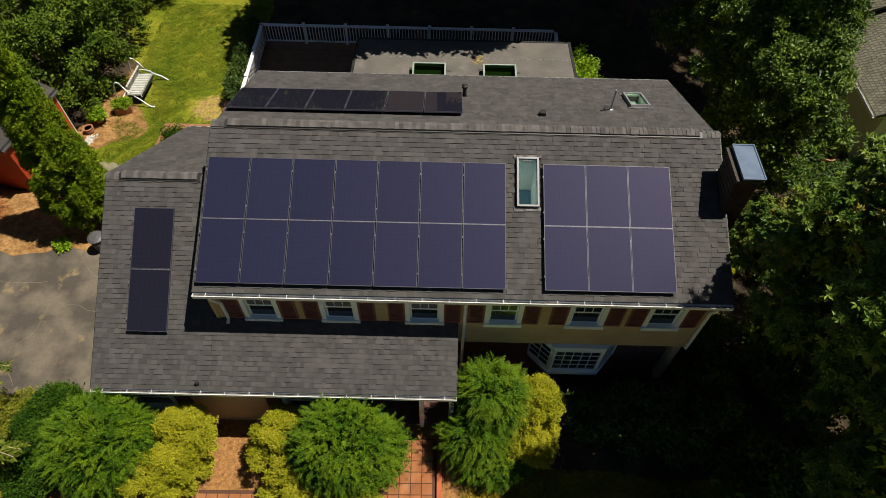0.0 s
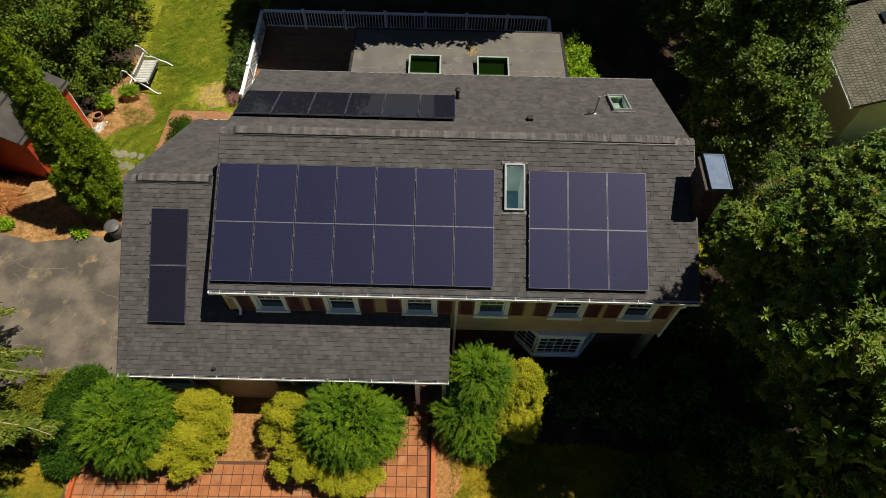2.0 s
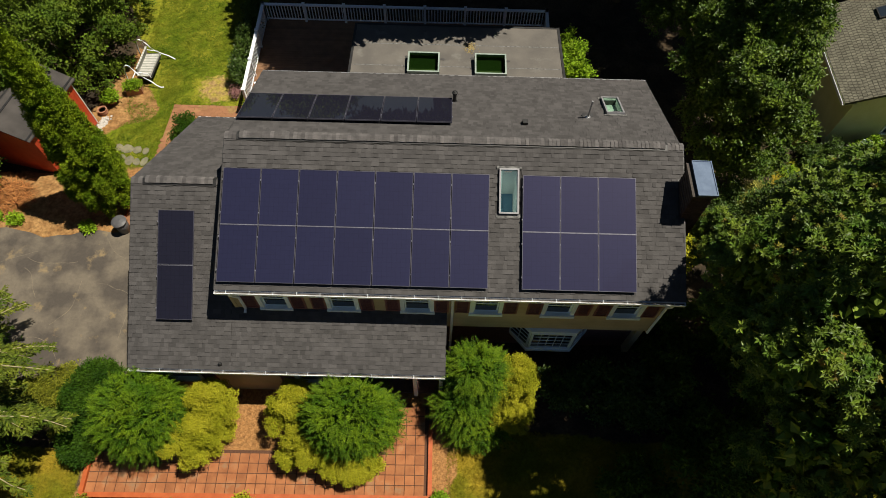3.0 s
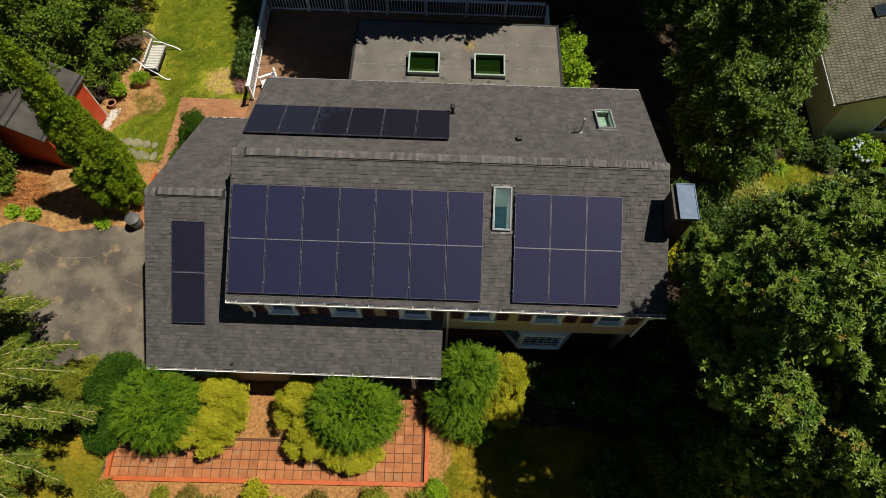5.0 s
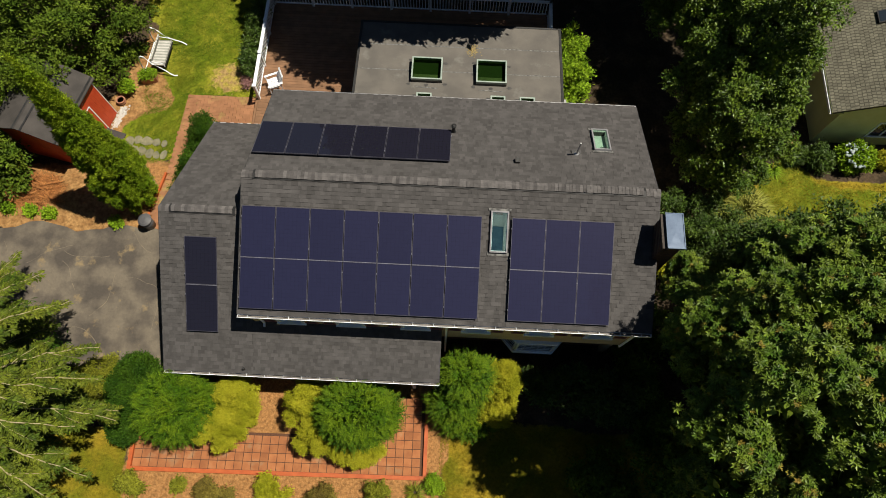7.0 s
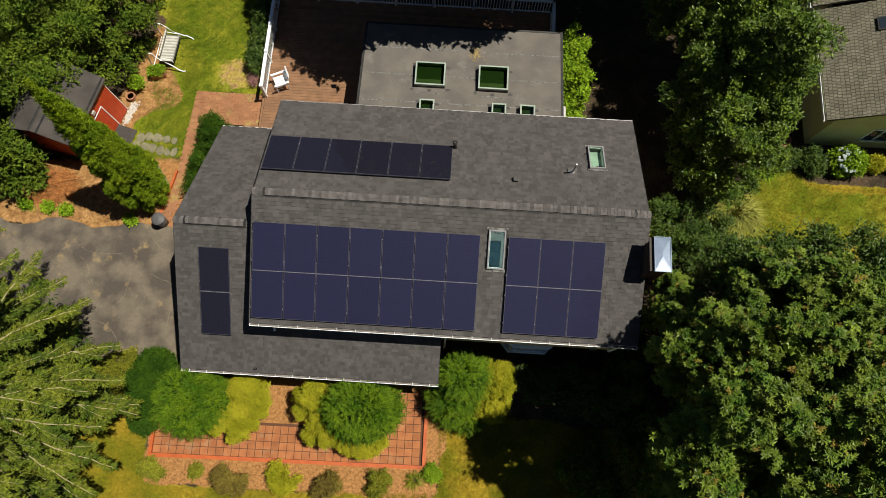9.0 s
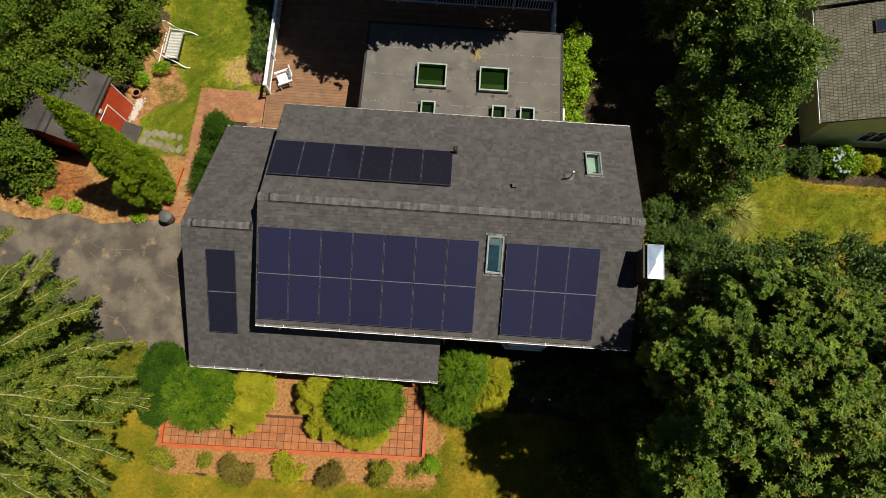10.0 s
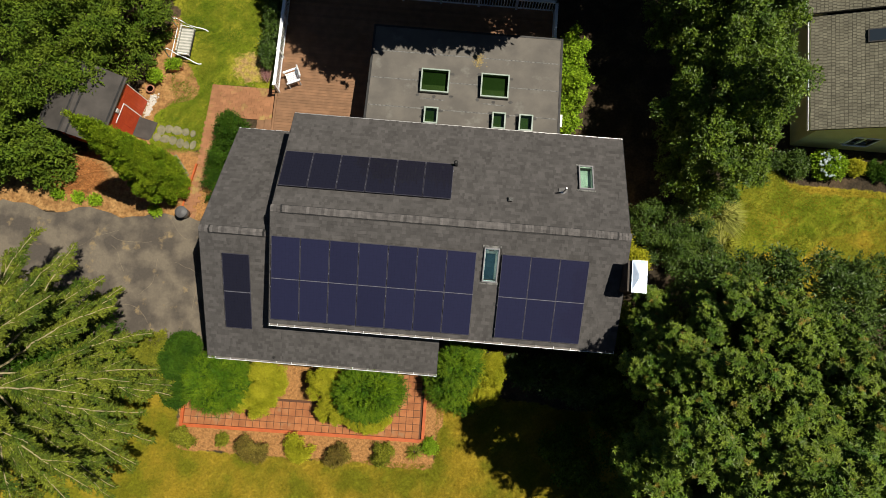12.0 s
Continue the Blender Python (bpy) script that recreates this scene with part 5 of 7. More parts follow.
def railing(name, a, b, posts, label):
    """A white railing from a to b with posts, two rails and balusters."""
    a, b = Vector(a), Vector(b)
    ln = (b - a).length
    t = thing(name, label, "railing", pose(a.x, a.y, a.z, 0, 0, math.degrees(math.atan2(b.y - a.y, b.x - a.x))), "deck railings")
    for i in range(posts):
        x = ln * i / (posts - 1)
        part("post", Geo().box((x - 0.05, -0.05, -0.3), (x + 0.05, 0.05, 1.0)).box((x - 0.065, -0.065, 1.0), (x + 0.065, 0.065, 1.03)), M_white, t)
    part("top_rail", Geo().box((0, -0.07, 0.90), (ln, 0.07, 0.945)), M_white, t)
    part("bottom_rail", Geo().box((0, -0.025, 0.1), (ln, 0.025, 0.15)), M_white, t)
    n = int(ln / 0.135)
    me = Geo().box((-0.018, -0.018, 0.15), (0.018, 0.018, 0.9)).mesh("baluster", M_white)
    for i in range(1, n):
        x = ln * i / n
        if min(abs(x - ln * k / (posts - 1)) for k in range(posts)) > 0.06:
            ob = new("baluster", me)
            ob.matrix_basis = pose(x, 0, 0)
            ob.parent = t


railing("railing", (-2.2, 10.65, 0.02), (-2.2, 15.75, 0.02), 4, "white timber railing along the side of the deck")
railing("railing", (-2.2, 15.75, 0.02), (10.5, 15.75, 0.02), 8, "long white timber railing along the back of the deck")
railing("railing", (10.5, 15.75, 0.02), (10.5, 13.4, 0.02), 2, "short white timber railing beside the sunroom")


# ---- trees ----
def tree(name, label, x, y, lumps, clumps, per, size, spread, mat, seed, trunk_h, radius=0.22, slim=0.5, droop=0.1, bark=None, category="tree", floor=-0.5, ends=5, clusters=None, shy=(0.6, 0.75, 0.25, -2.0), up=0.7, reach=0.6, core=1.8, whorl=False, lobed=False, tips=None, deep=False):
    """A tree with a tapered trunk, limbs to its masses, and a crown of leaf clumps. Lumps are in world metres."""
    z = float(gz(x, y))
    t = thing(name, label, category, pose(x, y, z))
    local = [(a - x, b - y, c - z, rx, ry, rz) for a, b, c, rx, ry, rz in lumps]
    tip = local[0]
    trunk = [(0, 0, -0.1), (0.1, 0.05, trunk_h * 0.4), (tip[0] * 0.3, tip[1] * 0.3, trunk_h * 0.75), (tip[0] * 0.6, tip[1] * 0.6, trunk_h)]
    limbs(trunk, [(l[0], l[1], l[2]) for l in local[:ends]], radius, t, bark or M_bark, seed)
    crown("crown", local, clumps, per, size, spread, mat, t, seed, slim, droop, floor=floor, clusters=clusters, shy=shy, up=up, reach=reach, core=core, whorl=whorl, lobed=lobed, tips=tips, deep=deep)
    return t


tree("maple_tree", "tall broad-leaved tree with sunlit leaf clusters overhanging the roof corner", 16.0, -3.2,
     [(15.7, -2.8, 9.4, 2.3, 2.3, 4.0), (13.4, -2.4, 10.7, 0.9, 0.95, 2.1), (13.4, -0.8, 8.6, 0.6, 0.55, 1.7), (12.6, -3.5, 9.9, 0.7, 0.55, 1.1), (13.15, -4.6, 8.6, 0.6, 0.55, 1.3),
      (14.8, -0.6, 9.9, 1.05, 0.8, 2.1), (14.4, 0.3, 7.2, 0.9, 0.6, 1.3), (15.2, 1.0, 7.5, 0.8, 0.7, 1.4), (15.9, 1.9, 6.7, 0.9, 0.7, 1.3), (16.3, -1.0, 6.8, 1.2, 1.0, 1.8), (13.9, 1.4, 5.1, 0.55, 0.6, 1.1), (13.75, 0.25, 6.5, 0.45, 0.45, 1.1), (13.15, -0.5, 8.2, 0.45, 0.45, 1.3), (16.5, 1.2, 8.8, 1.1, 0.9, 1.5), (17.6, 0.4, 8.8, 1.5, 1.1, 1.9),
      (14.7, -4.7, 9.0, 1.4, 1.2, 2.4), (18.4, -1.6, 9.3, 2.1, 2.0, 3.0), (17.8, -5.2, 8.8, 2.2, 2.2, 3.0), (20.6, -3.2, 7.9, 2.3, 2.5, 2.9), (16.4, -8.0, 7.4, 2.1, 1.6, 2.2),
      (14.3, -2.4, 6.6, 0.9, 1.6, 2.0), (13.9, -0.9, 5.4, 0.8, 0.9, 1.3), (14.2, -4.6, 5.8, 0.9, 1.2, 1.6), (16.0, -2.8, 5.8, 2.2, 2.2, 2.0)],
     17000, 10, 0.116, 0.03, F_maple, 101, 8.0, 0.3, 0.55, 0.1, ends=16, clusters=(920, 0.2, 0.52), shy=(0.35, 0.9, 0.25, -0.66), up=0.5, reach=1.1, core=3.0, whorl=True, lobed=True, tips=(F_young, 0.06), deep=True)
tree("bay_tree", "dark glossy-leaved tree standing beside the neighbour's lawn", 19.0, 1.7,
     [(17.6, 1.9, 5.6, 2.2, 1.6, 2.2), (20.0, 2.1, 5.4, 2.2, 1.7, 2.4), (22.6, 1.9, 5.2, 2.3, 1.9, 2.4), (25.3, 1.4, 5.0, 2.3, 2.0, 2.4), (16.4, 2.3, 4.6, 1.4, 1.2, 1.8)],
     4000, 17, 0.12, 0.08, F_laurel, 102, 4.5, 0.2, 0.42, 0.1, clusters=(150, 0.35, 0.7))
tree("holly_tree", "dense dark evergreen tree growing between house and neighbour", 16.9, 9.4,
     [(17.0, 9.7, 4.9, 1.5, 1.5, 3.8), (15.8, 8.9, 3.6, 1.0, 1.2, 3.0), (15.8, 11.1, 4.0, 1.05, 1.3, 3.2), (16.7, 7.2, 2.2, 1.5, 1.1, 2.5), (17.9, 8.4, 3.0, 1.25, 1.2, 2.7), (17.9, 10.3, 3.9, 1.25, 1.5, 3.0), (16.4, 8.2, 3.6, 1.2, 1.1, 2.6), (16.6, 11.6, 4.4, 1.4, 1.3, 3.3), (15.1, 10.1, 4.4, 0.6, 0.9, 1.6)],
     5400, 14, 0.11, 0.07, F_holly, 103, 5.0, 0.24, 0.5, 0.1, floor=-0.8, clusters=(330, 0.2, 0.6), shy=(0.6, 0.75, 0.25, 0.0), core=9)
tree("holly_tree", "tall dense evergreen tree in a row of its kind", 17.2, 14.0,
     [(17.2, 13.6, 5.0, 1.7, 1.6, 3.8), (15.7, 13.4, 4.3, 1.2, 1.5, 3.7), (15.6, 15.4, 4.4, 1.3, 1.5, 3.7), (18.3, 13.2, 4.0, 1.3, 1.5, 3.0), (17.0, 16.4, 4.8, 2.2, 2.0, 3.4)],
     3800, 14, 0.115, 0.075, F_holly, 104, 5.0, 0.24, 0.5, 0.1, floor=-0.8, clusters=(280, 0.22, 0.65), shy=(0.6, 0.75, 0.25, 0.0), core=9)
tree("oak_tree", "tall shade tree behind the deck", 5.5, 20.5,
     [(6.0, 16.4, 9.4, 3.2, 2.9, 2.4), (3.6, 15.6, 9.0, 1.9, 1.9, 2.0), (8.6, 15.9, 9.0, 2.2, 2.4, 2.0), (2.6, 18.2, 9.2, 2.4, 2.4, 2.4), (9.8, 18.4, 9.2, 2.6, 2.6, 2.4), (6.0, 20.0, 10.5, 4.5, 3.5, 3.2), (1.9, 16.9, 8.6, 1.6, 1.5, 1.7), (4.6, 14.6, 8.9, 1.6, 1.4, 1.4), (7.2, 14.4, 8.9, 1.6, 1.3, 1.4), (3.3, 14.9, 9.3, 1.5, 1.5, 1.1), (9.6, 14.6, 9.0, 1.3, 1.3, 1.4), (6.0, 16.5, 7.6, 4.0, 1.8, 1.0), (3.0, 17.0, 10.5, 2.2, 2.5, 1.8), (4.2, 13.4, 9.0, 1.2, 0.8, 0.9), (5.4, 13.8, 9.0, 1.2, 0.8, 0.9)],
     2900, 13, 0.36, 0.24, F_hedge, 105, 9.0, 0.34, 0.6, 0.1, ends=9, core=5.0)
tree("oak_tree", "shade tree in the dark wood beyond the deck", 13.5, 20.0,
     [(13.4, 16.2, 9.0, 2.0, 1.8, 1.5), (13.2, 19.0, 8.4, 2.9, 2.8, 3.0), (11.6, 19.4, 8.8, 2.2, 2.4, 2.6), (15.8, 20.2, 8.0, 2.8, 2.8, 3.0)],
     2000, 13, 0.22, 0.22, F_hedge, 106, 8.0, 0.3, 0.6, 0.1, core=6.0)
for k, (x, y, h) in enumerate(((-1.5, 23.5, 5.0), (20.5, 20.5, 6.0), (14.2, 18.2, 7.5), (9.5, 25.5, 7.0), (-7.5, 24.0, 5.0))):
    tree("broadleaf_tree", "leafy green tree at the far edge of the garden", x, y,
         [(x, y, h, 3.0, 2.6, 3.0), (x - 1.8, y + 0.6, h - 1, 2.0, 2.0, 2.2), (x + 1.9, y + 0.3, h - 0.8, 2.0, 2.0, 2.2)], 1300, 13, 0.24, 0.2, F_hedge, 110 + k, h - 1, 0.24, 0.55)
tree("laurel_hedge", "tall dense dark green hedge behind the swing seat and shed", -10.5, 12.6,
     [(-10.6, 12.6, 2.2, 2.2, 2.2, 2.9), (-9.3, 11.7, 1.5, 1.3, 1.2, 2.4), (-8.7, 13.6, 1.5, 1.1, 1.5, 2.2), (-10.6, 10.1, 2.9, 1.1, 0.75, 1.0), (-11.7, 9.4, 3.2, 1.1, 0.9, 0.8), (-12.6, 8.6, 2.4, 1.0, 1.1, 1.5), (-13.0, 11.2, 2.2, 1.9, 1.7, 2.7), (-10.6, 11.2, 2.2, 1.4, 0.9, 2.3),
      (-8.7, 16.2, 1.7, 1.6, 1.8, 2.5), (-12.6, 14.6, 2.5, 2.2, 2.2, 2.9), (-14.6, 12.6, 2.5, 2.0, 2.4, 2.8), (-10.8, 17.6, 2.5, 2.4, 2.2, 3.0), (-9.0, 19.6, 2.0, 2.0, 2.0, 2.6)],
     8200, 15, 0.125, 0.10, F_hedge, 107, 2.2, 0.16, 0.5, 0.1, category="hedge", floor=-0.8, clusters=(340, 0.25, 0.65))
tree("young_tree", "small leafy tree beside the driveway", -12.8, 6.5,
     [(-12.9, 6.6, 1.7, 1.5, 1.2, 1.7), (-11.9, 6.1, 1.2, 0.8, 0.8, 1.1), (-14.4, 6.4, 1.8, 1.4, 1.3, 1.8), (-13.9, 8.4, 1.9, 1.4, 1.3, 1.9)],
     1900, 14, 0.15, 0.1, F_hedge, 108, 1.8, 0.1, 0.5, 0.1, floor=-0.8, clusters=(100, 0.25, 0.5))


def cypress():
    x, y = -6.52, 5.66
    t = thing("cypress_tree", "tall narrow bright green cypress with feathery upright sprays", "tree", pose(x, y, float(gz(x, y))))
    r = random.Random(55)
    top = 8.7

    def girth(z):
        return 1.1 * min(1.0, 0.6 + z / 3.0) * max(0.0, 1 - (z / top) ** 1.45) + 0.04

    lumps = [(0, 0, 0.8 + 0.75 * i, girth(0.8 + 0.75 * i) * 0.72, girth(0.8 + 0.75 * i) * 0.72, 0.85) for i in range(11)]
    for i in range(150):
        z = 0.45 + (top - 0.75) * (i + r.random()) / 150
        a = i * 2.4 + r.uniform(-.3, .3)
        k = r.uniform(0.75, 1.15) * (0.55 + 0.45 * girth(z))
        w = girth(z) * r.uniform(0.72, 0.98)
        lumps.append((w * math.cos(a), w * math.sin(a), z, 0.20 * k, 0.20 * k, 0.52 * k))
    lumps = [(a + 0.016 * c, b + 0.045 * c, c, rx, ry, rz) for a, b, c, rx, ry, rz in lumps]
    part("trunk", Geo().tube([(0, 0, -0.1), (0.05, 0.13, 3), (0.13, 0.37, 8.2)], [0.14, 0.1, 0.03], 8), M_bark, t, smooth=True)
    crown("crown", lumps, 9500, 12, 0.08, 0.03, F_cypress, t, 56, 0.34, -1.0, floor=-0.5, up=0.3)


cypress()


def conifer():
    """A large hemlock: pale limbs sweeping out from the trunk with flat drooping sprays."""
    x, y = -10.4, -3.0
    t = thing("hemlock_tree", "large conifer with pale limbs and drooping feathery sprays", "tree", pose(x, y, 0))
    part("trunk", Geo().tube([(0, 0, -0.2), (0.1, 0, 5), (0, 0.1, 10), (0, 0, 14.5)], [0.36, 0.28, 0.16, 0.03], 10), M_bark, t, smooth=True)
    r = random.Random(61)
    q = rng(62)
    P, D, S = [], [], []
    spec = []
    for ring, (z0, count) in enumerate(((2.4, 8), (3.9, 8), (5.3, 8), (6.7, 8), (8.0, 7), (9.3, 7), (10.5, 6), (11.6, 6), (12.6, 5), (13.5, 5))):
        for i in range(count):
            spec.append((360 * i / count + ring * 47 + r.uniform(-8, 8), z0 + r.uniform(-.4, .4)))

    for i, az in enumerate((-52, -36, -22, -10, 2, 13, 26, 40, -30, 8)):
        spec.append((az + r.uniform(-3, 3), (3.0, 4.6, 3.7, 5.6, 2.7, 4.9)[i % 6] + r.uniform(-.3, .3)))

    def sprays(pts, ln, first, wav, widest, gap=0.085):
        """Side shoots along both sides of a limb, each with two ranks of short blunt sprigs."""
        n = len(pts) - 1
        s = first
        while s < 1.0:
            i = min(int(s * n), n - 1)
            b = pts[i].lerp(pts[i + 1], s * n - i)
            d = (pts[i + 1] - pts[i]).normalized()
            wd = d.cross(Vector((0, 0, 1))).normalized()
            for sg in (-1, 1):
                tl = (0.12 + widest * math.sin(math.pi * min(1, 0.12 + s * 0.86)) ** 0.7) * r.uniform(0.5, 1.15) * (0.6 + 0.6 * abs(math.sin(s * ln * 2.6 + wav + sg)) ** 0.7)
                e = (d * r.uniform(0.35, 1.0) + wd * sg * r.uniform(0.5, 1.0) + Vector((0, 0, r.uniform(-.8, .2)))).normalized()
                hd = e.cross(Vector((0, 0, 1)))
                c = 0.02
                while c < tl:
                    for turn in (-0.75, 0.75):
                        P.append(b + e * c + Vector((0, 0, 0.01 - 0.25 * c * c)))
                        D.append(e + hd * (turn * r.uniform(0.6, 1.3)) + Vector((0, 0, r.uniform(-.5, .2))))
                        S.append(gap * r.uniform(1.1, 1.9) * (1.25 - 0.5 * c / tl))
                    c += gap * r.uniform(0.55, 0.85)
            s += r.uniform(0.55, 0.95) * gap / ln

    for a, z0 in spec:
        a = math.radians(a)
        u = Vector((math.cos(a), math.sin(a), 0))
        ln = (6.2 if z0 < 6.0 else max(1.0, 6.2 - (z0 - 6.0) * 0.62)) * r.uniform(0.84, 1.04) * (0.9 if u.y > 0.45 else 1.0)
        side = Vector((-u.y, u.x, 0))
        rise, bend, wav = r.uniform(0.10, 0.24), r.uniform(-0.5, 0.5), r.uniform(0, 6)
        n = max(6, int(ln / 0.35))
        pts = [Vector((0, 0, z0)) + u * (ln * s) + side * (bend * s * s + 0.08 * math.sin(wav + 5 * s)) + Vector((0, 0, ln * (rise * s - 0.31 * s ** 2.4) + 0.04 * math.sin(wav * 2 + 7 * s) + r.uniform(-.03, .03))) + side * r.uniform(-.04, .04)
               for s in [i / n for i in range(n + 1)]]
        limb = part("limb", Geo().tube(pts, [0.046 * (1 - 0.85 * i / n) + 0.006 for i in range(n + 1)], 5, cap=False), M_pale_bark, t, smooth=True)
        if u.x < -0.55:
            sprays(pts, ln, 0.25, wav, 0.5, 0.14)
            continue
        sprays(pts, ln, 0.28, wav, 0.33)
        for k, f in enumerate((0.36, 0.56, 0.74)):
            i = int(f * n)
            sg = 1 if (k + int(wav * 7)) % 2 else -1
            d = ((pts[i + 1] - pts[i]).normalized() + side * sg * r.uniform(0.40, 0.65)).normalized()
            sl = ln * (1 - f) * r.uniform(0.42, 0.6) + 0.3
            q2 = max(4, int(sl / 0.3))
            twig = [pts[i] + d * (sl * w) + Vector((0, 0, sl * (0.04 * w - 0.22 * w * w))) + side * sg * (-0.12 * sl * w * w) + Vector((r.uniform(-.02, .02), r.uniform(-.02, .02), r.uniform(-.02, .02))) for w in [v / q2 for v in range(q2 + 1)]]
            part("side_limb", Geo().tube(twig, [0.014 * (1 - 0.85 * v / q2) + 0.003 for v in range(q2 + 1)], 4, cap=False), M_pale_bark, limb, smooth=True)
            sprays(twig, sl, 0.1, wav + k, 0.23)
    P, D, S = np.array(P), np.array(D) + q.normal(size=(len(P), 3)) * 0.25, np.array(S)
    V, F = leaf_soup(P, D, np.array([0, 0, 1.0]) + q.normal(size=(len(P), 3)) * 0.5, S, S * 0.2)
    # Dark hedge leaf colour inside the hemlock paints the shade between its limbs.
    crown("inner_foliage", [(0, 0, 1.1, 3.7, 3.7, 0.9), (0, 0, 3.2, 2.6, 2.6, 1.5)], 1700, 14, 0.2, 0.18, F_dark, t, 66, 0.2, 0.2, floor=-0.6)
    soup("spray_mass", V, F, F_hemlock, t, "yellow-green needle sprays")


conifer()


# ---- shrubs ----
def shrub(name, label, x, y, lumps, clumps, per, size, spread, mat, seed, slim=0.4, droop=0.0, category="shrub", group="", up=0.7, floor=-0.6, tufts=0, clusters=None, wild=None):
    z = float(gz(x, y))
    t = thing(name, label, category, pose(x, y, z), group)
    local = [(a - x, b - y, c, rx, ry, rz) for a, b, c, rx, ry, rz in lumps]
    if tufts:
        q = rng(seed + 9)
        extra = []
        for l in local:
            d = unit(q.normal(size=(tufts, 3)))
            d[:, 2] = np.abs(d[:, 2]) * 1.0 - 0.25
            for v in d:
                extra.append((l[0] + v[0] * l[3] * 0.88, l[1] + v[1] * l[4] * 0.88, l[2] + v[2] * l[5] * 0.92, 0.175, 0.175, 0.19))
        local = [(l[0], l[1], l[2], l[3] * 0.6, l[4] * 0.6, l[5] * 0.6) for l in local] + extra
    for k in range(3):
        a = 2.1 * k + seed
        l = local[0]
        part("stem", Geo().tube([(0.1 * math.cos(a), 0.1 * math.sin(a), -0.05), (l[0] + 0.3 * l[3] * math.cos(a), l[1] + 0.3 * l[4] * math.sin(a), l[2] * 0.8)], [0.035, 0.012], 6), M_bark, t)
    crown("foliage", local, clumps, per, size, spread, mat, t, seed, slim, droop, floor=floor, up=up, clusters=clusters, wild=wild)
    return t


def feathery(label, x, y, lumps, shoots, seed, length=0.44, droop=0.25):
    """A shrub of long arching shoots, each with two ranks of narrow leaves."""
    z = float(gz(x, y))
    t = thing("feathery_shrub", label, "shrub", pose(x, y, z), "feathery shrubs")
    local = [(a - x, b - y, c, rx, ry, rz) for a, b, c, rx, ry, rz in lumps]
    r = rng(seed)
    for k in range(4):
        a = 1.6 * k + seed
        part("stem", Geo().tube([(0.1 * math.cos(a), 0.1 * math.sin(a), -0.05), (0.5 * math.cos(a), 0.5 * math.sin(a), 1.2)], [0.04, 0.012], 6), M_bark, t)
    c, n = crown_points(local, shoots, r, -0.55)
    c = c - n * 0.2
    k = len(c)
    d = unit(n * 0.75 + np.array([0, 0, 0.4]) + r.normal(size=(k, 3)) * 0.62)
    ln = length * r.uniform(0.55, 1.25, k)
    side = unit(np.cross(d, np.array([0, 0, 1.0]) + 0.2 * r.normal(size=(k, 3))))
    P, D, L = [], [], []
    m = 13
    for j in range(m):
        f = (j + 0.5) / m
        spine = c + d * (ln * f)[:, None] + np.array([0, 0, -1.0]) * (droop * ln * f * f)[:, None]
        dd = unit(d + np.array([0, 0, -2 * droop * f]))
        for h in (-1, 1):
            P.append(spine)
            D.append(dd * 0.75 + side * h * 0.8 + r.normal(size=(k, 3)) * 0.12)
            L.append(np.full(k, 0.082) * (1.15 - 0.6 * f) * r.uniform(0.8, 1.2, k))
    P, D, L = np.concatenate(P), np.concatenate(D), np.concatenate(L)
    V, F = leaf_soup(P, D, np.array([0, 0, 1.0]) + 0.3 * r.normal(size=P.shape), L, L * 0.13)
    soup("shoot_mass", V, F, F_yew, t, "green feathery shoots")
    # Darker leaf colour in the core puts shade into the gaps between shoots.
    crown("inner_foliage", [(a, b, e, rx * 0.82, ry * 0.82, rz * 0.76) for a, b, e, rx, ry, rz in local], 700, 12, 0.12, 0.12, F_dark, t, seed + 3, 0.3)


feathery("large rounded green shrub with feathery shoots before the garage wall", -2.75, -2.75, [(-2.75, -2.75, 1.75, 1.38, 1.32, 1.45), (-2.7, -2.8, 0.8, 1.25, 1.2, 0.9)], 2300, 201)
feathery("large rounded green shrub with feathery shoots before the porch", 3.45, -2.72, [(3.45, -2.72, 1.8, 1.4, 1.22, 1.45), (3.5, -2.8, 0.8, 1.25, 1.1, 0.9), (4.3, -2.6, 1.3, 0.8, 0.9, 1.0)], 2300, 202)
feathery("tall loose green shrub with feathery shoots beside the porch end", 7.15, -1.55, [(7.2, -1.35, 1.9, 1.0, 0.95, 1.3), (6.85, -2.15, 1.1, 0.95, 0.8, 1.0), (7.4, -2.7, 0.6, 1.1, 0.6, 0.6), (7.7, -1.2, 1.3, 0.7, 0.8, 1.0)], 1900, 203, 0.52, 0.45)
GO = dict(per=22, size=0.05, spread=0.042, mat=F_gold, slim=0.6, group="golden shrubs", tufts=30, wild=0.35)
shrub("golden_shrub", "bushy golden-yellow shrub in tight rounded tufts on the terrace", -1.1, -2.9, [(-0.85, -2.45, 1.45, 0.85, 0.8, 0.85), (-1.4, -3.35, 1.15, 0.9, 0.8, 0.9), (-1.2, -3.0, 0.6, 0.9, 0.9, 0.6)], 3000, seed=211, **GO)
shrub("golden_shrub", "golden-yellow shrub curling round a green one", 1.7, -3.0, [(1.6, -2.45, 1.2, 0.72, 1.0, 0.95), (2.2, -3.55, 1.0, 0.9, 0.65, 0.85), (3.5, -3.95, 0.7, 0.95, 0.45, 0.6)], 3000, seed=212, **GO)
shrub("golden_shrub", "golden-yellow shrub lit beside a green one below the bay window", 8.5, -1.6, [(8.5, -1.4, 1.4, 0.7, 0.9, 0.95), (8.3, -2.3, 0.9, 0.7, 0.6, 0.8)], 2000, seed=213, **GO)
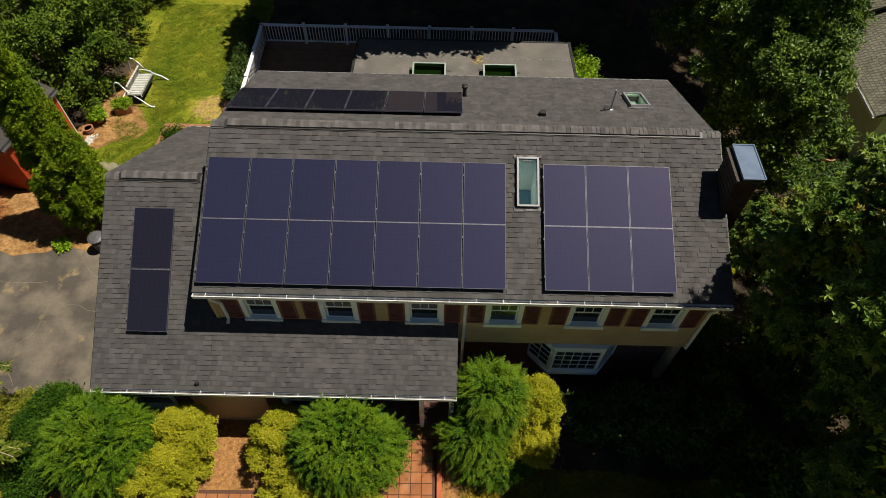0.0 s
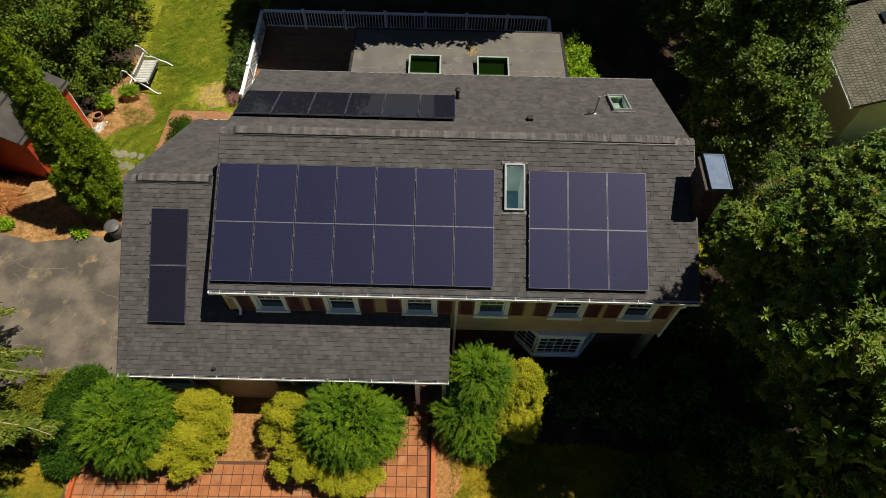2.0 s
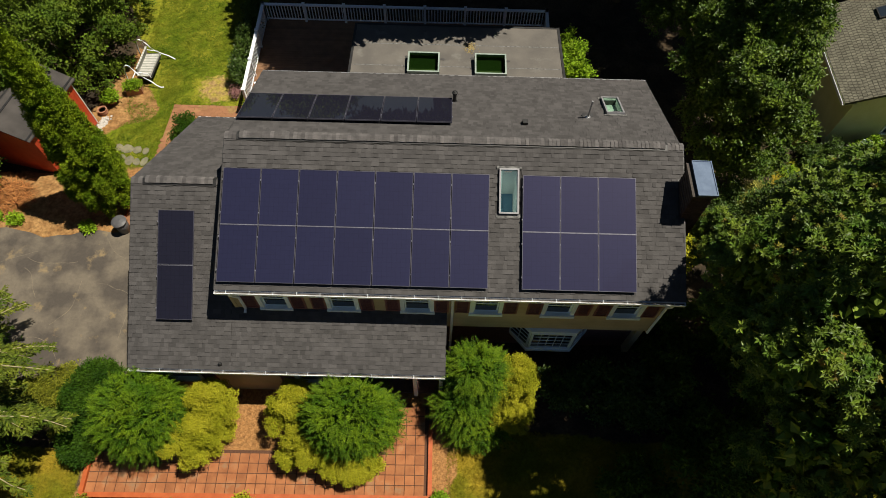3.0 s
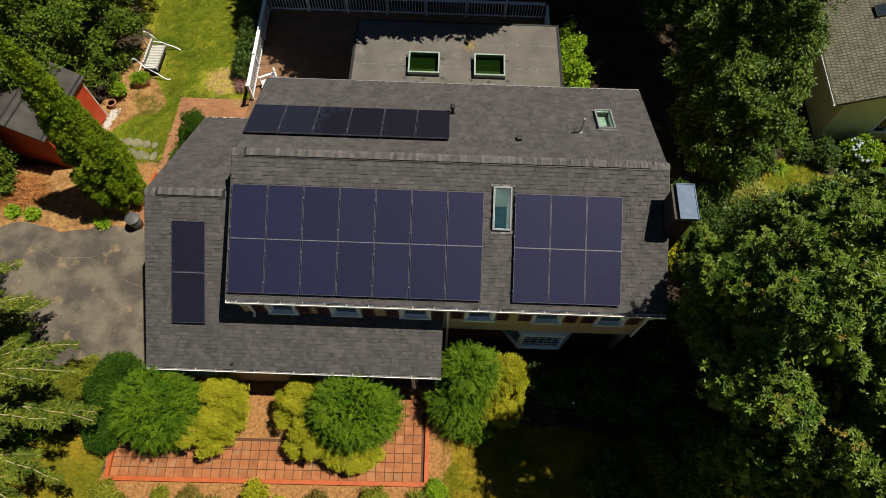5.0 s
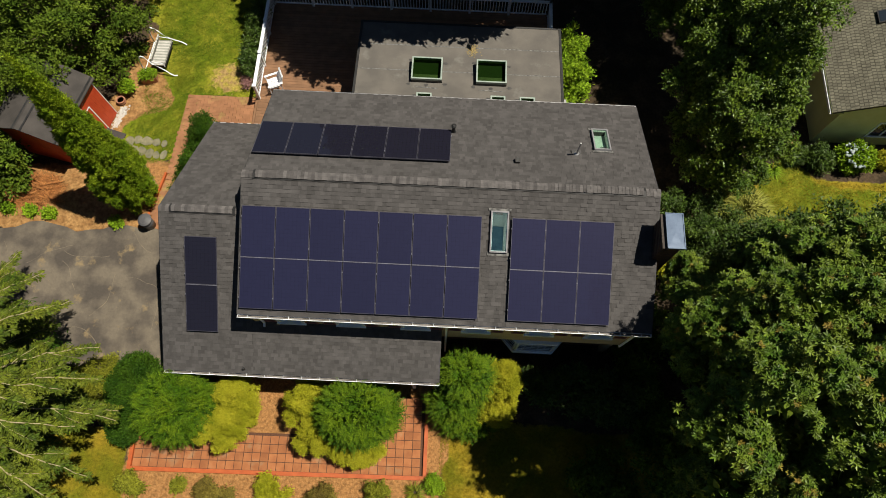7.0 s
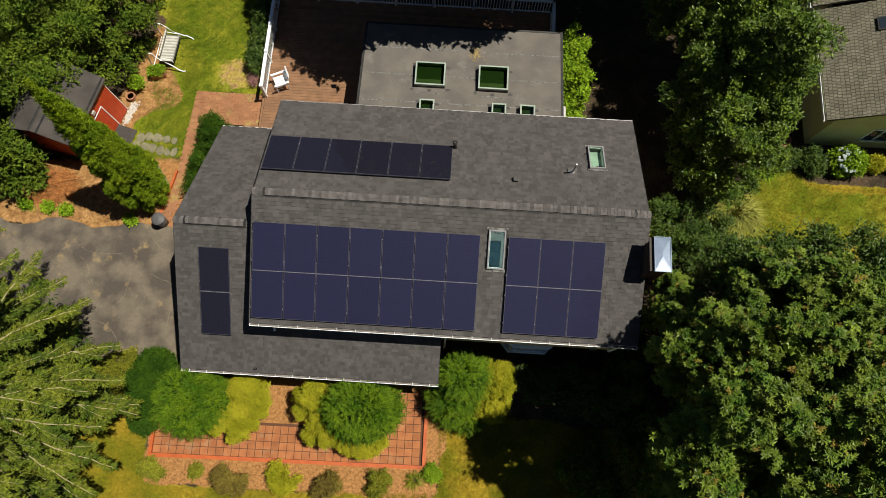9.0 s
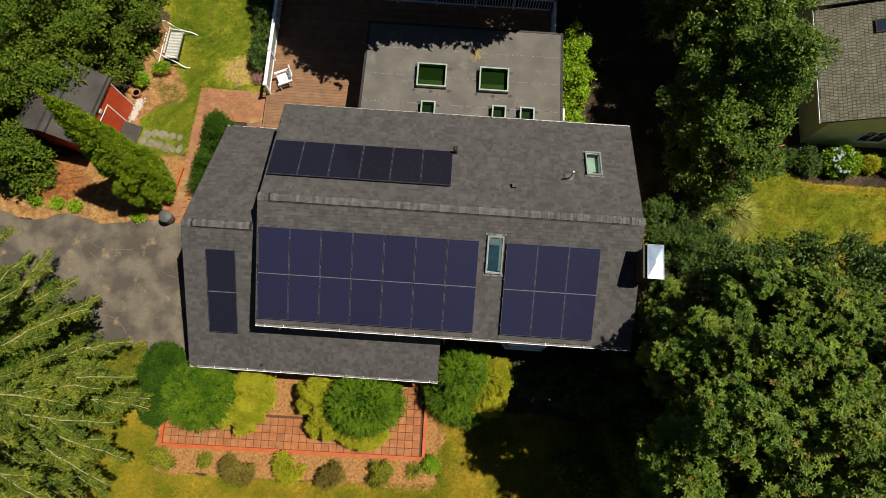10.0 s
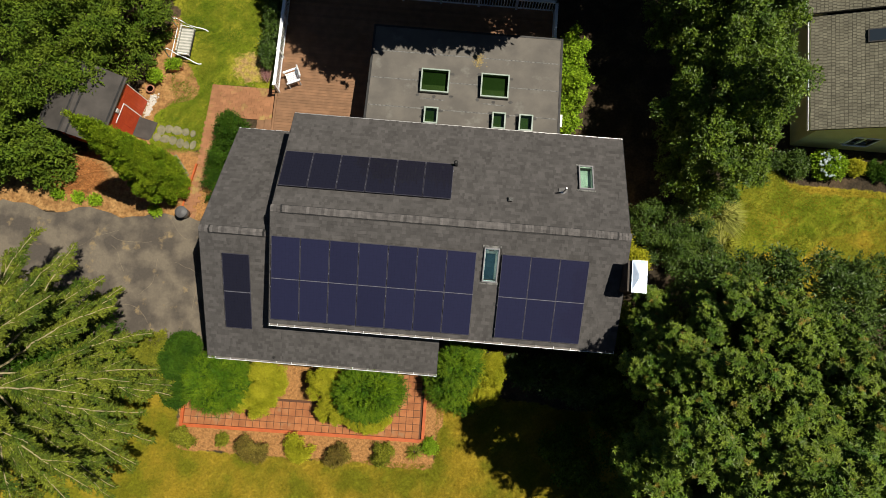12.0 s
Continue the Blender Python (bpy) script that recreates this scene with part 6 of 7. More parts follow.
shrub("dark_hedge", "dense dark green clipped hedge at the driveway corner", -4.9, -2.2, [(-4.75, -1.5, 0.75, 0.7, 0.6, 0.75), (-4.8, -2.4, 0.7, 0.65, 0.75, 0.75), (-5.3, -2.1, 0.6, 0.5, 0.7, 0.65), (-4.9, -3.4, 0.6, 0.55, 0.7, 0.65)],
      2600, 15, 0.07, 0.06, F_dark, 221, 0.5, category="hedge")
shrub("olive_shrub", "small-leaved olive-yellow shrub at the driveway's edge", -6.2, -1.75, [(-6.1, -1.6, 0.5, 0.75, 0.55, 0.5), (-6.9, -2.0, 0.4, 0.6, 0.6, 0.4), (-5.7, -2.6, 0.4, 0.5, 0.7, 0.4)],
      1500, 14, 0.06, 0.06, F_olive, 222, 0.5, clusters=(70, 0.12, 0.25))
for k, (x, y, rad, h, mat, lab) in enumerate(((-4.4, -5.45, 0.42, 0.42, F_olive, "small sparse olive shrub in the mulch"), (-2.78, -5.32, 0.15, 0.22, F_olive, "tiny olive seedling shrub in the mulch"),
                                              (-1.35, -5.5, 0.7, 0.65, F_brown, "straggly bronze-leaved shrub in the mulch"), (0.57, -5.4, 0.62, 0.6, F_gold, "rounded yellow-green shrub in the mulch"),
                                              (2.44, -5.4, 0.56, 0.58, F_brown, "rounded brown-green shrub in the mulch"), (4.2, -5.25, 0.46, 0.5, F_olive, "small brown-green shrub in the mulch"),
                                              (6.2, -5.0, 0.26, 0.26, F_bright, "small lime perennial at the bed's end"))):
    q = random.Random(640 + k)
    clods = [(x + q.uniform(-.55, .55) * rad, y + q.uniform(-.5, .5) * rad, h * q.uniform(0.4, 0.85), rad * q.uniform(0.35, 0.62), rad * q.uniform(0.35, 0.62), h * q.uniform(0.35, 0.6)) for _ in range(5)]
    shrub("bedding_shrub", lab, x, y, clods, int(640 * rad) + 60, 12, 0.075, 0.055, mat, 230 + k, 0.5, group="row of bedding shrubs", clusters=(int(60 * rad) + 6, 0.05, 0.2))


def rosette(name, label, x, y, count, size, slim, mat, seed, category="plant", group="", rise=0.7, base=0.04):
    """Arching leaves from one crown."""
    r = rng(seed)
    t = thing(name, label, category, pose(x, y, float(gz(x, y))), group)
    a = r.uniform(0, 2 * np.pi, count)
    e = r.uniform(0.15, 1.0, count)
    out = np.stack([np.cos(a), np.sin(a), np.zeros(count)], 1)
    P = out * (base * np.sqrt(r.random(count)))[:, None]
    D = out * e[:, None] + np.array([0, 0, rise])
    L = size * r.uniform(0.6, 1.1, count)
    n = np.stack([-np.sin(a), np.cos(a), np.zeros(count)], 1)
    mid = P + unit(D) * L[:, None] * 0.55
    tip = mid + unit(out + np.array([0, 0, -0.35])) * L[:, None] * 0.5
    W = (L * slim)[:, None]
    V = np.stack([P, mid + n * W, tip, mid - n * W], 1).reshape(-1, 3)
    k = np.arange(count)[:, None, None] * 4
    F = (k + np.array([[0, 1, 3], [1, 2, 3]])[None]).reshape(-1, 3)
    soup("leaf_rosette", V, F, mat, t)
    part("root_crown", Geo().lathe([(0.05, -0.03), (0.06, 0.03), (0.02, 0.05)], 8), M_soil, t)
    return t


rosette("daylily", "spiky clump of arching green strap leaves", 5.6, -5.2, 130, 0.5, 0.03, F_olive, 251)
for k, (x, y) in enumerate(((-10.75, 4.85), (-9.95, 4.78), (-7.15, 4.5), (-11.7, 4.9))):
    shrub("hosta", "small lime-green hosta at the driveway edge", x, y, [(x, y, 0.13, 0.22, 0.2, 0.14), (x + 0.08, y - 0.09, 0.1, 0.17, 0.15, 0.12), (x - 0.1, y + 0.04, 0.11, 0.15, 0.17, 0.14)],
          85, 6, 0.10, 0.05, F_bright, 255 + k, 0.55, category="plant", group="hostas", up=1.2)
rosette("ornamental_grass", "large fountain of pale ornamental grass", 18.7, 6.5, 3000, 1.25, 0.011, F_tuft, 261, rise=1.2, base=0.7)
rosette("ornamental_grass", "clump of green ornamental grass", 19.0, 5.2, 900, 1.0, 0.012, F_olive, 262, rise=1.1, base=0.4)
rosette("ornamental_grass", "small clump of green strap leaves", 20.6, 8.8, 160, 0.6, 0.02, F_bright, 263, rise=0.8)

shrub("lime_shrub", "bright lime-green leafy shrub beside the sunroom", 11.7, 11.6, [(11.3, 10.4, 0.6, 0.45, 0.8, 0.8), (11.45, 12.0, 0.8, 0.6, 1.0, 1.0), (11.4, 13.7, 0.7, 0.5, 0.9, 0.95)],
      1100, 14, 0.12, 0.08, F_bright, 271, 0.6, clusters=(60, 0.16, 0.34))
shrub("laurel_shrub", "dark leafy shrub at the gable end", 15.8, 5.4, [(15.4, 5.6, 0.6, 1.0, 1.0, 1.1), (16.8, 5.9, 0.4, 1.1, 0.9, 1.1), (16.4, 4.6, 0.5, 1.1, 0.8, 1.0), (17.8, 4.6, 0.2, 1.0, 0.8, 1.0)],
      1700, 15, 0.1, 0.08, F_laurel, 272, 0.45, clusters=(130, 0.18, 0.36))
shrub("lime_shrub", "yellow-green shrub close behind the chimney", 14.0, 4.6, [(13.9, 4.6, 0.5, 0.6, 0.8, 0.8), (14.6, 3.9, 0.4, 0.7, 0.6, 0.7)], 700, 13, 0.12, 0.11, F_gold, 273, 0.5)
shrub("olive_shrub", "shaded shrub below the bay window", 10.2, -1.5, [(11.3, -1.5, 0.8, 0.8, 0.7, 0.8), (10.1, -1.3, 0.5, 0.6, 0.5, 0.5), (12.7, -1.7, 0.9, 0.8, 0.8, 0.9)], 1100, 13, 0.11, 0.11, F_laurel, 274, 0.5, clusters=(90, 0.15, 0.32))
shrub("olive_shrub", "shaded undergrowth beneath the big tree", 13.0, -4.6, [(12.3, -4.6, 0.8, 1.0, 1.0, 0.9), (13.6, -6.2, 0.9, 1.2, 1.1, 1.0), (14.4, -3.6, 1.4, 1.2, 1.1, 1.4), (13.5, -1.6, 0.9, 0.8, 1.1, 1.0), (13.8, 0.7, 0.7, 0.7, 1.2, 0.9), (16.2, -1.3, 1.1, 1.3, 1.2, 1.2), (16.1, 0.9, 0.9, 1.1, 1.0, 1.1)], 3000, 13, 0.13, 0.12, F_hedge, 275, 0.5, clusters=(120, 0.2, 0.4))
shrub("hydrangea", "rounded hydrangea bush with pale blossom before the yellow wall", 24.1, 9.45, [(24.1, 9.45, 0.5, 0.62, 0.5, 0.55)], 700, 13, 0.11, 0.08, F_bright, 281, 0.6, clusters=(40, 0.1, 0.2))
shrub("border_shrub", "leafy border shrub beside the yellow wall", 22.7, 9.4, [(22.6, 9.45, 0.4, 0.5, 0.45, 0.45), (21.6, 9.6, 0.3, 0.35, 0.3, 0.3)], 600, 13, 0.12, 0.09, F_laurel, 282, 0.35, clusters=(45, 0.1, 0.2))
shrub("border_shrub", "dark clipped border shrub beside the yellow wall", 26.9, 9.45, [(26.7, 9.45, 0.38, 0.6, 0.34, 0.42), (27.6, 9.4, 0.38, 0.6, 0.36, 0.42)], 900, 13, 0.08, 0.06, F_dark, 283, 0.5, clusters=(60, 0.1, 0.2))
shrub("border_shrub", "golden border shrub beside the yellow wall", 25.5, 9.5, [(25.5, 9.5, 0.35, 0.35, 0.3, 0.4)], 300, 13, 0.09, 0.08, F_gold, 284, 0.5)
shrub("rail_shrub", "leafy green shrubs growing along the deck railing", -2.85, 13.3, [(-2.75, 12.2, 0.45, 0.26, 0.5, 0.55), (-2.75, 13.3, 0.55, 0.32, 0.7, 0.7), (-2.72, 14.6, 0.6, 0.34, 0.7, 0.7), (-2.7, 15.9, 0.6, 0.34, 0.6, 0.7)],
      1000, 13, 0.10, 0.08, F_laurel, 285, 0.5, clusters=(90, 0.1, 0.22))
shrub("pink_shrub", "small shrub with dusty pink blossom beside the deck", -3.0, 11.35, [(-2.9, 11.5, 0.25, 0.2, 0.28, 0.25)], 70, 10, 0.05, 0.07, M_pink, 286, 0.6)
shrub("garage_hedge", "dark green hedge behind the garage", -4.1, 8.2, [(-4.05, 8.4, 0.7, 0.62, 0.75, 0.95), (-4.3, 7.1, 0.5, 0.5, 0.7, 0.8), (-4.55, 5.9, 0.4, 0.42, 0.8, 0.7)], 1500, 14, 0.085, 0.08, F_dark, 287, 0.5, clusters=(110, 0.14, 0.28))


def blossoms(x, y, z, spread, count, seed):
    r = random.Random(seed)
    t = thing("blossom_heads", "pale blue-white hydrangea flower heads", "flowers", pose(x, y, z))
    me = Geo().lathe([(0.02, -0.02), (0.07, 0.0), (0.055, 0.04), (0.02, 0.055)], 7).mesh("flower_head", M_flower)
    for i in range(count):
        a, d = r.uniform(0, 6.28), spread * math.sqrt(r.random())
        ob = new("flower_head", me)
        ob.matrix_basis = pose(d * math.cos(a), d * math.sin(a), 0.66 * math.sqrt(max(0, 1 - (d / 0.8) ** 2)) - 0.02)
        ob.parent = t


blossoms(24.1, 9.45, float(gz(24.1, 9.45)) + 0.42, 0.62, 75, 5)


def debris():
    r = rng(71)
    x, y = -11.0, 5.75
    n = 2600
    d = np.sqrt(r.random(n)) * 1.0
    a = r.uniform(0, 2 * np.pi, n)
    P = np.stack([d * np.cos(a) * 1.25, d * np.sin(a) * 0.8, 0.45 * (1 - d) * r.random(n)], 1)
    D = np.stack([r.normal(size=n), r.normal(size=n) * 0.7, r.normal(size=n) * 0.25], 1)
    V, F = leaf_soup(P, D, np.tile([0, 0, 1.0], (n, 1)), r.uniform(0.12, 0.6, n), np.full(n, 0.011))
    t = thing("brushwood_pile", "heap of dead orange-brown cut branches on bare soil", "brushwood", pose(x, y, float(gz(x, y)) + 0.01))
    ob = soup("dead_brush", V, F, M_straw, t)
    ob["kind"] = "stuff"
    q = random.Random(72)
    for i in range(14):
        b = Vector((q.uniform(-1, 1), q.uniform(-.6, .6), q.uniform(.05, .3)))
        e = b + Vector((q.uniform(-1, 1), q.uniform(-.6, .6), q.uniform(-.1, .2)))
        part("branch", Geo().tube([b, b.lerp(e, .5) + Vector((0, 0, .06)), e], [0.022, 0.016, 0.006], 5), M_straw, t)


debris()


# ---- shed ----
def shed():
    """A small red shed with a felt roof; its long side faces the lawn."""
    ln, w, h, top = 2.8, 2.7, 2.4, 2.95
    t = thing("shed", "small red timber shed with a dark felt roof and white trim", "shed", pose(-9.1, 7.05, -0.3, 0, 0, -13))
    g = Geo().box((-0.08, 0, 0), (0, ln, h))
    wl = part("wall", g, M_shed_red, t, "red boarded front")
    for i in range(18):
        y = ln * (i + 0.5) / 18
        part("board", Geo().box((0, y - ln / 36 + 0.003, 0.02), (0.012, y + ln / 36 - 0.003, h - 0.03)), M_shed_red, wl)
    part("wall", Geo().box((-w, 0, 0), (-w + 0.08, ln, h)), M_shed_red, t)
    for y in (0, ln - 0.08):
        part("wall", Geo().prism([(-w + .08, y, 0), (-0.08, y, 0), (-0.08, y, h), (-w / 2, y, top - 0.05), (-w + .08, y, h)], (0, 0.08, 0)), M_shed_red, t)
    for s in (0, 1):
        sg = -1 if s else 1
        xa, xb = (-w / 2, 0.14) if not s else (-w - 0.14, -w / 2)
        za, zb = (top, h - 0.02) if not s else (h - 0.02, top)
        rf = part("roof", Geo().prism([(xa, -0.2, za), (xb, -0.2, zb), (xb, -0.2, zb + 0.05), (xa, -0.2, za + 0.05)], (0, ln + 0.4, 0)), M_felt, t, "dark roofing felt")
        for f in (0.12, 0.92):
            x = xa + (xb - xa) * f
            z = za + (zb - za) * f + 0.055
            part("felt_lap", Geo().box((x - 0.05, -0.2, z - 0.004), (x + 0.05, ln + 0.2, z + 0.006), None), M_dark_metal, rf)
    part("corner_trim", Geo().box((-0.03, ln, 0), (0.03, ln + 0.03, h)), M_white, t, "white corner board")
    part("door_trim", Geo().box((0.012, ln - 0.82, 0.05), (0.03, ln - 0.78, 1.72)), M_white, t)
    part("door_trim", Geo().box((0.012, ln - 1.75, 1.72), (0.03, ln - 0.78, 1.76)), M_white, t)
    part("lamp_box", Geo().box((0.013, ln - 1.35, 1.98), (0.1, ln - 1.17, 2.14)), M_fabric_w, t, "cream wall box")
    part("ramp", Geo().add([(0.02, ln - 1.8, 0.12), (0.02, ln - 0.85, 0.12), (0.85, ln - 0.85, -0.02), (0.85, ln - 1.8, -0.02), (0.02, ln - 1.8, 0.16), (0.02, ln - 0.85, 0.16), (0.85, ln - 0.85, 0.03), (0.85, ln - 1.8, 0.03)],
                           [(3, 2, 1, 0), (4, 7, 6, 5), (0, 4, 5, 1), (1, 5, 6, 2), (2, 6, 7, 3), (3, 7, 4, 0)]), M_felt, t, "dark grey ramp")


shed()
def gravel_strip():
    """Loose white stones scattered along the shed's far end."""
    r = random.Random(77)
    g = Geo()
    for _ in range(260):
        f = r.random()
        x = -8.42 + 0.22 * f + r.gauss(0, 0.09)
        y = 9.1 + f * 1.0 + r.gauss(0, 0.05)
        s = r.uniform(0.018, 0.045)
        g.box((-s, -s * 0.8, -s * 0.5), (s, s * 0.8, s * 0.5), pose(x, y, float(gz(x, y)) + s * 0.3, r.uniform(-30, 30), r.uniform(-30, 30), r.uniform(0, 180)))
    tagged(part("gravel_strip", g, M_gravel), "strip of loose white gravel along the shed", "gravel", kind="stuff")


gravel_strip()


# ---- garden furniture and pots ----
def pot(name, label, x, y, profile, mat, plant=None, fill=None, seed=0, category="flower pot"):
    t = thing(name, label, category, pose(x, y, float(gz(x, y)) + 0.01), "garden pots")
    part("body", Geo().lathe(profile, 18), mat, t, smooth=False)
    if fill:
        part("soil", Geo().lathe([(fill[0], fill[1] - 0.03), (fill[0], fill[1])], 16), M_soil, t)
    if plant:
        crown("foliage", [(0, 0, plant[1], plant[0], plant[0], plant[0] * 0.75)], 160, 12, 0.1, 0.07, plant[2], t, seed, 0.6, core=0)
    return t


pot("planter_pot", "round terracotta pot with a leafy green plant", -8.15, 10.95, [(0.15, 0), (0.21, 0.24), (0.23, 0.26), (0.19, 0.26)], M_terracotta, (0.24, 0.34, F_bright), None, 301)
pot("empty_pot", "squat terracotta pot filled with dark soil", -8.35, 10.35, [(0.14, 0), (0.19, 0.08), (0.18, 0.2), (0.2, 0.24), (0.15, 0.24), (0.14, 0.2)], M_terracotta, None, (0.14, 0.2), 302)
pot("terracotta_pot", "large empty terracotta pot beside the neighbour's house", 21.42, 10.4, [(0.2, 0), (0.3, 0.4), (0.33, 0.45), (0.27, 0.45), (0.24, 0.3)], M_terracotta, None, (0.23, 0.3), 303)


def refuse_bin():
    t = thing("garden_bin", "round dark grey garden bin with a domed lid", "bin", pose(-5.75, 4.45, 0.02))
    part("body", Geo().lathe([(0.2, 0), (0.23, 0.35), (0.25, 0.62)], 20), M_urn, t, smooth=True)
    part("lid", Geo().lathe([(0.27, 0.62), (0.275, 0.66), (0.2, 0.71), (0.06, 0.74)], 20), M_urn, t, "domed lid")


refuse_bin()


def planter_box():
    t = thing("planter_box", "small timber planter filled with green leaves", "planter", pose(-7.35, 11.6, float(gz(-7.3, 11.6)), 0, 0, 18), "garden pots")
    part("box", Geo().box((-0.32, -0.22, 0), (0.32, -0.19, 0.3)).box((-0.32, 0.19, 0), (0.32, 0.22, 0.3)).box((-0.32, -0.19, 0), (-0.29, 0.19, 0.3)).box((0.29, -0.19, 0), (0.32, 0.19, 0.3)), M_terracotta, t)
    part("soil", Geo().box((-0.29, -0.19, 0.02), (0.29, 0.19, 0.26)), M_soil, t)
    crown("foliage", [(-0.12, 0, 0.38, 0.22, 0.22, 0.18), (0.14, 0, 0.38, 0.22, 0.22, 0.18)], 120, 12, 0.07, 0.05, F_bright, t, 311, 0.6, core=0)


planter_box()
board = part("leaning_board", Geo().box((-0.6, -0.08, 0), (0.6, 0.08, 0.05)), M_flag)
board.matrix_basis = pose(-6.35, 6.75, float(gz(-6.35, 6.75)) + 0.0, 0, 0, -52)
tagged(board, "weathered grey board lying on the mulch", "board")


def swing_seat():
    """A garden swing seat: bent white tube ends, a striped cushioned bench between them."""
    t = thing("swing_seat", "white tubular garden swing seat with striped cushions on the grass", "swing seat", pose(-6.95, 12.75, float(gz(-7, 12.85)), 0, 0, -4) @ Matrix.Scale(0.84, 4))
    for y in (-0.95, 0.95):
        part("end_frame", Geo().tube([(1.0, y * 1.04, 0.03), (0.86, y * 1.10, 0.06), (0.68, y * 1.10, 0.2), (0.46, y * 1.03, 0.36), (0.18, y, 0.55), (-0.06, y, 0.8), (-0.2, y, 1.08), (-0.34, y * 0.97, 1.3), (-0.5, y * 0.95, 1.34), (-0.64, y * 0.97, 1.2), (-0.72, y, 0.9), (-0.78, y, 0.45), (-0.8, y, 0.03)], [0.032] * 13, 8), M_white, t, smooth=True)
        part("arm", Geo().tube([(0.42, y * 0.84, 0.45), (0.38, y * 0.84, 0.72), (-0.25, y * 0.84, 0.78)], [0.02] * 3, 6), M_white, t)
        part("hanger", Geo().tube([(-0.4, y, 1.28), (-0.2, y * 0.84, 0.76)], [0.01, 0.01], 5), M_alu, t)
    part("foot_bar", Geo().tube([(-0.8, -0.95, 0.04), (-0.8, 0.95, 0.04)], [0.025] * 2, 8), M_white, t)
    part("seat_frame", Geo().box((-0.32, -0.8, 0.36), (0.42, 0.8, 0.42)), M_dark_metal, t)
    ms, mb = pose(-0.3, -0.8, 0.425, 0, -6), pose(-0.32, -0.8, 0.44, 0, -68)
    for k in range(18):
        y0, y1 = k * 1.6 / 18, (k + 1) * 1.6 / 18
        mat = M_fabric_w if k % 2 == 0 else M_fabric_g
        lab = "white canvas stripe" if k % 2 == 0 else "sage canvas stripe"
        part("seat_stripe", Geo().box((0, y0, 0), (0.72, y1 - 0.002, 0.09), ms), mat, t, lab)
        part("back_stripe", Geo().box((0.03, y0, 0), (0.62, y1 - 0.002, 0.08), mb), mat, t, lab)


swing_seat()


def deck_chair():
    t = thing("garden_chair", "white slatted timber armchair on the deck", "chair", pose(-1.55, 11.25, 0.02, 0, 0, 205) @ Matrix.Scale(0.97, 4))
    for i in range(6):
        y = -0.27 + i * 0.094
        part("seat_slat", Geo().box((-0.26, y, 0.36), (0.28, y + 0.075, 0.385)), M_white, t)
        part("back_slat", Geo().box((0, y, 0), (0.025, y + 0.075, 0.62), pose(-0.27, 0, 0.38, 0, -18)), M_white, t)
    for y in (-0.31, 0.29):
        part("arm", Geo().box((-0.35, y - 0.03, 0.58), (0.33, y + 0.06, 0.61)), M_white, t)
        for x in (-0.28, 0.25):
            part("leg", Geo().box((x, y, 0), (x + 0.05, y + 0.04, 0.58)), M_white, t)
    part("back_rail", Geo().box((0.025, -0.3, 0.5), (0.045, 0.32, 0.56), pose(-0.27, 0, 0.38, 0, -18)), M_white, t)


deck_chair()


# ---- neighbour's house ----
def notched_shingles(parent, m, width, length, seed):
    """Thick weathered tabs with open notches between them, staggered course by course."""
    r = random.Random(seed)
    V, F = [], []
    q = np.array(m)
    rows = int(length / 0.16)
    for j in range(rows):
        v, x = j * length / rows, -0.08 * (j % 2)
        while x < width:
            w = r.uniform(0.09, 0.115)
            a, b = max(x, 0), min(x + w, width)
            if b - a > 0.03:
                t = r.uniform(0.008, 0.013)
                v0 = v + r.uniform(-0.008, 0.008)
                p = np.array([(a, v0, 0), (b, v0, 0), (b, v + 0.145, 0), (a, v + 0.145, 0), (a, v0, t), (b, v0, t), (b, v + 0.145, 0.004), (a, v + 0.145, 0.004)])
                F.append(np.array(TAB_FACES) + 8 * len(V))
                V.append(p @ q[:3, :3].T + q[:3, 3])
            x += w + r.uniform(0.04, 0.06)
    ob = soup("shingle_field", np.concatenate(V), np.concatenate(F), M_cedar, parent)
    ob["kind"] = "stuff"


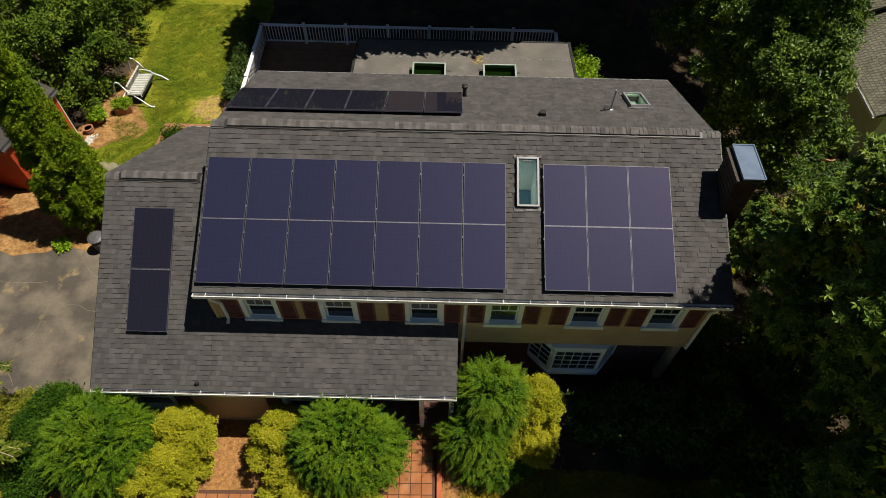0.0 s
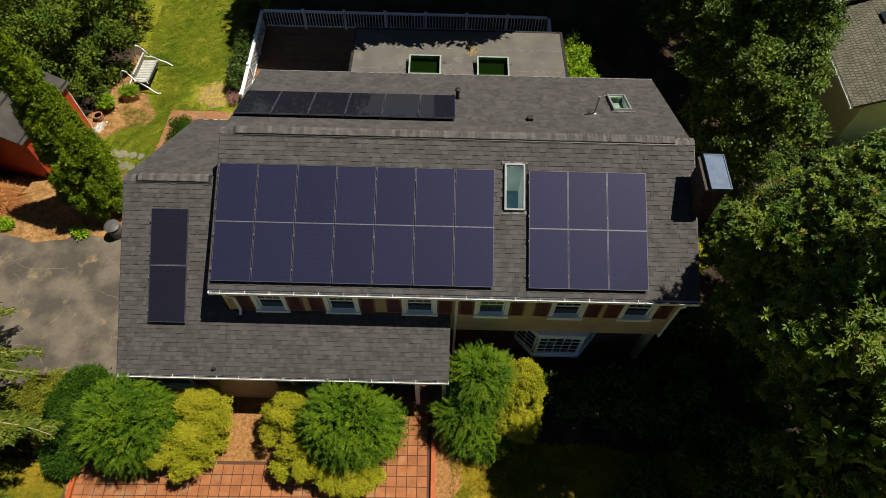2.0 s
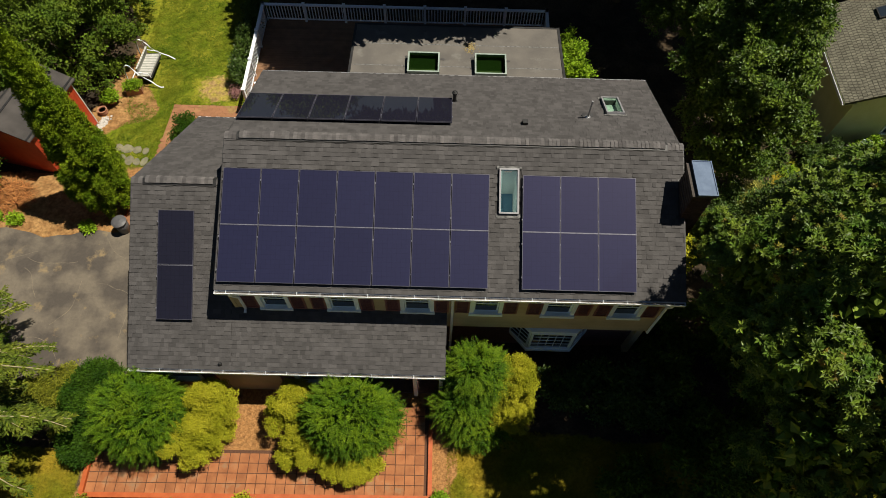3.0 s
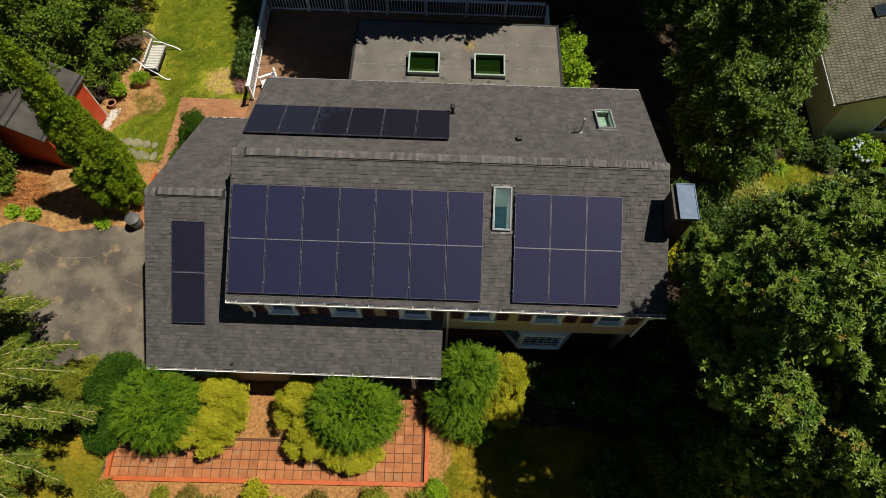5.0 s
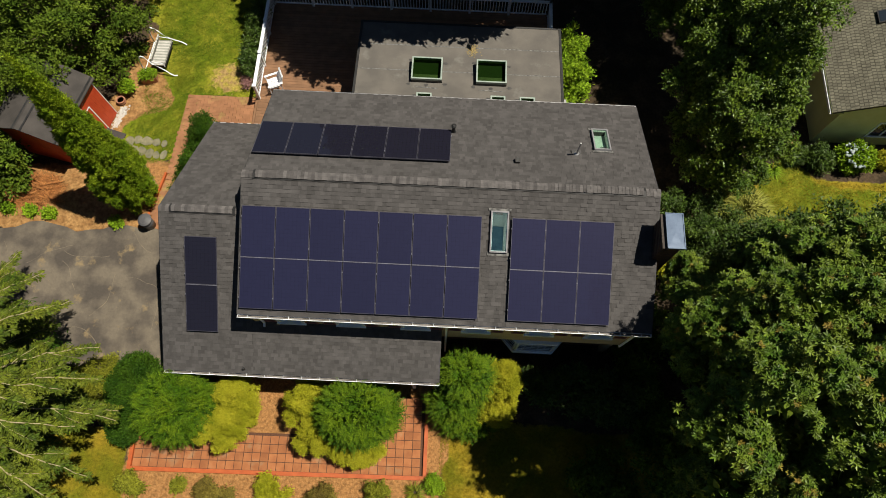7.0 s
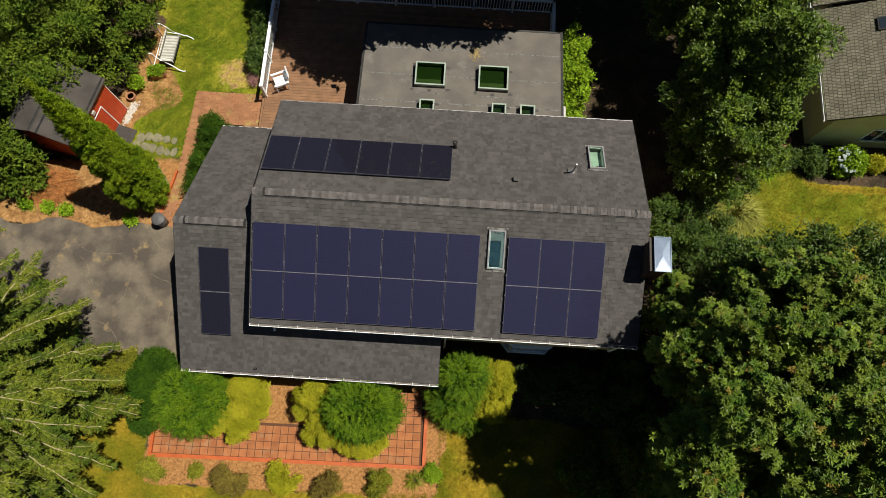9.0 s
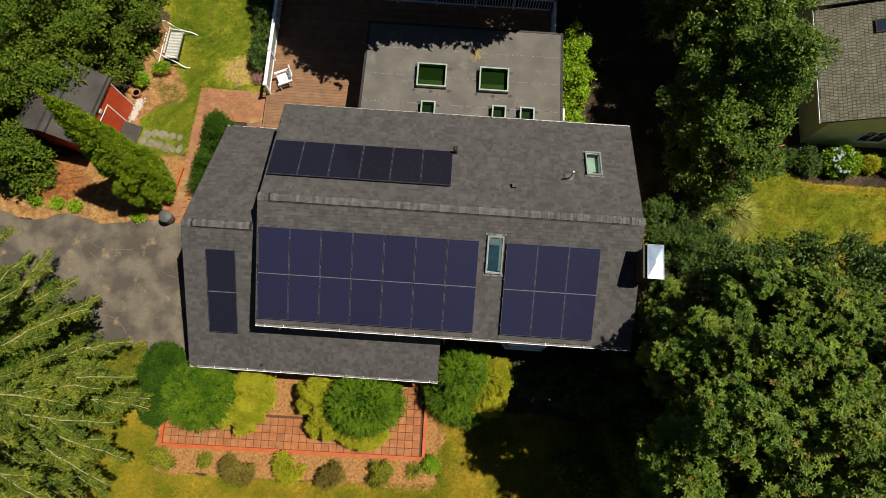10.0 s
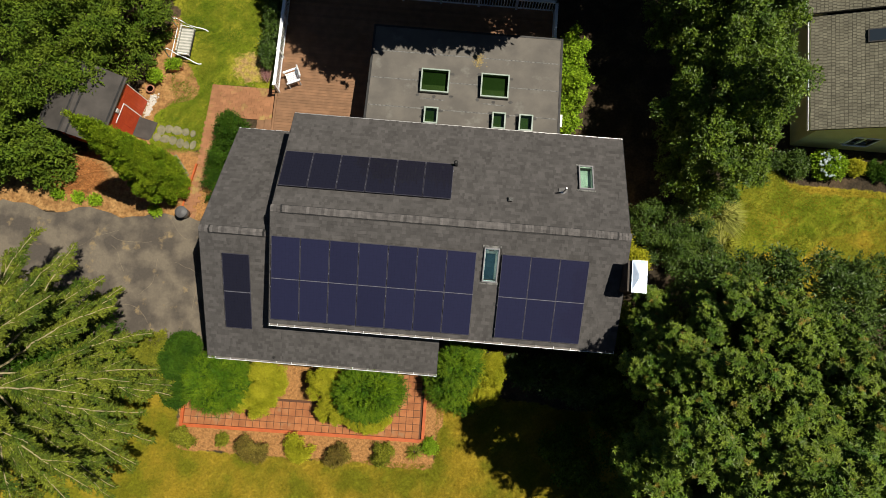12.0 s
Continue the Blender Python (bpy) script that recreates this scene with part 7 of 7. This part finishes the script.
def neighbour():
    n = thing("neighbour_house", "pale yellow single-storey house with a weathered grey shingle roof", "house")
    x0, y0, ez, rise = 22.09, 10.35, 1.44, 0.42
    w = 9.0
    k = math.hypot(1, rise)
    for ya, yb, dz, ex in ((y0, 15.75, 0.0, x0), (15.75, 24.0, 0.22, x0 - 0.25)):
        m = Matrix(((0, rise and 1 / k, -rise / k, ex), (-1, 0, 0, yb), (0, rise / k, 1 / k, ez + dz), (0, 0, 0, 1)))
        ln = yb - ya
        sl = (w / 2 + (x0 - ex)) * k
        # Darker base colour under the tabs paints the shade of their notches.
        r = part("roof", Geo().box((0, 0, -0.12), (ln, sl, -0.001), m), M_cedar_shade, n, "weathered grey shingle roof slope")
        notched_shingles(r, m, ln, sl, 91)
        m2 = Matrix(((0, -1 / k, rise / k, x0 + w), (1, 0, 0, ya), (0, rise / k, 1 / k, ez + dz), (0, 0, 0, 1)))
        part("roof", Geo().box((0, 0, -0.12), (ln, w / 2 * k, -0.001), m2), M_cedar, n, "weathered grey shingle roof slope")
        part("gutter", Geo().box((ex - 0.11, ya, ez + dz - 0.12), (ex - 0.01, yb, ez + dz - 0.1)).box((ex - 0.12, ya, ez + dz - 0.12), (ex - 0.105, yb, ez + dz)), M_white, n, "white gutter")
    gy = y0 + 0.14
    top = ez + rise * (w / 2 - 0.0)
    hole = (24.7, 25.8, -0.45, 0.55)
    g = Geo()
    cut_wall(g, x0 + 0.5, x0 + w - 0.5, -2.2, ez + 0.1, gy, gy + 0.2, [hole])
    part("wall", g, M_yellow_wall, n, "pale yellow stucco gable wall")
    part("gable", Geo().prism([(x0 + 0.5, gy, ez + 0.1), (x0 + w - 0.5, gy, ez + 0.1), (x0 + w / 2, gy, top - 0.14)], (0, 0.2, 0)), M_yellow_wall, n)
    part("wall", Geo().box((x0 + 0.5, gy + 0.2, -2.2), (x0 + 0.7, 24, ez + 0.08)), M_yellow_wall, n, "pale yellow stucco side wall")
    part("wall", Geo().box((x0 + w - 0.7, gy + 0.2, -2.2), (x0 + w - 0.5, 24, ez + 0.08)), M_yellow_wall, n)
    part("soffit", Geo().box((x0 + 0.02, y0 + 0.02, ez - 0.1), (x0 + 0.5, 15.7, ez - 0.07)), M_yellow_wall, n)
    a, b, c, d = hole
    wdw = part("window", Geo().box((a - 0.09, gy - 0.03, c - 0.09), (a, gy + 0.05, d + 0.09)).box((b, gy - 0.03, c - 0.09), (b + 0.09, gy + 0.05, d + 0.09))
               .box((a, gy - 0.03, d), (b, gy + 0.05, d + 0.09)).box((a, gy - 0.05, c - 0.09), (b, gy + 0.05, c)).box(((a + b) / 2 - 0.03, gy, c), ((a + b) / 2 + 0.03, gy + 0.05, d)), M_white, n, "white sliding window")
    part("pane", Geo().box((a, gy + 0.055, c), (b, gy + 0.065, d)), M_glass, wdw, "dark window glass")
    xs, ys = 24.12, 14.85
    zs = ez + rise * (xs - x0)
    m = Matrix(((0, 1 / k, -rise / k, xs), (-1, 0, 0, ys), (0, rise / k, 1 / k, zs), (0, 0, 0, 1)))
    s = part("skylight", Geo().box((0, 0, 0), (0.62, 1.2, 0.1), m), M_dark_metal, n, "dark roof window")
    part("pane", Geo().box((0.05, 0.05, 0.1), (0.57, 1.15, 0.105), m), M_glass, s)


neighbour()
